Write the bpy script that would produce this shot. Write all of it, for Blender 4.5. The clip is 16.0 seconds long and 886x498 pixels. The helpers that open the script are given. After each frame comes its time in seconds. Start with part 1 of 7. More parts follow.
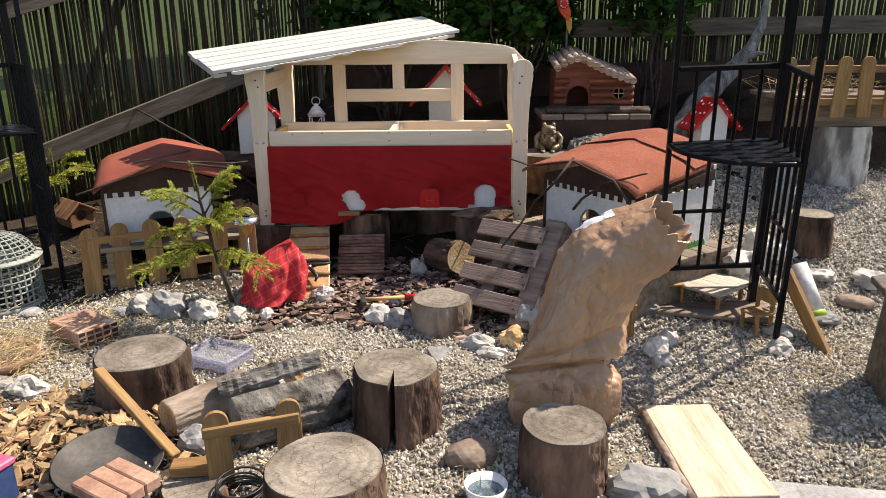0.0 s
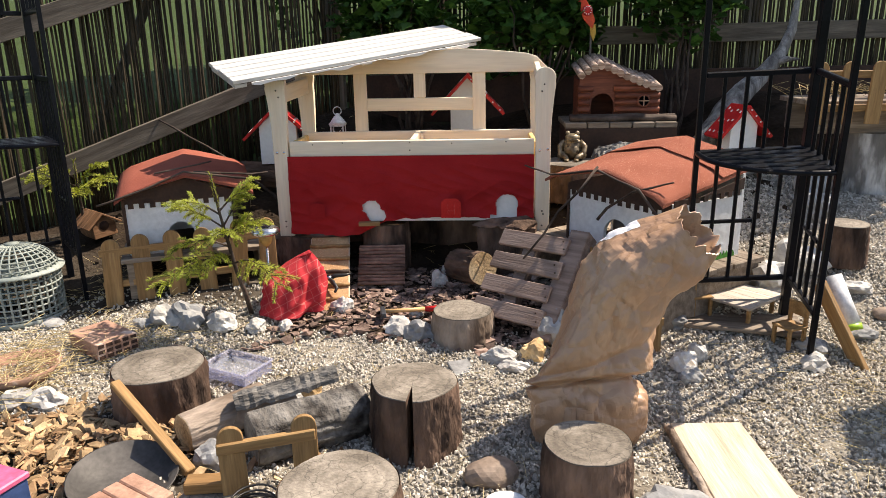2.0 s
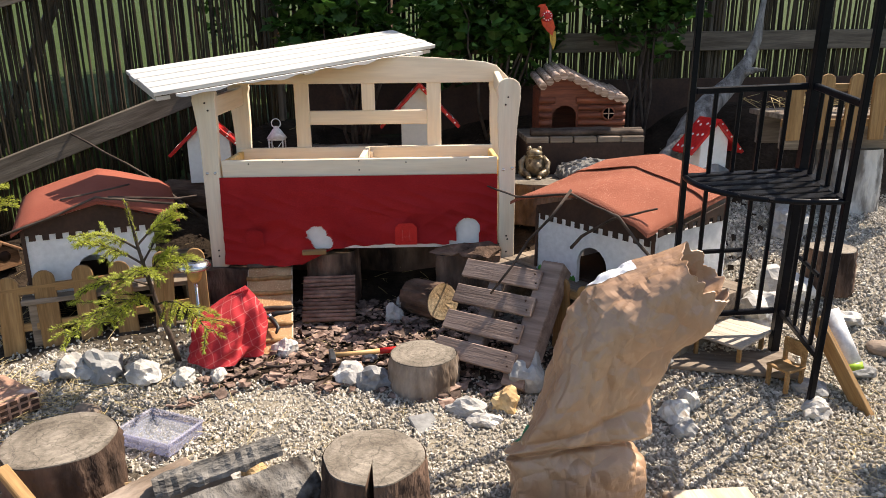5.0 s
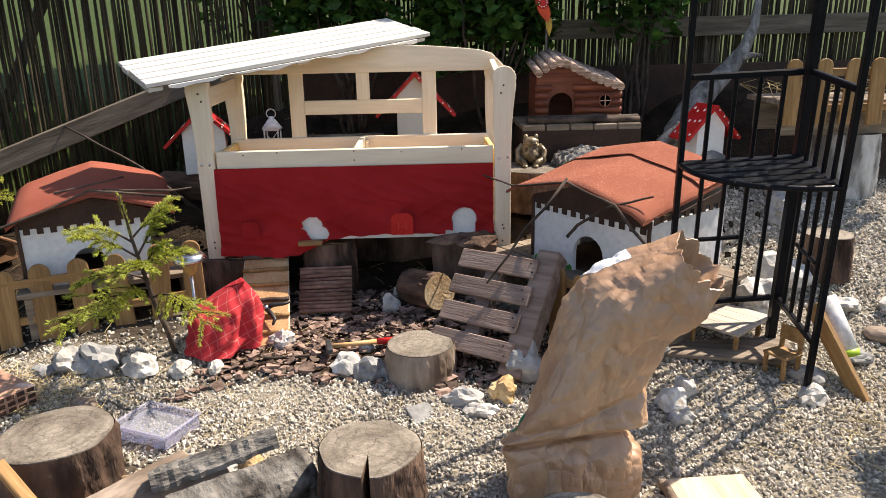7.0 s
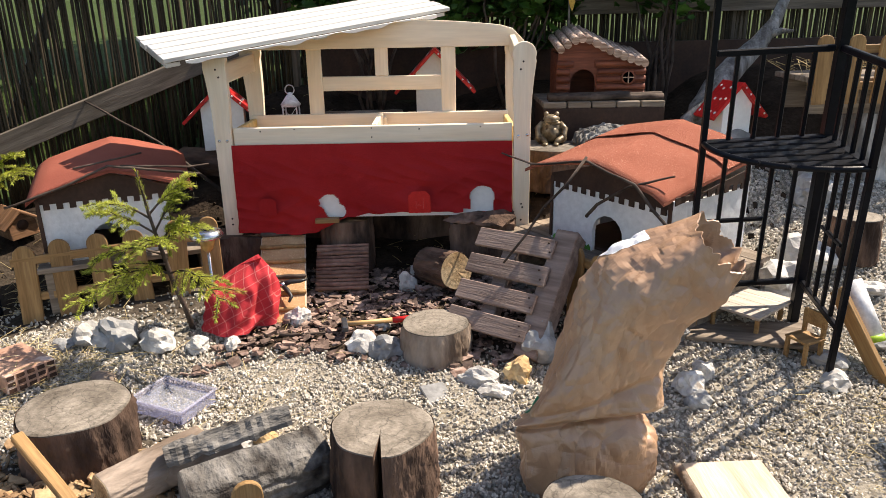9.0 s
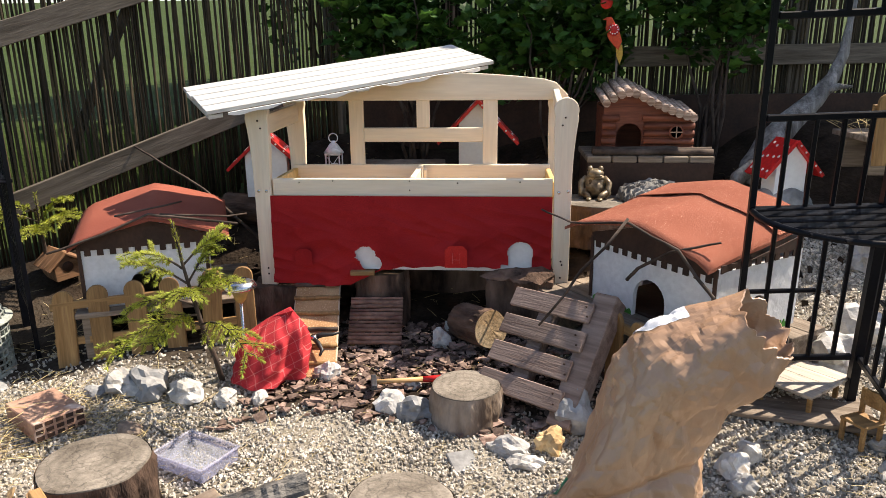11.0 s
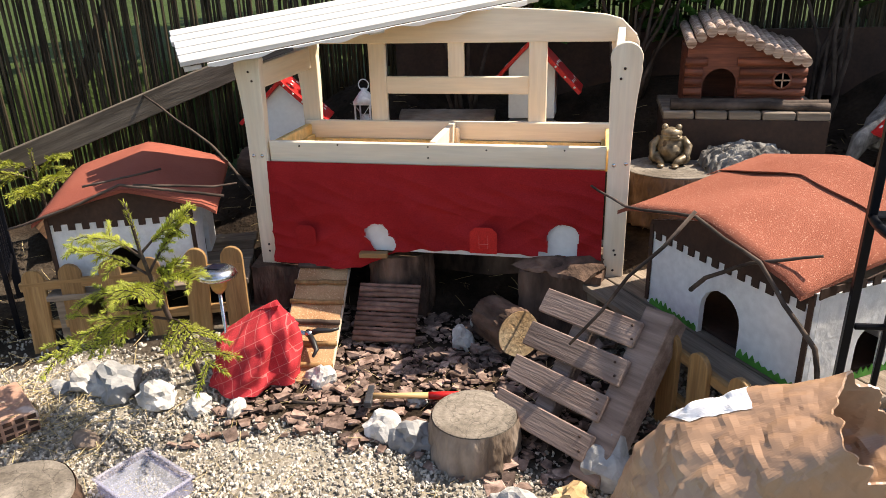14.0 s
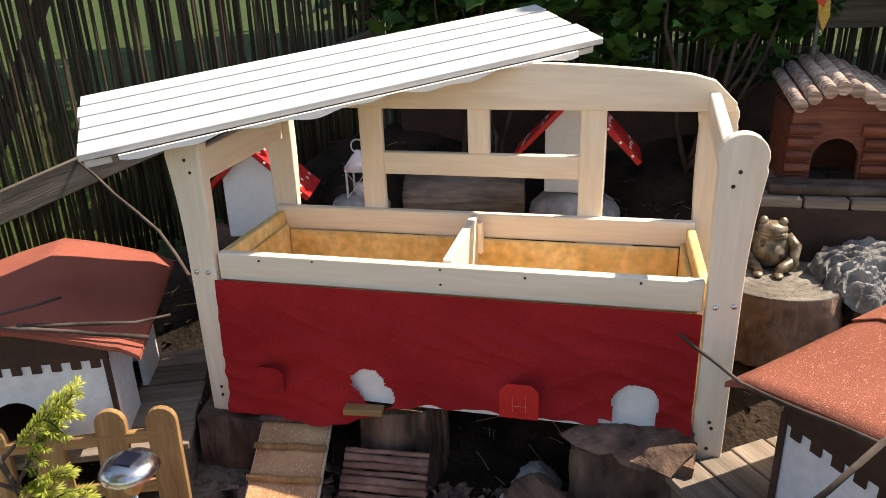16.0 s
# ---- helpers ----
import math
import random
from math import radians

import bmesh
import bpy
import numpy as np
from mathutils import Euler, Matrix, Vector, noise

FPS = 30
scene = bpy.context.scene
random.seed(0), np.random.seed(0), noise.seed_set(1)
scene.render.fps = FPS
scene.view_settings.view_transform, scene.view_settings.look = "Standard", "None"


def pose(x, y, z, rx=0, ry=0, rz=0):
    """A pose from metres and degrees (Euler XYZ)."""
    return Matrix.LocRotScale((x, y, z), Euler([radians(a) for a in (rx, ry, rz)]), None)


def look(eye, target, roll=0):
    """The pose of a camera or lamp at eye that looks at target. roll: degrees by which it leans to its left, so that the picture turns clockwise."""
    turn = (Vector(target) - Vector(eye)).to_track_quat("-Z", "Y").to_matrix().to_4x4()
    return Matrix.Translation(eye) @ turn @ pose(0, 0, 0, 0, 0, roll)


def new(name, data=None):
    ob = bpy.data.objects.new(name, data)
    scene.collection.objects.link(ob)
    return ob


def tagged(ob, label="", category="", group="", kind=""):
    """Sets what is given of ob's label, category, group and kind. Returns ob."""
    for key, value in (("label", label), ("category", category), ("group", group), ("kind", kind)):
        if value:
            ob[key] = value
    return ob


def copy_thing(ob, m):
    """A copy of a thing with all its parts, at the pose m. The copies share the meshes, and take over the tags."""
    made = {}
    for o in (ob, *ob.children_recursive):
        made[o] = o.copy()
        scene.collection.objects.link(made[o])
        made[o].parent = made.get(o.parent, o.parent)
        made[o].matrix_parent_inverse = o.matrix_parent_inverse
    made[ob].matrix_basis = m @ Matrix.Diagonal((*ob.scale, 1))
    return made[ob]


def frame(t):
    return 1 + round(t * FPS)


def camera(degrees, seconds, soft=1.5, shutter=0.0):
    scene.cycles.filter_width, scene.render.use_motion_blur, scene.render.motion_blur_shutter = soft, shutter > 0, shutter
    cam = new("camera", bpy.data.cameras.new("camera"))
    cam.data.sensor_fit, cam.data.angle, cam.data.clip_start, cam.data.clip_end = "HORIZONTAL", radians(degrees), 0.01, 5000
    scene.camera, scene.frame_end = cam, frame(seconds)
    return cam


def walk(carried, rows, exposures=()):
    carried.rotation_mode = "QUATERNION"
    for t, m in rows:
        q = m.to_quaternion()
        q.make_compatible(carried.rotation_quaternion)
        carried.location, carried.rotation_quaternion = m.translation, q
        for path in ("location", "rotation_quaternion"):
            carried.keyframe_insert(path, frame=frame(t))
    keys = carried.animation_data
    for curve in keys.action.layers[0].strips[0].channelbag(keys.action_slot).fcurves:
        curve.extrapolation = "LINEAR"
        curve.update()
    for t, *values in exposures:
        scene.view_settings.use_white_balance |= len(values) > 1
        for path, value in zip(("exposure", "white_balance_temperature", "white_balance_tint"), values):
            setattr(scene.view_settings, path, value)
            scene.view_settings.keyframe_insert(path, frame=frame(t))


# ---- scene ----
cam = camera(64.1, 16.0, 0.8)
PATH = [
    (0, (0.089, -0.053, 1.178), (0.04, 1.861, 0.599), -0.5),
    (0.5, (0.096, -0.056, 1.167), (0.065, 1.865, 0.611), -0.5),
    (1, (0.106, -0.029, 1.187), (0.055, 1.89, 0.624), -0.8),
    (1.5, (0.101, -0.009, 1.181), (0.035, 1.907, 0.613), -1.8),
    (2, (0.102, -0.001, 1.172), (-0.016, 1.917, 0.618), -1.1),
    (2.5, (0.106, 0.044, 1.165), (-0.018, 1.961, 0.606), -0.2),
    (3, (0.039, 0.176, 1.159), (-0.005, 2.113, 0.661), 1.3),
    (3.5, (0.031, 0.279, 1.191), (0.052, 2.206, 0.654), -0.8),
    (4, (0.028, 0.316, 1.19), (0.049, 2.246, 0.666), -0.5),
    (4.2, (0.022, 0.337, 1.185), (0.064, 2.265, 0.655), -0.2),
    (6.5, (0.053, 0.35, 1.198), (0.093, 2.27, 0.641), -1.0),
    (7, (0.046, 0.355, 1.193), (0.091, 2.269, 0.614), -1.1),
    (7.5, (0.037, 0.364, 1.185), (0.085, 2.265, 0.566), -1.1),
    (8, (0.034, 0.36, 1.189), (0.074, 2.262, 0.574), -1.0),
    (8.5, (0.023, 0.35, 1.202), (0.029, 2.257, 0.601), -1.3),
    (9, (0.064, 0.378, 1.19), (0.047, 2.273, 0.552), -1.1),
    (9.5, (0.093, 0.426, 1.195), (0.093, 2.32, 0.553), -0.3),
    (10, (0.094, 0.449, 1.231), (-0.003, 2.374, 0.697), -1.3),
    (12.3, (0.137, 0.493, 1.244), (-0.029, 2.411, 0.702), -0.4),
    (12.5, (0.137, 0.509, 1.225), (-0.007, 2.422, 0.66), -0.2),
    (13, (0.212, 0.609, 1.238), (-0.017, 2.515, 0.678), -2.7),
    (13.5, (0.232, 0.825, 1.265), (-0.078, 2.725, 0.723), 0.7),
    (14, (0.311, 1.043, 1.27), (-0.109, 2.86, 0.547), -1.7),
    (14.5, (0.309, 1.221, 1.306), (-0.244, 2.964, 0.496), -0.4),
    (15, (0.283, 1.416, 1.305), (-0.389, 3.046, 0.361), -2.4),
    (15.5, (0.177, 1.603, 1.359), (-0.42, 3.326, 0.538), -3.8),
    (16, (0.123, 1.823, 1.373), (-0.326, 3.633, 0.649), -1.9),
]
walk(cam, [(t, look(eye, target, roll)) for t, eye, target, roll in PATH], [(0.0, 0.62, 7350, 14), (3.0, 0.82, 7350, 14), (12.5, 0.84, 7350, 14), (14.0, 0.92, 7350, 14), (16.0, 0.94, 7350, 14)])

# ---------------------------------------------------------------- light
SUN_DIR = Vector((0.88, 0.475, 1.32)).normalized()
world = bpy.data.worlds.new("sky")
scene.world = world
world.use_nodes = True
wn = world.node_tree.nodes
sky = wn.new("ShaderNodeTexSky")
sky.sky_type = "NISHITA"
sky.sun_disc = False
sky.sun_elevation = math.asin(SUN_DIR.z)
sky.sun_rotation = math.atan2(SUN_DIR.x, SUN_DIR.y)
wn["Background"].inputs[1].default_value = 0.125
world.node_tree.links.new(sky.outputs[0], wn["Background"].inputs[0])
sun_data = bpy.data.lights.new("sun", "SUN")
sun_data.energy, sun_data.angle, sun_data.color = 5.0, radians(0.5), (1.0, 0.95, 0.86)
sun = new("sun", sun_data)
sun.matrix_world = look(SUN_DIR * 20, (0, 0, 0))


# ---------------------------------------------------------------- materials
def rgb(c):
    return (c[0], c[1], c[2], 1.0)


def mat(name, c1, c2, scale=6.0, rough=0.75, bump=0.3, fine=80.0, stretch=(1, 1, 1), vary=0.12, island=0.0,
        metal=0.0, speck=None, spec=0.4, coord="Object", dist=0.004, mid=(0.35, 0.68), through_light=0.0, g=(0.78, 1.16)):
    """Two scales of noise between two colours, fine relief, and some change from piece to piece."""
    m = bpy.data.materials.new(name)
    m.use_nodes = True
    n, l = m.node_tree.nodes, m.node_tree.links
    b = n["Principled BSDF"]
    tc, mp = n.new("ShaderNodeTexCoord"), n.new("ShaderNodeMapping")
    mp.inputs["Scale"].default_value = stretch
    l.new(tc.outputs[coord], mp.inputs["Vector"])
    info = n.new("ShaderNodeObjectInfo")
    shift = n.new("ShaderNodeVectorMath")
    shift.operation = "ADD"
    times = n.new("ShaderNodeMath")
    times.operation = "MULTIPLY"
    times.inputs[1].default_value = 37.0
    l.new(info.outputs["Random"], times.inputs[0])
    l.new(mp.outputs[0], shift.inputs[0])
    l.new(times.outputs[0], shift.inputs[1])
    big, small = n.new("ShaderNodeTexNoise"), n.new("ShaderNodeTexNoise")
    big.inputs["Scale"].default_value, big.inputs["Detail"].default_value = scale, 6
    small.inputs["Scale"].default_value, small.inputs["Detail"].default_value = fine, 4
    l.new(shift.outputs[0], big.inputs["Vector"])
    l.new(shift.outputs[0], small.inputs["Vector"])
    ramp = n.new("ShaderNodeValToRGB")
    ramp.color_ramp.elements[0].position, ramp.color_ramp.elements[1].position = mid
    ramp.color_ramp.elements[0].color, ramp.color_ramp.elements[1].color = rgb(c1), rgb(c2)
    l.new(big.outputs[0], ramp.inputs[0])
    grain = n.new("ShaderNodeMapRange")
    grain.inputs["From Min"].default_value, grain.inputs["From Max"].default_value = 0.3, 0.7
    grain.inputs["To Min"].default_value, grain.inputs["To Max"].default_value = g
    l.new(small.outputs[0], grain.inputs[0])
    hsv = n.new("ShaderNodeHueSaturation")
    l.new(ramp.outputs[0], hsv.inputs["Color"])
    val = n.new("ShaderNodeMath")
    val.operation = "MULTIPLY"
    l.new(grain.outputs[0], val.inputs[0])
    rnd = n.new("ShaderNodeMapRange")
    if island:
        geo = n.new("ShaderNodeNewGeometry")
        l.new(geo.outputs["Random Per Island"], rnd.inputs[0])
    else:
        l.new(info.outputs["Random"], rnd.inputs[0])
    v = island or vary
    rnd.inputs["To Min"].default_value, rnd.inputs["To Max"].default_value = 1 - v, 1 + v
    l.new(rnd.outputs[0], val.inputs[1])
    l.new(val.outputs[0], hsv.inputs["Value"])
    out = hsv.outputs[0]
    if speck:
        vor = n.new("ShaderNodeTexNoise")
        vor.inputs["Scale"].default_value, vor.inputs["Detail"].default_value = speck[1], 2
        l.new(shift.outputs[0], vor.inputs["Vector"])
        r2 = n.new("ShaderNodeValToRGB")
        r2.color_ramp.elements[0].position, r2.color_ramp.elements[1].position = speck[2], speck[2] + 0.06
        r2.color_ramp.elements[0].color, r2.color_ramp.elements[1].color = (0, 0, 0, 1), (1, 1, 1, 1)
        l.new(vor.outputs[0], r2.inputs[0])
        mx = n.new("ShaderNodeMix")
        mx.data_type = "RGBA"
        l.new(r2.outputs[0], mx.inputs[0])
        l.new(out, mx.inputs[6])
        mx.inputs[7].default_value = rgb(speck[0])
        out = mx.outputs[2]
    l.new(out, b.inputs["Base Color"])
    bp = n.new("ShaderNodeBump")
    bp.inputs["Strength"].default_value, bp.inputs["Distance"].default_value = bump, dist
    l.new(small.outputs[0], bp.inputs["Height"])
    l.new(bp.outputs[0], b.inputs["Normal"])
    b.inputs["Roughness"].default_value, b.inputs["Metallic"].default_value = rough, metal
    b.inputs["Specular IOR Level"].default_value = spec
    if through_light:
        tr = n.new("ShaderNodeBsdfTranslucent")
        l.new(out, tr.inputs["Color"])
        mixs = n.new("ShaderNodeMixShader")
        mixs.inputs[0].default_value = through_light
        l.new(b.outputs[0], mixs.inputs[1])
        l.new(tr.outputs[0], mixs.inputs[2])
        l.new(mixs.outputs[0], n["Material Output"].inputs["Surface"])
    return m


def rings(name, c1, c2, scale=16.0, rough=0.85):
    """Sawn end grain: growth rings about local z with cracks and stains."""
    m = mat(name, c1, c2, 7, rough, 0.5, 120)
    n, l = m.node_tree.nodes, m.node_tree.links
    b = n["Principled BSDF"]
    tc = n.new("ShaderNodeTexCoord")
    w = n.new("ShaderNodeTexWave")
    w.wave_type, w.rings_direction = "RINGS", "Z"
    w.inputs["Scale"].default_value, w.inputs["Distortion"].default_value = scale, 2.5
    w.inputs["Detail"].default_value, w.inputs["Detail Scale"].default_value = 3, 1.2
    l.new(tc.outputs["Object"], w.inputs["Vector"])
    mr = n.new("ShaderNodeMapRange")
    mr.inputs["To Min"].default_value, mr.inputs["To Max"].default_value = 0.84, 1.05
    l.new(w.outputs["Fac"], mr.inputs[0])
    old = b.inputs["Base Color"].links[0].from_socket
    mx = n.new("ShaderNodeMix")
    mx.data_type, mx.blend_type = "RGBA", "MULTIPLY"
    mx.inputs[0].default_value = 1.0
    l.new(old, mx.inputs[6])
    l.new(mr.outputs[0], mx.inputs[7])
    # drying cracks
    vor = n.new("ShaderNodeTexVoronoi")
    vor.feature = "DISTANCE_TO_EDGE"
    vor.inputs["Scale"].default_value = 15
    warp, add = n.new("ShaderNodeTexNoise"), n.new("ShaderNodeVectorMath")
    warp.inputs["Scale"].default_value, warp.inputs["Detail"].default_value = 12, 4
    add.operation = "MULTIPLY_ADD"
    add.inputs[1].default_value = (0.12, 0.12, 0.12)
    l.new(tc.outputs["Object"], warp.inputs["Vector"])
    l.new(warp.outputs["Color"], add.inputs[0])
    l.new(tc.outputs["Object"], add.inputs[2])
    l.new(add.outputs[0], vor.inputs["Vector"])
    cr = n.new("ShaderNodeMapRange")
    cr.inputs["From Max"].default_value = 0.028
    cr.inputs["To Min"].default_value, cr.inputs["To Max"].default_value = 0.52, 1.0
    l.new(vor.outputs["Distance"], cr.inputs[0])
    mc = n.new("ShaderNodeMix")
    mc.data_type, mc.blend_type = "RGBA", "MULTIPLY"
    mc.inputs[0].default_value = 1.0
    l.new(mx.outputs[2], mc.inputs[6])
    l.new(cr.outputs[0], mc.inputs[7])
    l.new(mc.outputs[2], b.inputs["Base Color"])
    return m


ALONG = (1.2, 14, 14)      # grain along local x
PINE = mat("planed_pine", (0.82, 0.68, 0.51), (0.88, 0.77, 0.62), 2.2, 0.55, 0.08, 7, ALONG, 0.05, mid=(0.3, 0.7), g=(0.93, 1.04),
           speck=((0.42, 0.24, 0.11), 3.2, 0.80))
WHITE_SLAT = mat("white_painted_wood", (0.53, 0.52, 0.50), (0.62, 0.61, 0.59), 2.5, 0.5, 0.15, 12, ALONG, 0.04, g=(0.93, 1.04))
WHITE_BOARD = mat("white_board", (0.80, 0.80, 0.79), (0.86, 0.86, 0.85), 4, 0.5, 0.05, 60, g=(0.96, 1.03))
OSB = mat("strand_board", (0.72, 0.46, 0.16), (0.88, 0.66, 0.32), 9, 0.7, 0.35, 38, (1, 2.6, 1), 0.05)
CLOTH = mat("red_cotton", (0.33, 0.016, 0.018), (0.42, 0.023, 0.025), 5, 0.85, 0.25, 260, (1, 1, 1), 0.0, spec=0.15, dist=0.001, through_light=0.12)
TABLE_WOOD = mat("pale_grey_wood", (0.42, 0.36, 0.30), (0.58, 0.52, 0.44), 2.4, 0.75, 0.3, 12, ALONG, 0.06)
# Brighter red that paints the glow of light coming through the cloth.
CLOTH_BACKLIT = mat("backlit_red_cotton", (0.50, 0.024, 0.020), (0.58, 0.034, 0.028), 9, 0.85, 0.2, 260, spec=0.15, dist=0.001)
KERCHIEF = mat("woven_red_cotton", (0.44, 0.030, 0.040), (0.56, 0.052, 0.062), 9, 0.9, 0.3, 300, spec=0.15, dist=0.001, through_light=0.15)
def add_checks(m, step, width, colour, turn):
    """Pale woven check lines over a cloth."""
    n, l = m.node_tree.nodes, m.node_tree.links
    b = n["Principled BSDF"]
    old = b.inputs["Base Color"].links[0].from_socket
    tc, mp, sep = n.new("ShaderNodeTexCoord"), n.new("ShaderNodeMapping"), n.new("ShaderNodeSeparateXYZ")
    mp.inputs["Rotation"].default_value = [radians(a) for a in turn]
    l.new(tc.outputs["Object"], mp.inputs["Vector"])
    l.new(mp.outputs[0], sep.inputs[0])
    hit = None
    for axis in (0, 2):
        mod = n.new("ShaderNodeMath")
        mod.operation = "PINGPONG"
        mod.inputs[1].default_value = step / 2
        l.new(sep.outputs[axis], mod.inputs[0])
        less = n.new("ShaderNodeMath")
        less.operation = "LESS_THAN"
        less.inputs[1].default_value = width / 2
        l.new(mod.outputs[0], less.inputs[0])
        if hit is None:
            hit = less.outputs[0]
        else:
            mx = n.new("ShaderNodeMath")
            mx.operation = "MAXIMUM"
            l.new(hit, mx.inputs[0])
            l.new(less.outputs[0], mx.inputs[1])
            hit = mx.outputs[0]
    mix = n.new("ShaderNodeMix")
    mix.data_type = "RGBA"
    l.new(hit, mix.inputs[0])
    l.new(old, mix.inputs[6])
    mix.inputs[7].default_value = rgb(colour)
    l.new(mix.outputs[2], b.inputs["Base Color"])


add_checks(KERCHIEF, 0.034, 0.0017, (0.62, 0.20, 0.19), (12, 28, 18))
KERCHIEF_LINE = mat("pink_thread", (0.62, 0.16, 0.15), (0.72, 0.25, 0.22), 40, 0.9, 0.1, 300, spec=0.15)
WALL_PAINT = mat("rough_white_paint", (0.66, 0.67, 0.68), (0.80, 0.80, 0.80), 5, 0.8, 0.6, 45, vary=0.03, g=(0.90, 1.06), speck=((0.45, 0.43, 0.40), 14, 0.78))
BROWN_TRIM = mat("dark_brown_paint", (0.035, 0.018, 0.012), (0.065, 0.032, 0.02), 8, 0.75, 0.3, 60)
GREEN_PAINT = mat("green_paint", (0.05, 0.22, 0.03), (0.09, 0.33, 0.05), 8, 0.7, 0.2, 60)
FELT_ROOF = mat("red_roofing_felt", (0.265, 0.082, 0.050), (0.36, 0.122, 0.078), 3, 0.95, 0.9, 420, vary=0.05, speck=((0.68, 0.36, 0.25), 260, 0.63), dist=0.003, spec=0.2)
FELT_OLD = mat("worn_red_felt", (0.25, 0.068, 0.045), (0.34, 0.105, 0.07), 3, 0.95, 0.6, 300, vary=0.05, dist=0.003, spec=0.2)
BLACK_METAL = mat("black_lacquered_metal", (0.003, 0.0036, 0.006), (0.007, 0.008, 0.012), 6, 0.34, 0.08, 90, spec=0.14)
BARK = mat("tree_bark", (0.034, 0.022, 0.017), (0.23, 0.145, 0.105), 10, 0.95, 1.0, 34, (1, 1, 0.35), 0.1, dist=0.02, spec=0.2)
BARK_GREY = mat("grey_flaky_bark", (0.032, 0.027, 0.024), (0.25, 0.235, 0.215), 14, 0.95, 1.0, 40, (0.45, 1, 1), 0.1, dist=0.02, spec=0.2)
BARK_LIGHT = mat("pale_bark", (0.15, 0.11, 0.082), (0.40, 0.325, 0.265), 9, 0.9, 0.9, 40, (1, 1, 0.4), 0.1, dist=0.01, spec=0.2)
CUT_GREY = rings("weathered_end_grain", (0.13, 0.108, 0.084), (0.32, 0.278, 0.228), 11)
CUT_FRESH = rings("fresh_end_grain", (0.40, 0.25, 0.12), (0.72, 0.57, 0.37), 16)
CUT_BROWN = rings("brown_end_grain", (0.075, 0.045, 0.026), (0.25, 0.16, 0.085), 14)
REED = mat("dark_reed", (0.022, 0.016, 0.010), (0.075, 0.057, 0.033), 5, 0.7, 0.2, 30, (6, 6, 0.6), 0.4, spec=0.25)
REED_ISL = mat("dark_reed_far", (0.022, 0.016, 0.010), (0.075, 0.057, 0.033), 5, 0.7, 0.2, 30, (6, 6, 0.6), island=0.4, spec=0.25)
RAIL_WOOD = mat("grey_weathered_timber", (0.085, 0.068, 0.052), (0.175, 0.145, 0.115), 3, 0.85, 0.5, 14, ALONG, 0.1, speck=((0.06, 0.04, 0.025), 3, 0.78))
PALLET_WOOD = mat("weathered_pallet_wood", (0.175, 0.118, 0.094), (0.32, 0.235, 0.195), 2.4, 0.85, 0.6, 12, ALONG, 0.12, g=(0.86, 1.10), speck=((0.10, 0.065, 0.045), 4, 0.77))
PICKET_WOOD = mat("yellow_stained_wood", (0.24, 0.13, 0.048), (0.37, 0.22, 0.09), 2.5, 0.7, 0.35, 11, ALONG, 0.12, speck=((0.16, 0.08, 0.03), 4, 0.78))
PLANK_WOOD = mat("sawn_pale_plank", (0.50, 0.395, 0.29), (0.64, 0.535, 0.42), 2.2, 0.75, 0.35, 12, ALONG, 0.06, speck=((0.34, 0.17, 0.07), 3, 0.79))
DECK_WOOD = mat("grey_brown_deck", (0.15, 0.115, 0.085), (0.28, 0.225, 0.175), 2.5, 0.85, 0.5, 12, ALONG, 0.12)
TWIG = mat("brown_twig", (0.038, 0.026, 0.020), (0.115, 0.085, 0.068), 10, 0.85, 0.6, 50, vary=0.15, spec=0.25)
TWIG_RED = mat("reddish_twig", (0.11, 0.055, 0.042), (0.30, 0.175, 0.13), 10, 0.8, 0.6, 50, vary=0.2, spec=0.25)
DRIFTWOOD = mat("silver_driftwood", (0.10, 0.092, 0.085), (0.34, 0.33, 0.315), 6, 0.85, 0.9, 30, (4, 4, 0.7), 0.05, dist=0.01)
PAPER = mat("brown_kraft_paper", (0.44, 0.245, 0.135), (0.57, 0.36, 0.215), 3, 0.44, 0.25, 30, vary=0.02, dist=0.004, spec=1.0, through_light=0.16, g=(0.94, 1.05))
PAPER.node_tree.nodes["Principled BSDF"].inputs["Coat Weight"].default_value = 0.5
PAPER.node_tree.nodes["Principled BSDF"].inputs["Coat Roughness"].default_value = 0.42
PEBBLE = mat("gravel_pebble", (0.34, 0.305, 0.255), (0.57, 0.53, 0.465), 20, 0.8, 0.2, 150, island=0.45, spec=0.3)
MULCH = mat("bark_mulch", (0.085, 0.053, 0.042), (0.36, 0.255, 0.21), 24, 0.9, 0.7, 90, island=0.6, spec=0.2)
CHIP = mat("wood_chip", (0.20, 0.115, 0.062), (0.52, 0.37, 0.21), 12, 0.85, 0.4, 90, island=0.5, spec=0.2)
SOIL_CLOD = mat("soil_clod", (0.02, 0.014, 0.010), (0.07, 0.05, 0.036), 20, 0.95, 0.5, 90, island=0.6, spec=0.15)
STRAW = mat("dry_straw", (0.40, 0.31, 0.15), (0.60, 0.49, 0.27), 20, 0.7, 0.2, 90, island=0.35, spec=0.3)
STONE_WHITE = mat("white_limestone", (0.36, 0.345, 0.325), (0.66, 0.64, 0.60), 9, 0.85, 0.8, 40, vary=0.12, dist=0.008, speck=((0.28, 0.24, 0.20), 9, 0.68))
STONE_GREY = mat("grey_stone", (0.22, 0.22, 0.22), (0.42, 0.42, 0.41), 8, 0.8, 0.6, 40, vary=0.15, dist=0.006)
STONE_OCHRE = mat("ochre_stone", (0.42, 0.25, 0.10), (0.62, 0.46, 0.26), 10, 0.8, 0.6, 40, dist=0.006)
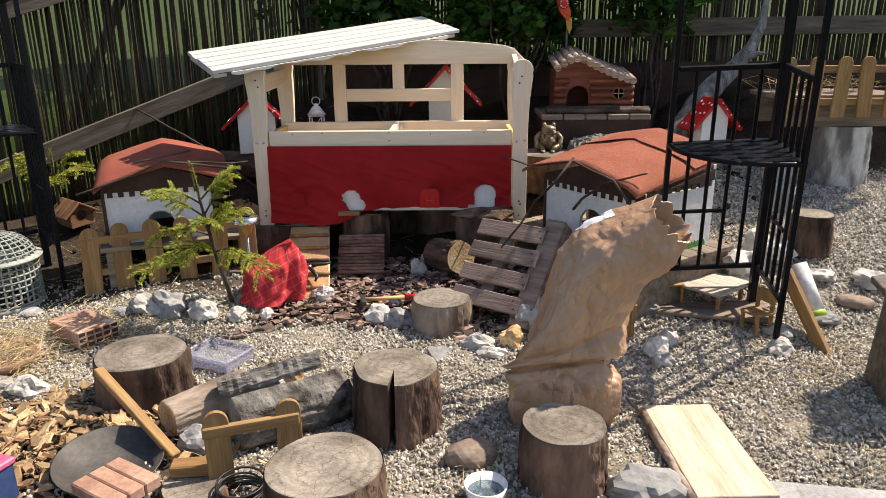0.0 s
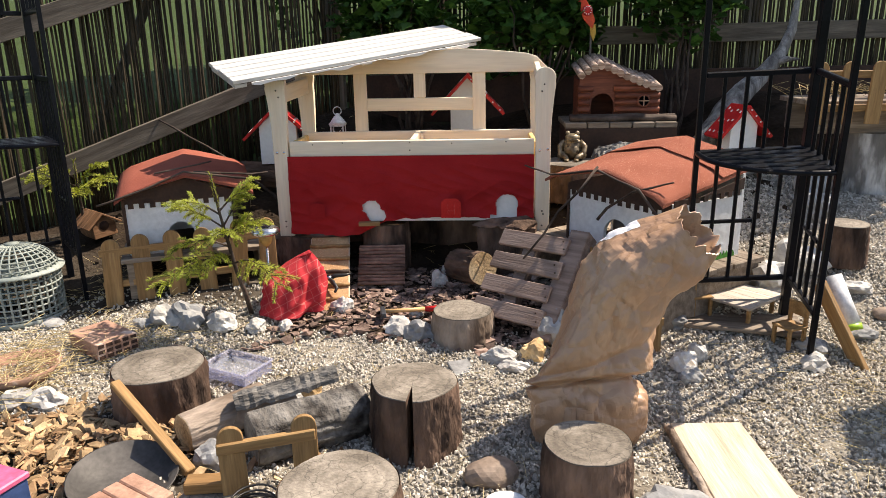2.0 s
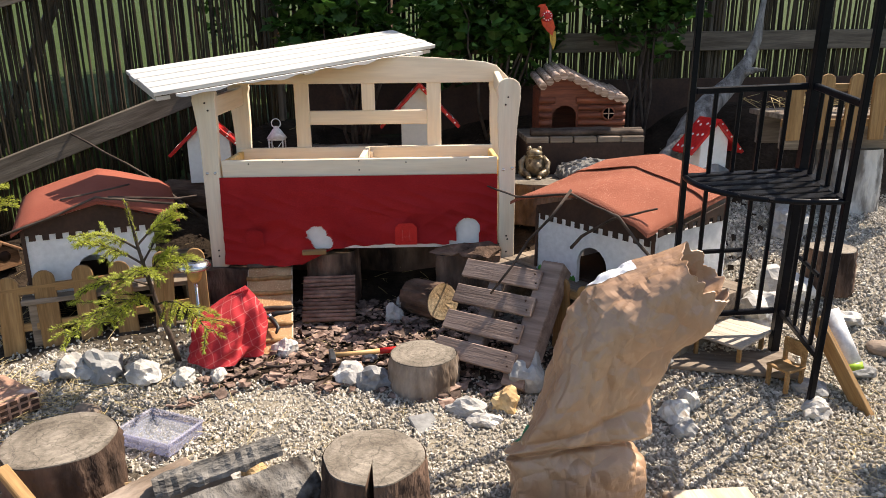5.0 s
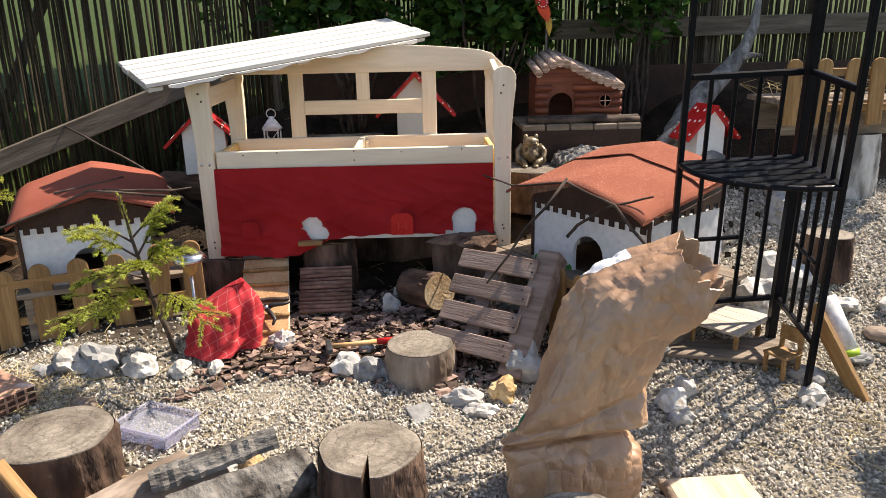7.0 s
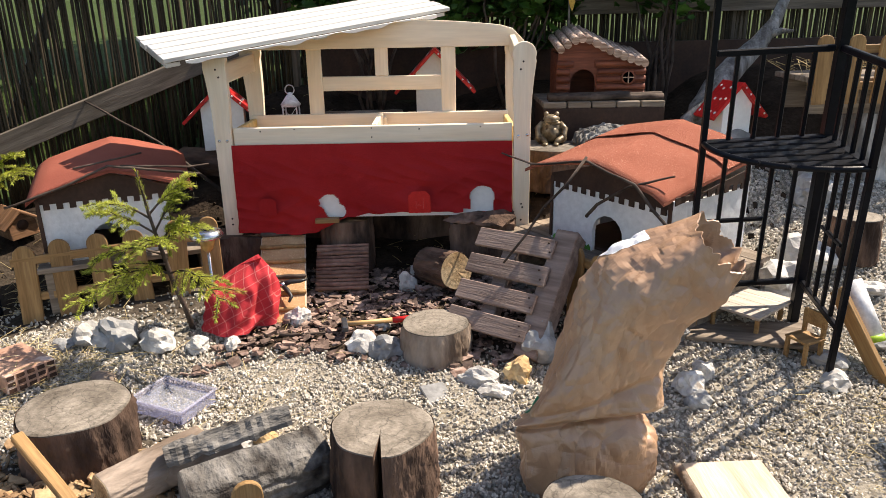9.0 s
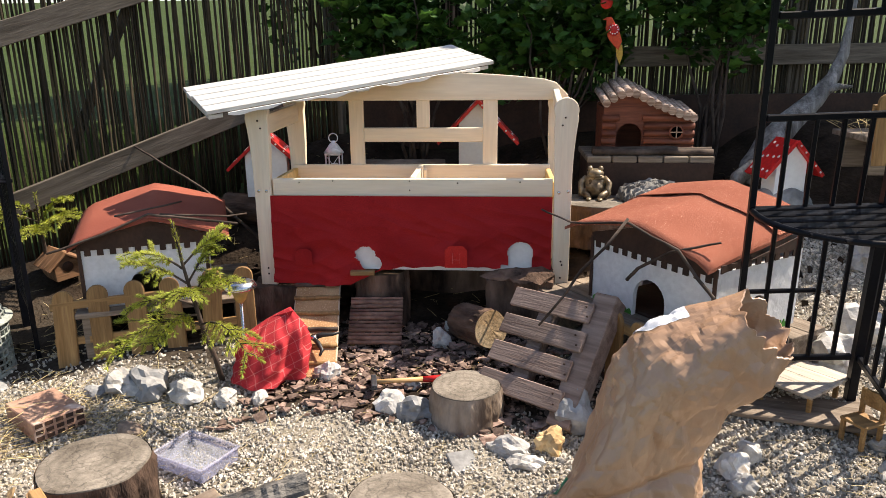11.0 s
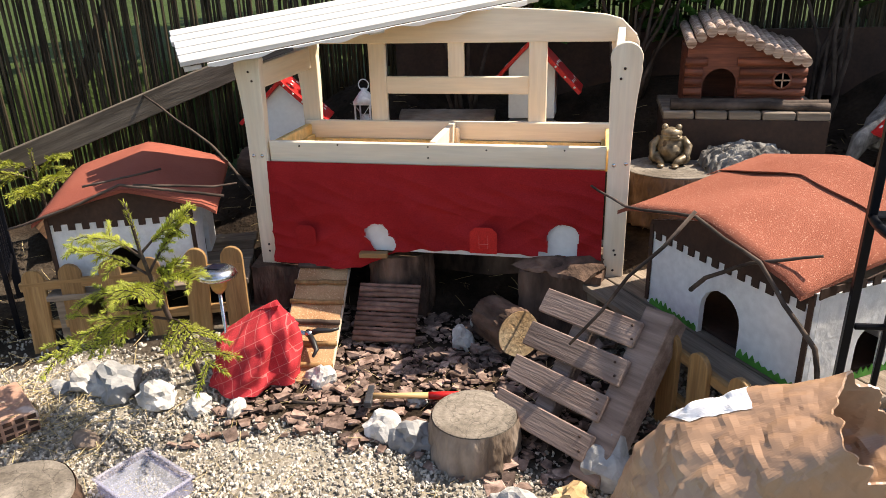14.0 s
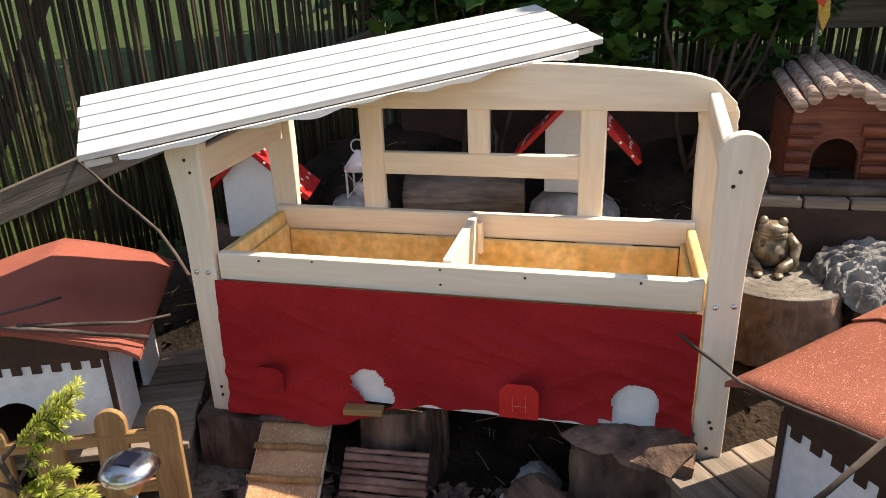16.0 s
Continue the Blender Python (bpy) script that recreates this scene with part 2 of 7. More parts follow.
STONE_BROWN = mat("brown_river_stone", (0.17, 0.125, 0.095), (0.27, 0.205, 0.16), 6, 0.7, 0.2, 60)
CLAY = mat("fired_clay", (0.31, 0.165, 0.115), (0.45, 0.285, 0.205), 8, 0.9, 0.4, 70, vary=0.06, speck=((0.60, 0.47, 0.40), 12, 0.62))
BLOCK_GREY = mat("grey_concrete", (0.27, 0.27, 0.27), (0.38, 0.38, 0.37), 8, 0.9, 0.4, 90)
STEEL = mat("brushed_steel", (0.55, 0.55, 0.55), (0.66, 0.66, 0.66), 6, 0.25, 0.05, 120, metal=1.0)
SOLAR = mat("solar_cell", (0.008, 0.009, 0.02), (0.014, 0.016, 0.03), 8, 0.15, 0.02, 100)
HAMMER_STEEL = mat("dark_forged_steel", (0.06, 0.065, 0.075), (0.13, 0.135, 0.145), 8, 0.45, 0.2, 90, metal=0.7)
HANDLE_WOOD = mat("ash_handle", (0.50, 0.28, 0.11), (0.62, 0.40, 0.19), 3, 0.5, 0.1, 14, ALONG)
RED_PAINT = mat("glossy_red_paint", (0.52, 0.012, 0.012), (0.62, 0.02, 0.018), 6, 0.4, 0.05, 60)
DOT_WHITE = mat("white_dot_paint", (0.78, 0.78, 0.76), (0.84, 0.84, 0.82), 6, 0.6, 0.05, 60)
BLACK_RUBBER = mat("black_plastic", (0.012, 0.012, 0.013), (0.025, 0.025, 0.026), 8, 0.45, 0.1, 80)
LOG_CABIN = mat("red_brown_log_wood", (0.13, 0.035, 0.018), (0.24, 0.075, 0.04), 3, 0.6, 0.4, 14, ALONG, 0.12)
LOG_ROOF = mat("pale_half_log", (0.24, 0.14, 0.095), (0.70, 0.54, 0.43), 5, 0.75, 0.5, 16, ALONG, 0.15)
GILT = mat("antique_gold_glaze", (0.12, 0.085, 0.05), (0.40, 0.32, 0.21), 26, 0.38, 0.6, 70, metal=0.4, speck=((0.09, 0.06, 0.035), 22, 0.62))
LEAF = mat("bush_leaf", (0.030, 0.085, 0.015), (0.070, 0.17, 0.030), 12, 0.5, 0.2, 60, island=0.4, spec=0.45, through_light=0.35)
NEEDLE = mat("fir_needle", (0.25, 0.30, 0.03), (0.47, 0.49, 0.075), 10, 0.6, 0.1, 60, island=0.35, through_light=0.3)
GREY_WICKER = mat("grey_green_plastic", (0.22, 0.25, 0.225), (0.31, 0.34, 0.31), 10, 0.6, 0.2, 90)
WHITE_ENAMEL = mat("white_enamel", (0.76, 0.76, 0.76), (0.82, 0.82, 0.82), 6, 0.3, 0.05, 60)
LIME_PLASTIC = mat("lime_plastic", (0.30, 0.48, 0.03), (0.36, 0.56, 0.05), 6, 0.4, 0.03, 60)
WHITEWASH = mat("flaking_whitewash", (0.16, 0.15, 0.14), (0.50, 0.49, 0.47), 11, 0.9, 1.0, 30, (1, 1, 0.3), dist=0.02, mid=(0.44, 0.56))
HAY = mat("hay", (0.36, 0.27, 0.12), (0.55, 0.43, 0.22), 20, 0.8, 0.2, 90, island=0.35)
GALV = mat("dull_zinc", (0.035, 0.032, 0.030), (0.10, 0.092, 0.085), 7, 0.6, 0.1, 70, metal=0.2)
GREY_BARK_CRUST = mat("ridged_grey_bark", (0.09, 0.085, 0.08), (0.33, 0.32, 0.30), 10, 0.9, 1.0, 30, dist=0.02)
BLUE_PAINT = mat("blue_paint", (0.03, 0.06, 0.16), (0.05, 0.09, 0.22), 6, 0.5, 0.1, 60)
YELLOW_PAINT = mat("yellow_paint", (0.55, 0.33, 0.05), (0.66, 0.43, 0.09), 6, 0.5, 0.1, 60)
PINK_PAINT = mat("pink_paint", (0.62, 0.10, 0.22), (0.70, 0.16, 0.30), 6, 0.5, 0.1, 60)
GREEN_PRINT = mat("green_print", (0.01, 0.16, 0.08), (0.02, 0.22, 0.11), 6, 0.6, 0.1, 60)
LABEL_PAPER = mat("white_label_paper", (0.72, 0.72, 0.74), (0.80, 0.80, 0.82), 6, 0.6, 0.1, 60)
ORANGE_PAINT = mat("orange_red_paint", (0.62, 0.06, 0.02), (0.70, 0.10, 0.03), 6, 0.5, 0.1, 60)


def clear_plastic(name, tint):
    m = bpy.data.materials.new(name)
    m.use_nodes = True
    n, l = m.node_tree.nodes, m.node_tree.links
    b = n["Principled BSDF"]
    b.inputs["Base Color"].default_value = rgb(tint)
    b.inputs["Roughness"].default_value = 0.18
    t = n.new("ShaderNodeBsdfTransparent")
    t.inputs[0].default_value = rgb(tint)
    mx = n.new("ShaderNodeMixShader")
    mx.inputs[0].default_value = 0.20
    l.new(t.outputs[0], mx.inputs[1])
    l.new(b.outputs[0], mx.inputs[2])
    l.new(mx.outputs[0], n["Material Output"].inputs["Surface"])
    return m


CLEAR = clear_plastic("clear_plastic", (0.80, 0.80, 0.88))


# ---------------------------------------------------------------- mesh helpers
def mesh_of(bm, name, smooth=False):
    me = bpy.data.meshes.new(name)
    bm.normal_update()
    bm.to_mesh(me)
    bm.free()
    if smooth:
        me.shade_smooth()
    return me


def part(name, bm, material, parent, label="", m=None, smooth=False):
    """One mesh object under a thing or a part. bm: a bmesh, or a mesh to share."""
    me = bm if isinstance(bm, bpy.types.Mesh) else mesh_of(bm, name, smooth)
    if not me.materials:
        me.materials.append(material)
    ob = new(name, me)
    ob.parent = parent
    if m is not None:
        ob.matrix_basis = m
    return tagged(ob, label)


def thing(name, loc, label, category, group="", rz=0.0, rx=0.0, ry=0.0):
    return place(new(name), pose(*loc, rx, ry, rz), label, category, group)


def place(ob, m, label, category, group=""):
    ob.matrix_basis = m
    return tagged(ob, label, category, group)


def solo(name, bm, material, loc, label, category, group="", rz=0.0, smooth=False, kind="", m=None):
    me = bm if isinstance(bm, bpy.types.Mesh) else mesh_of(bm, name, smooth)
    if not me.materials:
        me.materials.append(material)
    ob = new(name, me)
    ob.matrix_basis = m if m is not None else pose(*loc, 0, 0, rz)
    return tagged(ob, label, category, group, kind)


def box(sx, sy, sz, bevel=0.003, seg=1):
    bm = bmesh.new()
    bmesh.ops.create_cube(bm, size=1.0)
    bmesh.ops.scale(bm, vec=(sx, sy, sz), verts=bm.verts)
    if bevel:
        bmesh.ops.bevel(bm, geom=bm.edges[:], offset=min(bevel, min(sx, sy, sz) * 0.4), segments=seg, affect="EDGES")
    return bm


def span(p, q, up=(0, 0, 1)):
    """The pose at the middle of p-q with local x along it and local z near up."""
    p, q = Vector(p), Vector(q)
    x = (q - p).normalized()
    y = Vector(up).cross(x)
    if y.length < 1e-4:
        y = Vector((0, 1, 0)).cross(x)
    y.normalize()
    z = x.cross(y)
    m = Matrix((x, y, z)).transposed().to_4x4()
    m.translation = (p + q) / 2
    return m


def board(name, parent, p, q, w, t, material, up=(0, 0, 1), bevel=0.003, label=""):
    L = (Vector(q) - Vector(p)).length
    return part(name, box(L, w, t, bevel), material, parent, label, span(p, q, up))


def tube(points, radii, sides=8, rough=0.0, seed=0, caps=True):
    bm = bmesh.new()
    pts = [Vector(p) for p in points]
    rows = []
    n = len(pts)
    for i, p in enumerate(pts):
        d = (pts[min(i + 1, n - 1)] - pts[max(i - 1, 0)]).normalized()
        a = d.orthogonal().normalized() if i == 0 else (a - d * a.dot(d)).normalized()
        b = d.cross(a)
        r = radii[i] if hasattr(radii, "__len__") else radii
        row = []
        for k in range(sides):
            w = 2 * math.pi * k / sides
            rr = r * (1 + rough * noise.noise(Vector((math.cos(w) * 1.7 + seed * 3.1, math.sin(w) * 1.7, i * 0.8))))
            row.append(bm.verts.new(p + (a * math.cos(w) + b * math.sin(w)) * rr))
        rows.append(row)
    for i in range(n - 1):
        for k in range(sides):
            f = bm.faces.new((rows[i][k], rows[i][(k + 1) % sides], rows[i + 1][(k + 1) % sides], rows[i + 1][k]))
            f.smooth = True
    if caps:
        bm.faces.new(list(reversed(rows[0])))
        bm.faces.new(rows[-1])
    return bm


def wander(p, q, n, amount, seed):
    """A crooked line from p to q."""
    r = random.Random(seed)
    p, q = Vector(p), Vector(q)
    out = []
    for i in range(n + 1):
        f = i / n
        k = math.sin(math.pi * f) if n > 1 else 0
        out.append(p.lerp(q, f) + Vector((r.uniform(-1, 1), r.uniform(-1, 1), r.uniform(-1, 1))) * amount * (0.3 + k))
    out[0], out[-1] = p, q
    return out


def prism(outline, depth, bevel=0.0):
    """An outline in local x-z, extruded along +y by depth."""
    bm = bmesh.new()
    vs = [bm.verts.new((x, 0, z)) for x, z in outline]
    f = bm.faces.new(vs)
    ret = bmesh.ops.extrude_face_region(bm, geom=[f])
    bmesh.ops.translate(bm, vec=(0, depth, 0), verts=[v for v in ret["geom"] if isinstance(v, bmesh.types.BMVert)])
    bmesh.ops.recalc_face_normals(bm, faces=bm.faces)
    if bevel:
        bmesh.ops.bevel(bm, geom=bm.edges[:], offset=bevel, segments=1, affect="EDGES")
    bmesh.ops.triangulate(bm, faces=[f for f in bm.faces if len(f.verts) > 4])
    return bm


def rock(sx, sy, sz, seed, sub=3, rough=0.28, facet=True):
    bm = bmesh.new()
    bmesh.ops.create_icosphere(bm, subdivisions=sub, radius=1.0)
    o = Vector((seed * 7.3, seed * 3.7, seed * 1.9))
    for v in bm.verts:
        n1 = noise.noise(v.co * 1.1 + o) * rough * 1.5
        n2 = noise.noise(v.co * 3.0 + o) * rough * 0.45
        if facet:
            n1 = round(n1 * 5) / 5 * 0.5 + n1 * 0.5
        n3 = (0.4 - abs(noise.noise(v.co * 2.1 + o * 2))) * rough * 0.7 if facet else 0.0
        v.co *= 1 + n1 + n2 + n3
        v.co.x *= sx
        v.co.y *= sy
        v.co.z *= sz
        if v.co.z < -sz * 0.55:
            v.co.z = -sz * 0.55
    return bm


def lathe(profile, sides=20, closed=False):
    bm = bmesh.new()
    rows = []
    for r, z in profile:
        rows.append([bm.verts.new((r * math.cos(2 * math.pi * k / sides), r * math.sin(2 * math.pi * k / sides), z)) for k in range(sides)])
    for a, b in zip(rows, rows[1:]):
        for k in range(sides):
            f = bm.faces.new((a[k], a[(k + 1) % sides], b[(k + 1) % sides], b[k]))
            f.smooth = True
    if profile[0][0] > 1e-4:
        bm.faces.new(list(reversed(rows[0])))
    if profile[-1][0] > 1e-4 and not closed:
        bm.faces.new(rows[-1])
    bmesh.ops.remove_doubles(bm, verts=bm.verts, dist=1e-5)
    bmesh.ops.recalc_face_normals(bm, faces=bm.faces)
    return bm


def merge(*bms):
    """Several bmeshes of one part in one."""
    out = bmesh.new()
    for b in bms:
        me = bpy.data.meshes.new("tmp")
        b.to_mesh(me)
        b.free()
        out.from_mesh(me)
        bpy.data.meshes.remove(me)
    return out


def moved(bm, m):
    bmesh.ops.transform(bm, matrix=m, verts=bm.verts)
    return bm


def scatter(name, shapes, spots, material, label, category, parent=None):
    """Many small loose pieces as one mesh. shapes: (verts, faces) arrays; spots: x, y, z, size, rx, ry, rz, sx, sy, sz."""
    V, Fc, base = [], [], 0
    rnd = np.random.RandomState(len(spots))
    for i, (x, y, z, s, rx, ry, rz, ax, ay, az) in enumerate(spots):
        v, f = shapes[rnd.randint(len(shapes))]
        m = np.array(Euler((rx, ry, rz)).to_matrix())
        V.append((v * (s * ax, s * ay, s * az)) @ m.T + (x, y, z))
        Fc.append(f + base)
        base += len(v)
    V, Fc = np.concatenate(V), np.concatenate(Fc)
    me = bpy.data.meshes.new(name)
    me.vertices.add(len(V))
    me.vertices.foreach_set("co", V.astype(np.float32).ravel())
    k = Fc.shape[1]
    me.loops.add(len(Fc) * k)
    me.loops.foreach_set("vertex_index", Fc.astype(np.int32).ravel())
    me.polygons.add(len(Fc))
    me.polygons.foreach_set("loop_start", np.arange(0, len(Fc) * k, k, dtype=np.int32))
    me.update(calc_edges=True)
    me.validate()
    me.shade_flat()
    me.materials.append(material)
    ob = new(name, me)
    ob.parent = parent
    return tagged(ob, label, category, "", "stuff")


def shape_arrays(bm):
    bmesh.ops.triangulate(bm, faces=bm.faces[:])
    bm.verts.index_update()
    v = np.array([w.co[:] for w in bm.verts])
    f = np.array([[w.index for w in fc.verts] for fc in bm.faces])
    bm.free()
    return v, f


# ---------------------------------------------------------------- ground
HEIGHTS = [(-2.4, 1.0, 0), (0, 0.4, 0), (2.2, 1.0, 0), (-1.0, 2.45, 0.0), (0, 2.35, 0.01), (0.75, 2.0, 0), (1.4, 2.3, 0.045), (1.3, 2.38, 0.07), (1.1, 2.5, 0.085),
           (1.24, 2.68, 0.13), (1.3, 2.95, 0.24), (2.0, 3.45, 0.44), (0.3, 2.55, 0.03), (-0.47, 3.05, 0.085), (-0.2, 3.1, 0.09), (0.1, 3.35, 0.11),
           (-0.5, 2.75, 0.04), (-0.85, 3.2, 0.12), (-1.4, 2.85, 0.05), (-1.75, 2.95, 0.05), (-1.05, 3.95, 0.40), (-0.3, 4.15, 0.52),
           (0.3, 4.2, 0.52), (0.58, 3.75, 0.36), (1.1, 4.1, 0.52), (1.45, 3.85, 0.50), (-1.87, 3.85, 0.32), (-0.8, 4.6, 0.80), (0.5, 4.7, 0.84),
           (2.0, 4.7, 0.86), (3.2, 3.6, 0.45), (3.2, 4.7, 0.86), (-0.3, 3.6, 0.15), (-1.3, 3.3, 0.12), (-2.4, 3.5, 0.25), (0.7, 3.1, 0.12), (2.0, 2.5, 0.08),
           (2.0, 2.9, 0.24), (0.1, 1.2, 0), (1.08, 2.8, 0.20), (0.95, 3.05, 0.24), (0.78, 2.68, 0.10), (0.6, 2.92, 0.14), (-1.2, 3.05, 0.17), (-1.4, 3.25, 0.22), (-0.98, 3.25, 0.18), (1.6, 3.2, 0.34), (2.6, 3.2, 0.36), (1.3, 3.4, 0.34)]


def lift(x, y):
    """Height of the ground: a flat yard at the foot of a bank."""
    s, w = 0.0, 0.0
    far = min(max((y - 2.5) / 2.4, 0), 1)
    base = 0.86 * far * far * (3 - 2 * far) + max(0.0, min(y - 4.9, 40)) * 0.09
    for hx, hy, hz in HEIGHTS:
        k = math.exp(-((x - hx) ** 2 + (y - hy) ** 2) / 0.14)
        s += k * hz
        w += k
    k = 0.02
    return (s + k * base) / (w + k)


def on(x, y, up=0.0):
    return (x, y, lift(x, y) + up)


def steps(a, b, d):
    return list(np.arange(a, b, d))


def zone_values(x, y):
    """Share of gravel, mulch and grass at a place of the yard."""
    n1 = noise.noise(Vector((x * 2.1, y * 2.1, 0.3))) * 0.22 + noise.noise(Vector((x * 7, y * 7, 2.3))) * 0.08
    def soft(v, w=0.12):
        return min(max(v / w + 0.5, 0), 1)
    mulch = min(soft(0.62 - abs(x + 0.12) + n1), soft(y - 2.62 + n1 - 0.05 * x))
    bank = soft(y - 3.25 + n1 - 0.55 * min(1.0, max(0.0, (x - 0.9) * 1.6)), 0.3)
    left = min(soft(-0.95 - x + n1), soft(y - 2.72 + n1))
    chips = min(soft(-0.72 - x + n1), soft(2.1 - y + n1))
    soil = max(mulch, bank, left * 0.9, chips * 0.85)
    front = soft(1.55 - y + n1 * 1.6, 0.5) * 0.6
    grass = soft(y - 4.75, 0.1)
    if x < -0.6:
        grass = max(grass, soft((-0.586 * (x + 1.865) + 0.81 * (y - 3.854)) - 0.05, 0.1))
    return max(0.0, 1 - max(soil, front)), mulch, grass


def build_ground():
    xs = [-400, -150, -60, -25, -12, -7, -5] + steps(-4, 4, 0.05) + [4.05, 5, 7, 12, 25, 60, 150, 400]
    ys = [-200, -60, -20, -8, -4, -2, -1] + steps(-0.4, 6, 0.05) + [6.05, 7, 9, 14, 25, 45, 100, 400]
    V, C = [], []
    for y in ys:
        for x in xs:
            near = abs(x) < 5 and -1 < y < 7
            z = lift(x, y)
            if near:
                z += noise.noise(Vector((x * 5, y * 5, 0))) * 0.008 + noise.noise(Vector((x * 16, y * 16, 4))) * 0.004
            V.append((x, y, z))
            C.append(zone_values(x, y) if near else (0.0, 0.0, 1.0))
    nx = len(xs)
    F = [(j * nx + i, j * nx + i + 1, (j + 1) * nx + i + 1, (j + 1) * nx + i) for j in range(len(ys) - 1) for i in range(nx - 1)]
    me = bpy.data.meshes.new("ground")
    me.from_pydata(V, [], F)
    at = me.color_attributes.new("zone", "FLOAT_COLOR", "POINT")
    at.data.foreach_set("color", np.array([(*c, 1.0) for c in C], dtype=np.float32).ravel())
    me.shade_smooth()
    m = mat("yard_ground", (0.018, 0.012, 0.008), (0.055, 0.038, 0.026), 6, 0.95, 0.9, 55, vary=0, dist=0.012, spec=0.15)
    n, l = m.node_tree.nodes, m.node_tree.links
    b = n["Principled BSDF"]
    old = b.inputs["Base Color"].links[0].from_socket
    attr = n.new("ShaderNodeAttribute")
    attr.attribute_name = "zone"
    sep = n.new("ShaderNodeSeparateColor")
    l.new(attr.outputs["Color"], sep.inputs[0])
    tc = n.new("ShaderNodeTexCoord")
    vor = n.new("ShaderNodeTexVoronoi")
    vor.inputs["Scale"].default_value = 85
    l.new(tc.outputs["Object"], vor.inputs["Vector"])
    gr = n.new("ShaderNodeValToRGB")
    gr.color_ramp.elements[0].color, gr.color_ramp.elements[1].color = (0.15, 0.13, 0.10, 1), (0.34, 0.305, 0.25, 1)
    sepv = n.new("ShaderNodeSeparateColor")
    l.new(vor.outputs["Color"], sepv.inputs[0])
    l.new(sepv.outputs[0], gr.inputs[0])
    gn = n.new("ShaderNodeTexNoise")
    gn.inputs["Scale"].default_value, gn.inputs["Detail"].default_value = 9, 8
    l.new(tc.outputs["Object"], gn.inputs["Vector"])
    gc = n.new("ShaderNodeValToRGB")
    gc.color_ramp.elements[0].color, gc.color_ramp.elements[1].color = (0.018, 0.032, 0.008, 1), (0.055, 0.085, 0.02, 1)
    l.new(gn.outputs[0], gc.inputs[0])
    for k, col in ((0, gr.outputs[0]), (2, gc.outputs[0])):
        mx = n.new("ShaderNodeMix")
        mx.data_type = "RGBA"
        l.new(sep.outputs[k], mx.inputs[0])
        l.new(old, mx.inputs[6])
        l.new(col, mx.inputs[7])
        old = mx.outputs[2]
    l.new(old, b.inputs["Base Color"])
    me.materials.append(m)
    return tagged(new("ground", me), "grey gravel yard, bark mulch and dark soil bank", "ground", "", "structure")


ground = build_ground()


# ---------------------------------------------------------------- fences
FENCE_K, FENCE_H, FENCE_N = Vector((-1.865, 3.854, 0)), Vector((0.81, 0.586, 0)), Vector((-0.586, 0.81, 0))
CORNER_S = 1.30


def fence_at(s, z, out=0.0):
    return FENCE_K + FENCE_H * s + FENCE_N * out + Vector((0, 0, z))


def climb(s):
    return 0.343 * max(s, -1.0)


def reed_mesh(h, seed):
    r = random.Random(seed)
    pts = [(r.uniform(-0.003, 0.003), r.uniform(-0.003, 0.003), h * i / 4) for i in range(5)]
    me = mesh_of(tube(pts, 0.0064, 5), "reed")
    me.materials.append(REED)
    return me


def build_left_fence():
    f = thing("reed_fence", fence_at(0, lift(-1.865, 3.854)), "dark reed screen fence on grey timber rails climbing a bank", "fence", "garden fences")
    inv = f.matrix_basis.inverted()
    def loc(s, z, out=0.0):
        return inv @ fence_at(s, z, out)
    for z0, w in ((0.745, 0.105), (1.50, 0.105), (2.2, 0.1)):
        board("rail", f, loc(-1.05, z0 - w / 2 + climb(-1.0), -0.035), loc(CORNER_S, z0 - w / 2 + climb(CORNER_S), -0.035), 0.04, w, RAIL_WOOD)
        board("rail", f, loc(-2.6, z0 - w / 2 + climb(-1.0), -0.035), loc(-1.05, z0 - w / 2 + climb(-1.0), -0.035), 0.04, w, RAIL_WOOD)
    for s in (-2.4, -1.1, CORNER_S):
        board("post", f, loc(s, 0.15 + climb(s), 0.06), loc(s, 2.35 + climb(s), 0.06), 0.09, 0.09, RAIL_WOOD, up=(0, 1, 0))
    board("brace", f, loc(-0.25, 0.55, 0.06), loc(0.35, 1.75, 0.06), 0.035, 0.05, RAIL_WOOD)
    meshes = [reed_mesh(2.0, i) for i in range(8)]
    r = random.Random(3)
    s = -1.9
    while s < CORNER_S - 0.02:
        p = fence_at(s, 0, r.uniform(-0.004, 0.004))
        p.z = 0.30 + climb(s) + r.uniform(-0.06, 0.02)
        m = inv @ Matrix.Translation(p) @ pose(0, 0, 0, r.uniform(-1, 1), r.uniform(-1.2, 1.2), r.uniform(0, 360))
        part("reed", meshes[r.randrange(8)], REED, f, m=m)
        s += r.choice((0.0110, 0.0115, 0.0125, 0.0150))
    return f


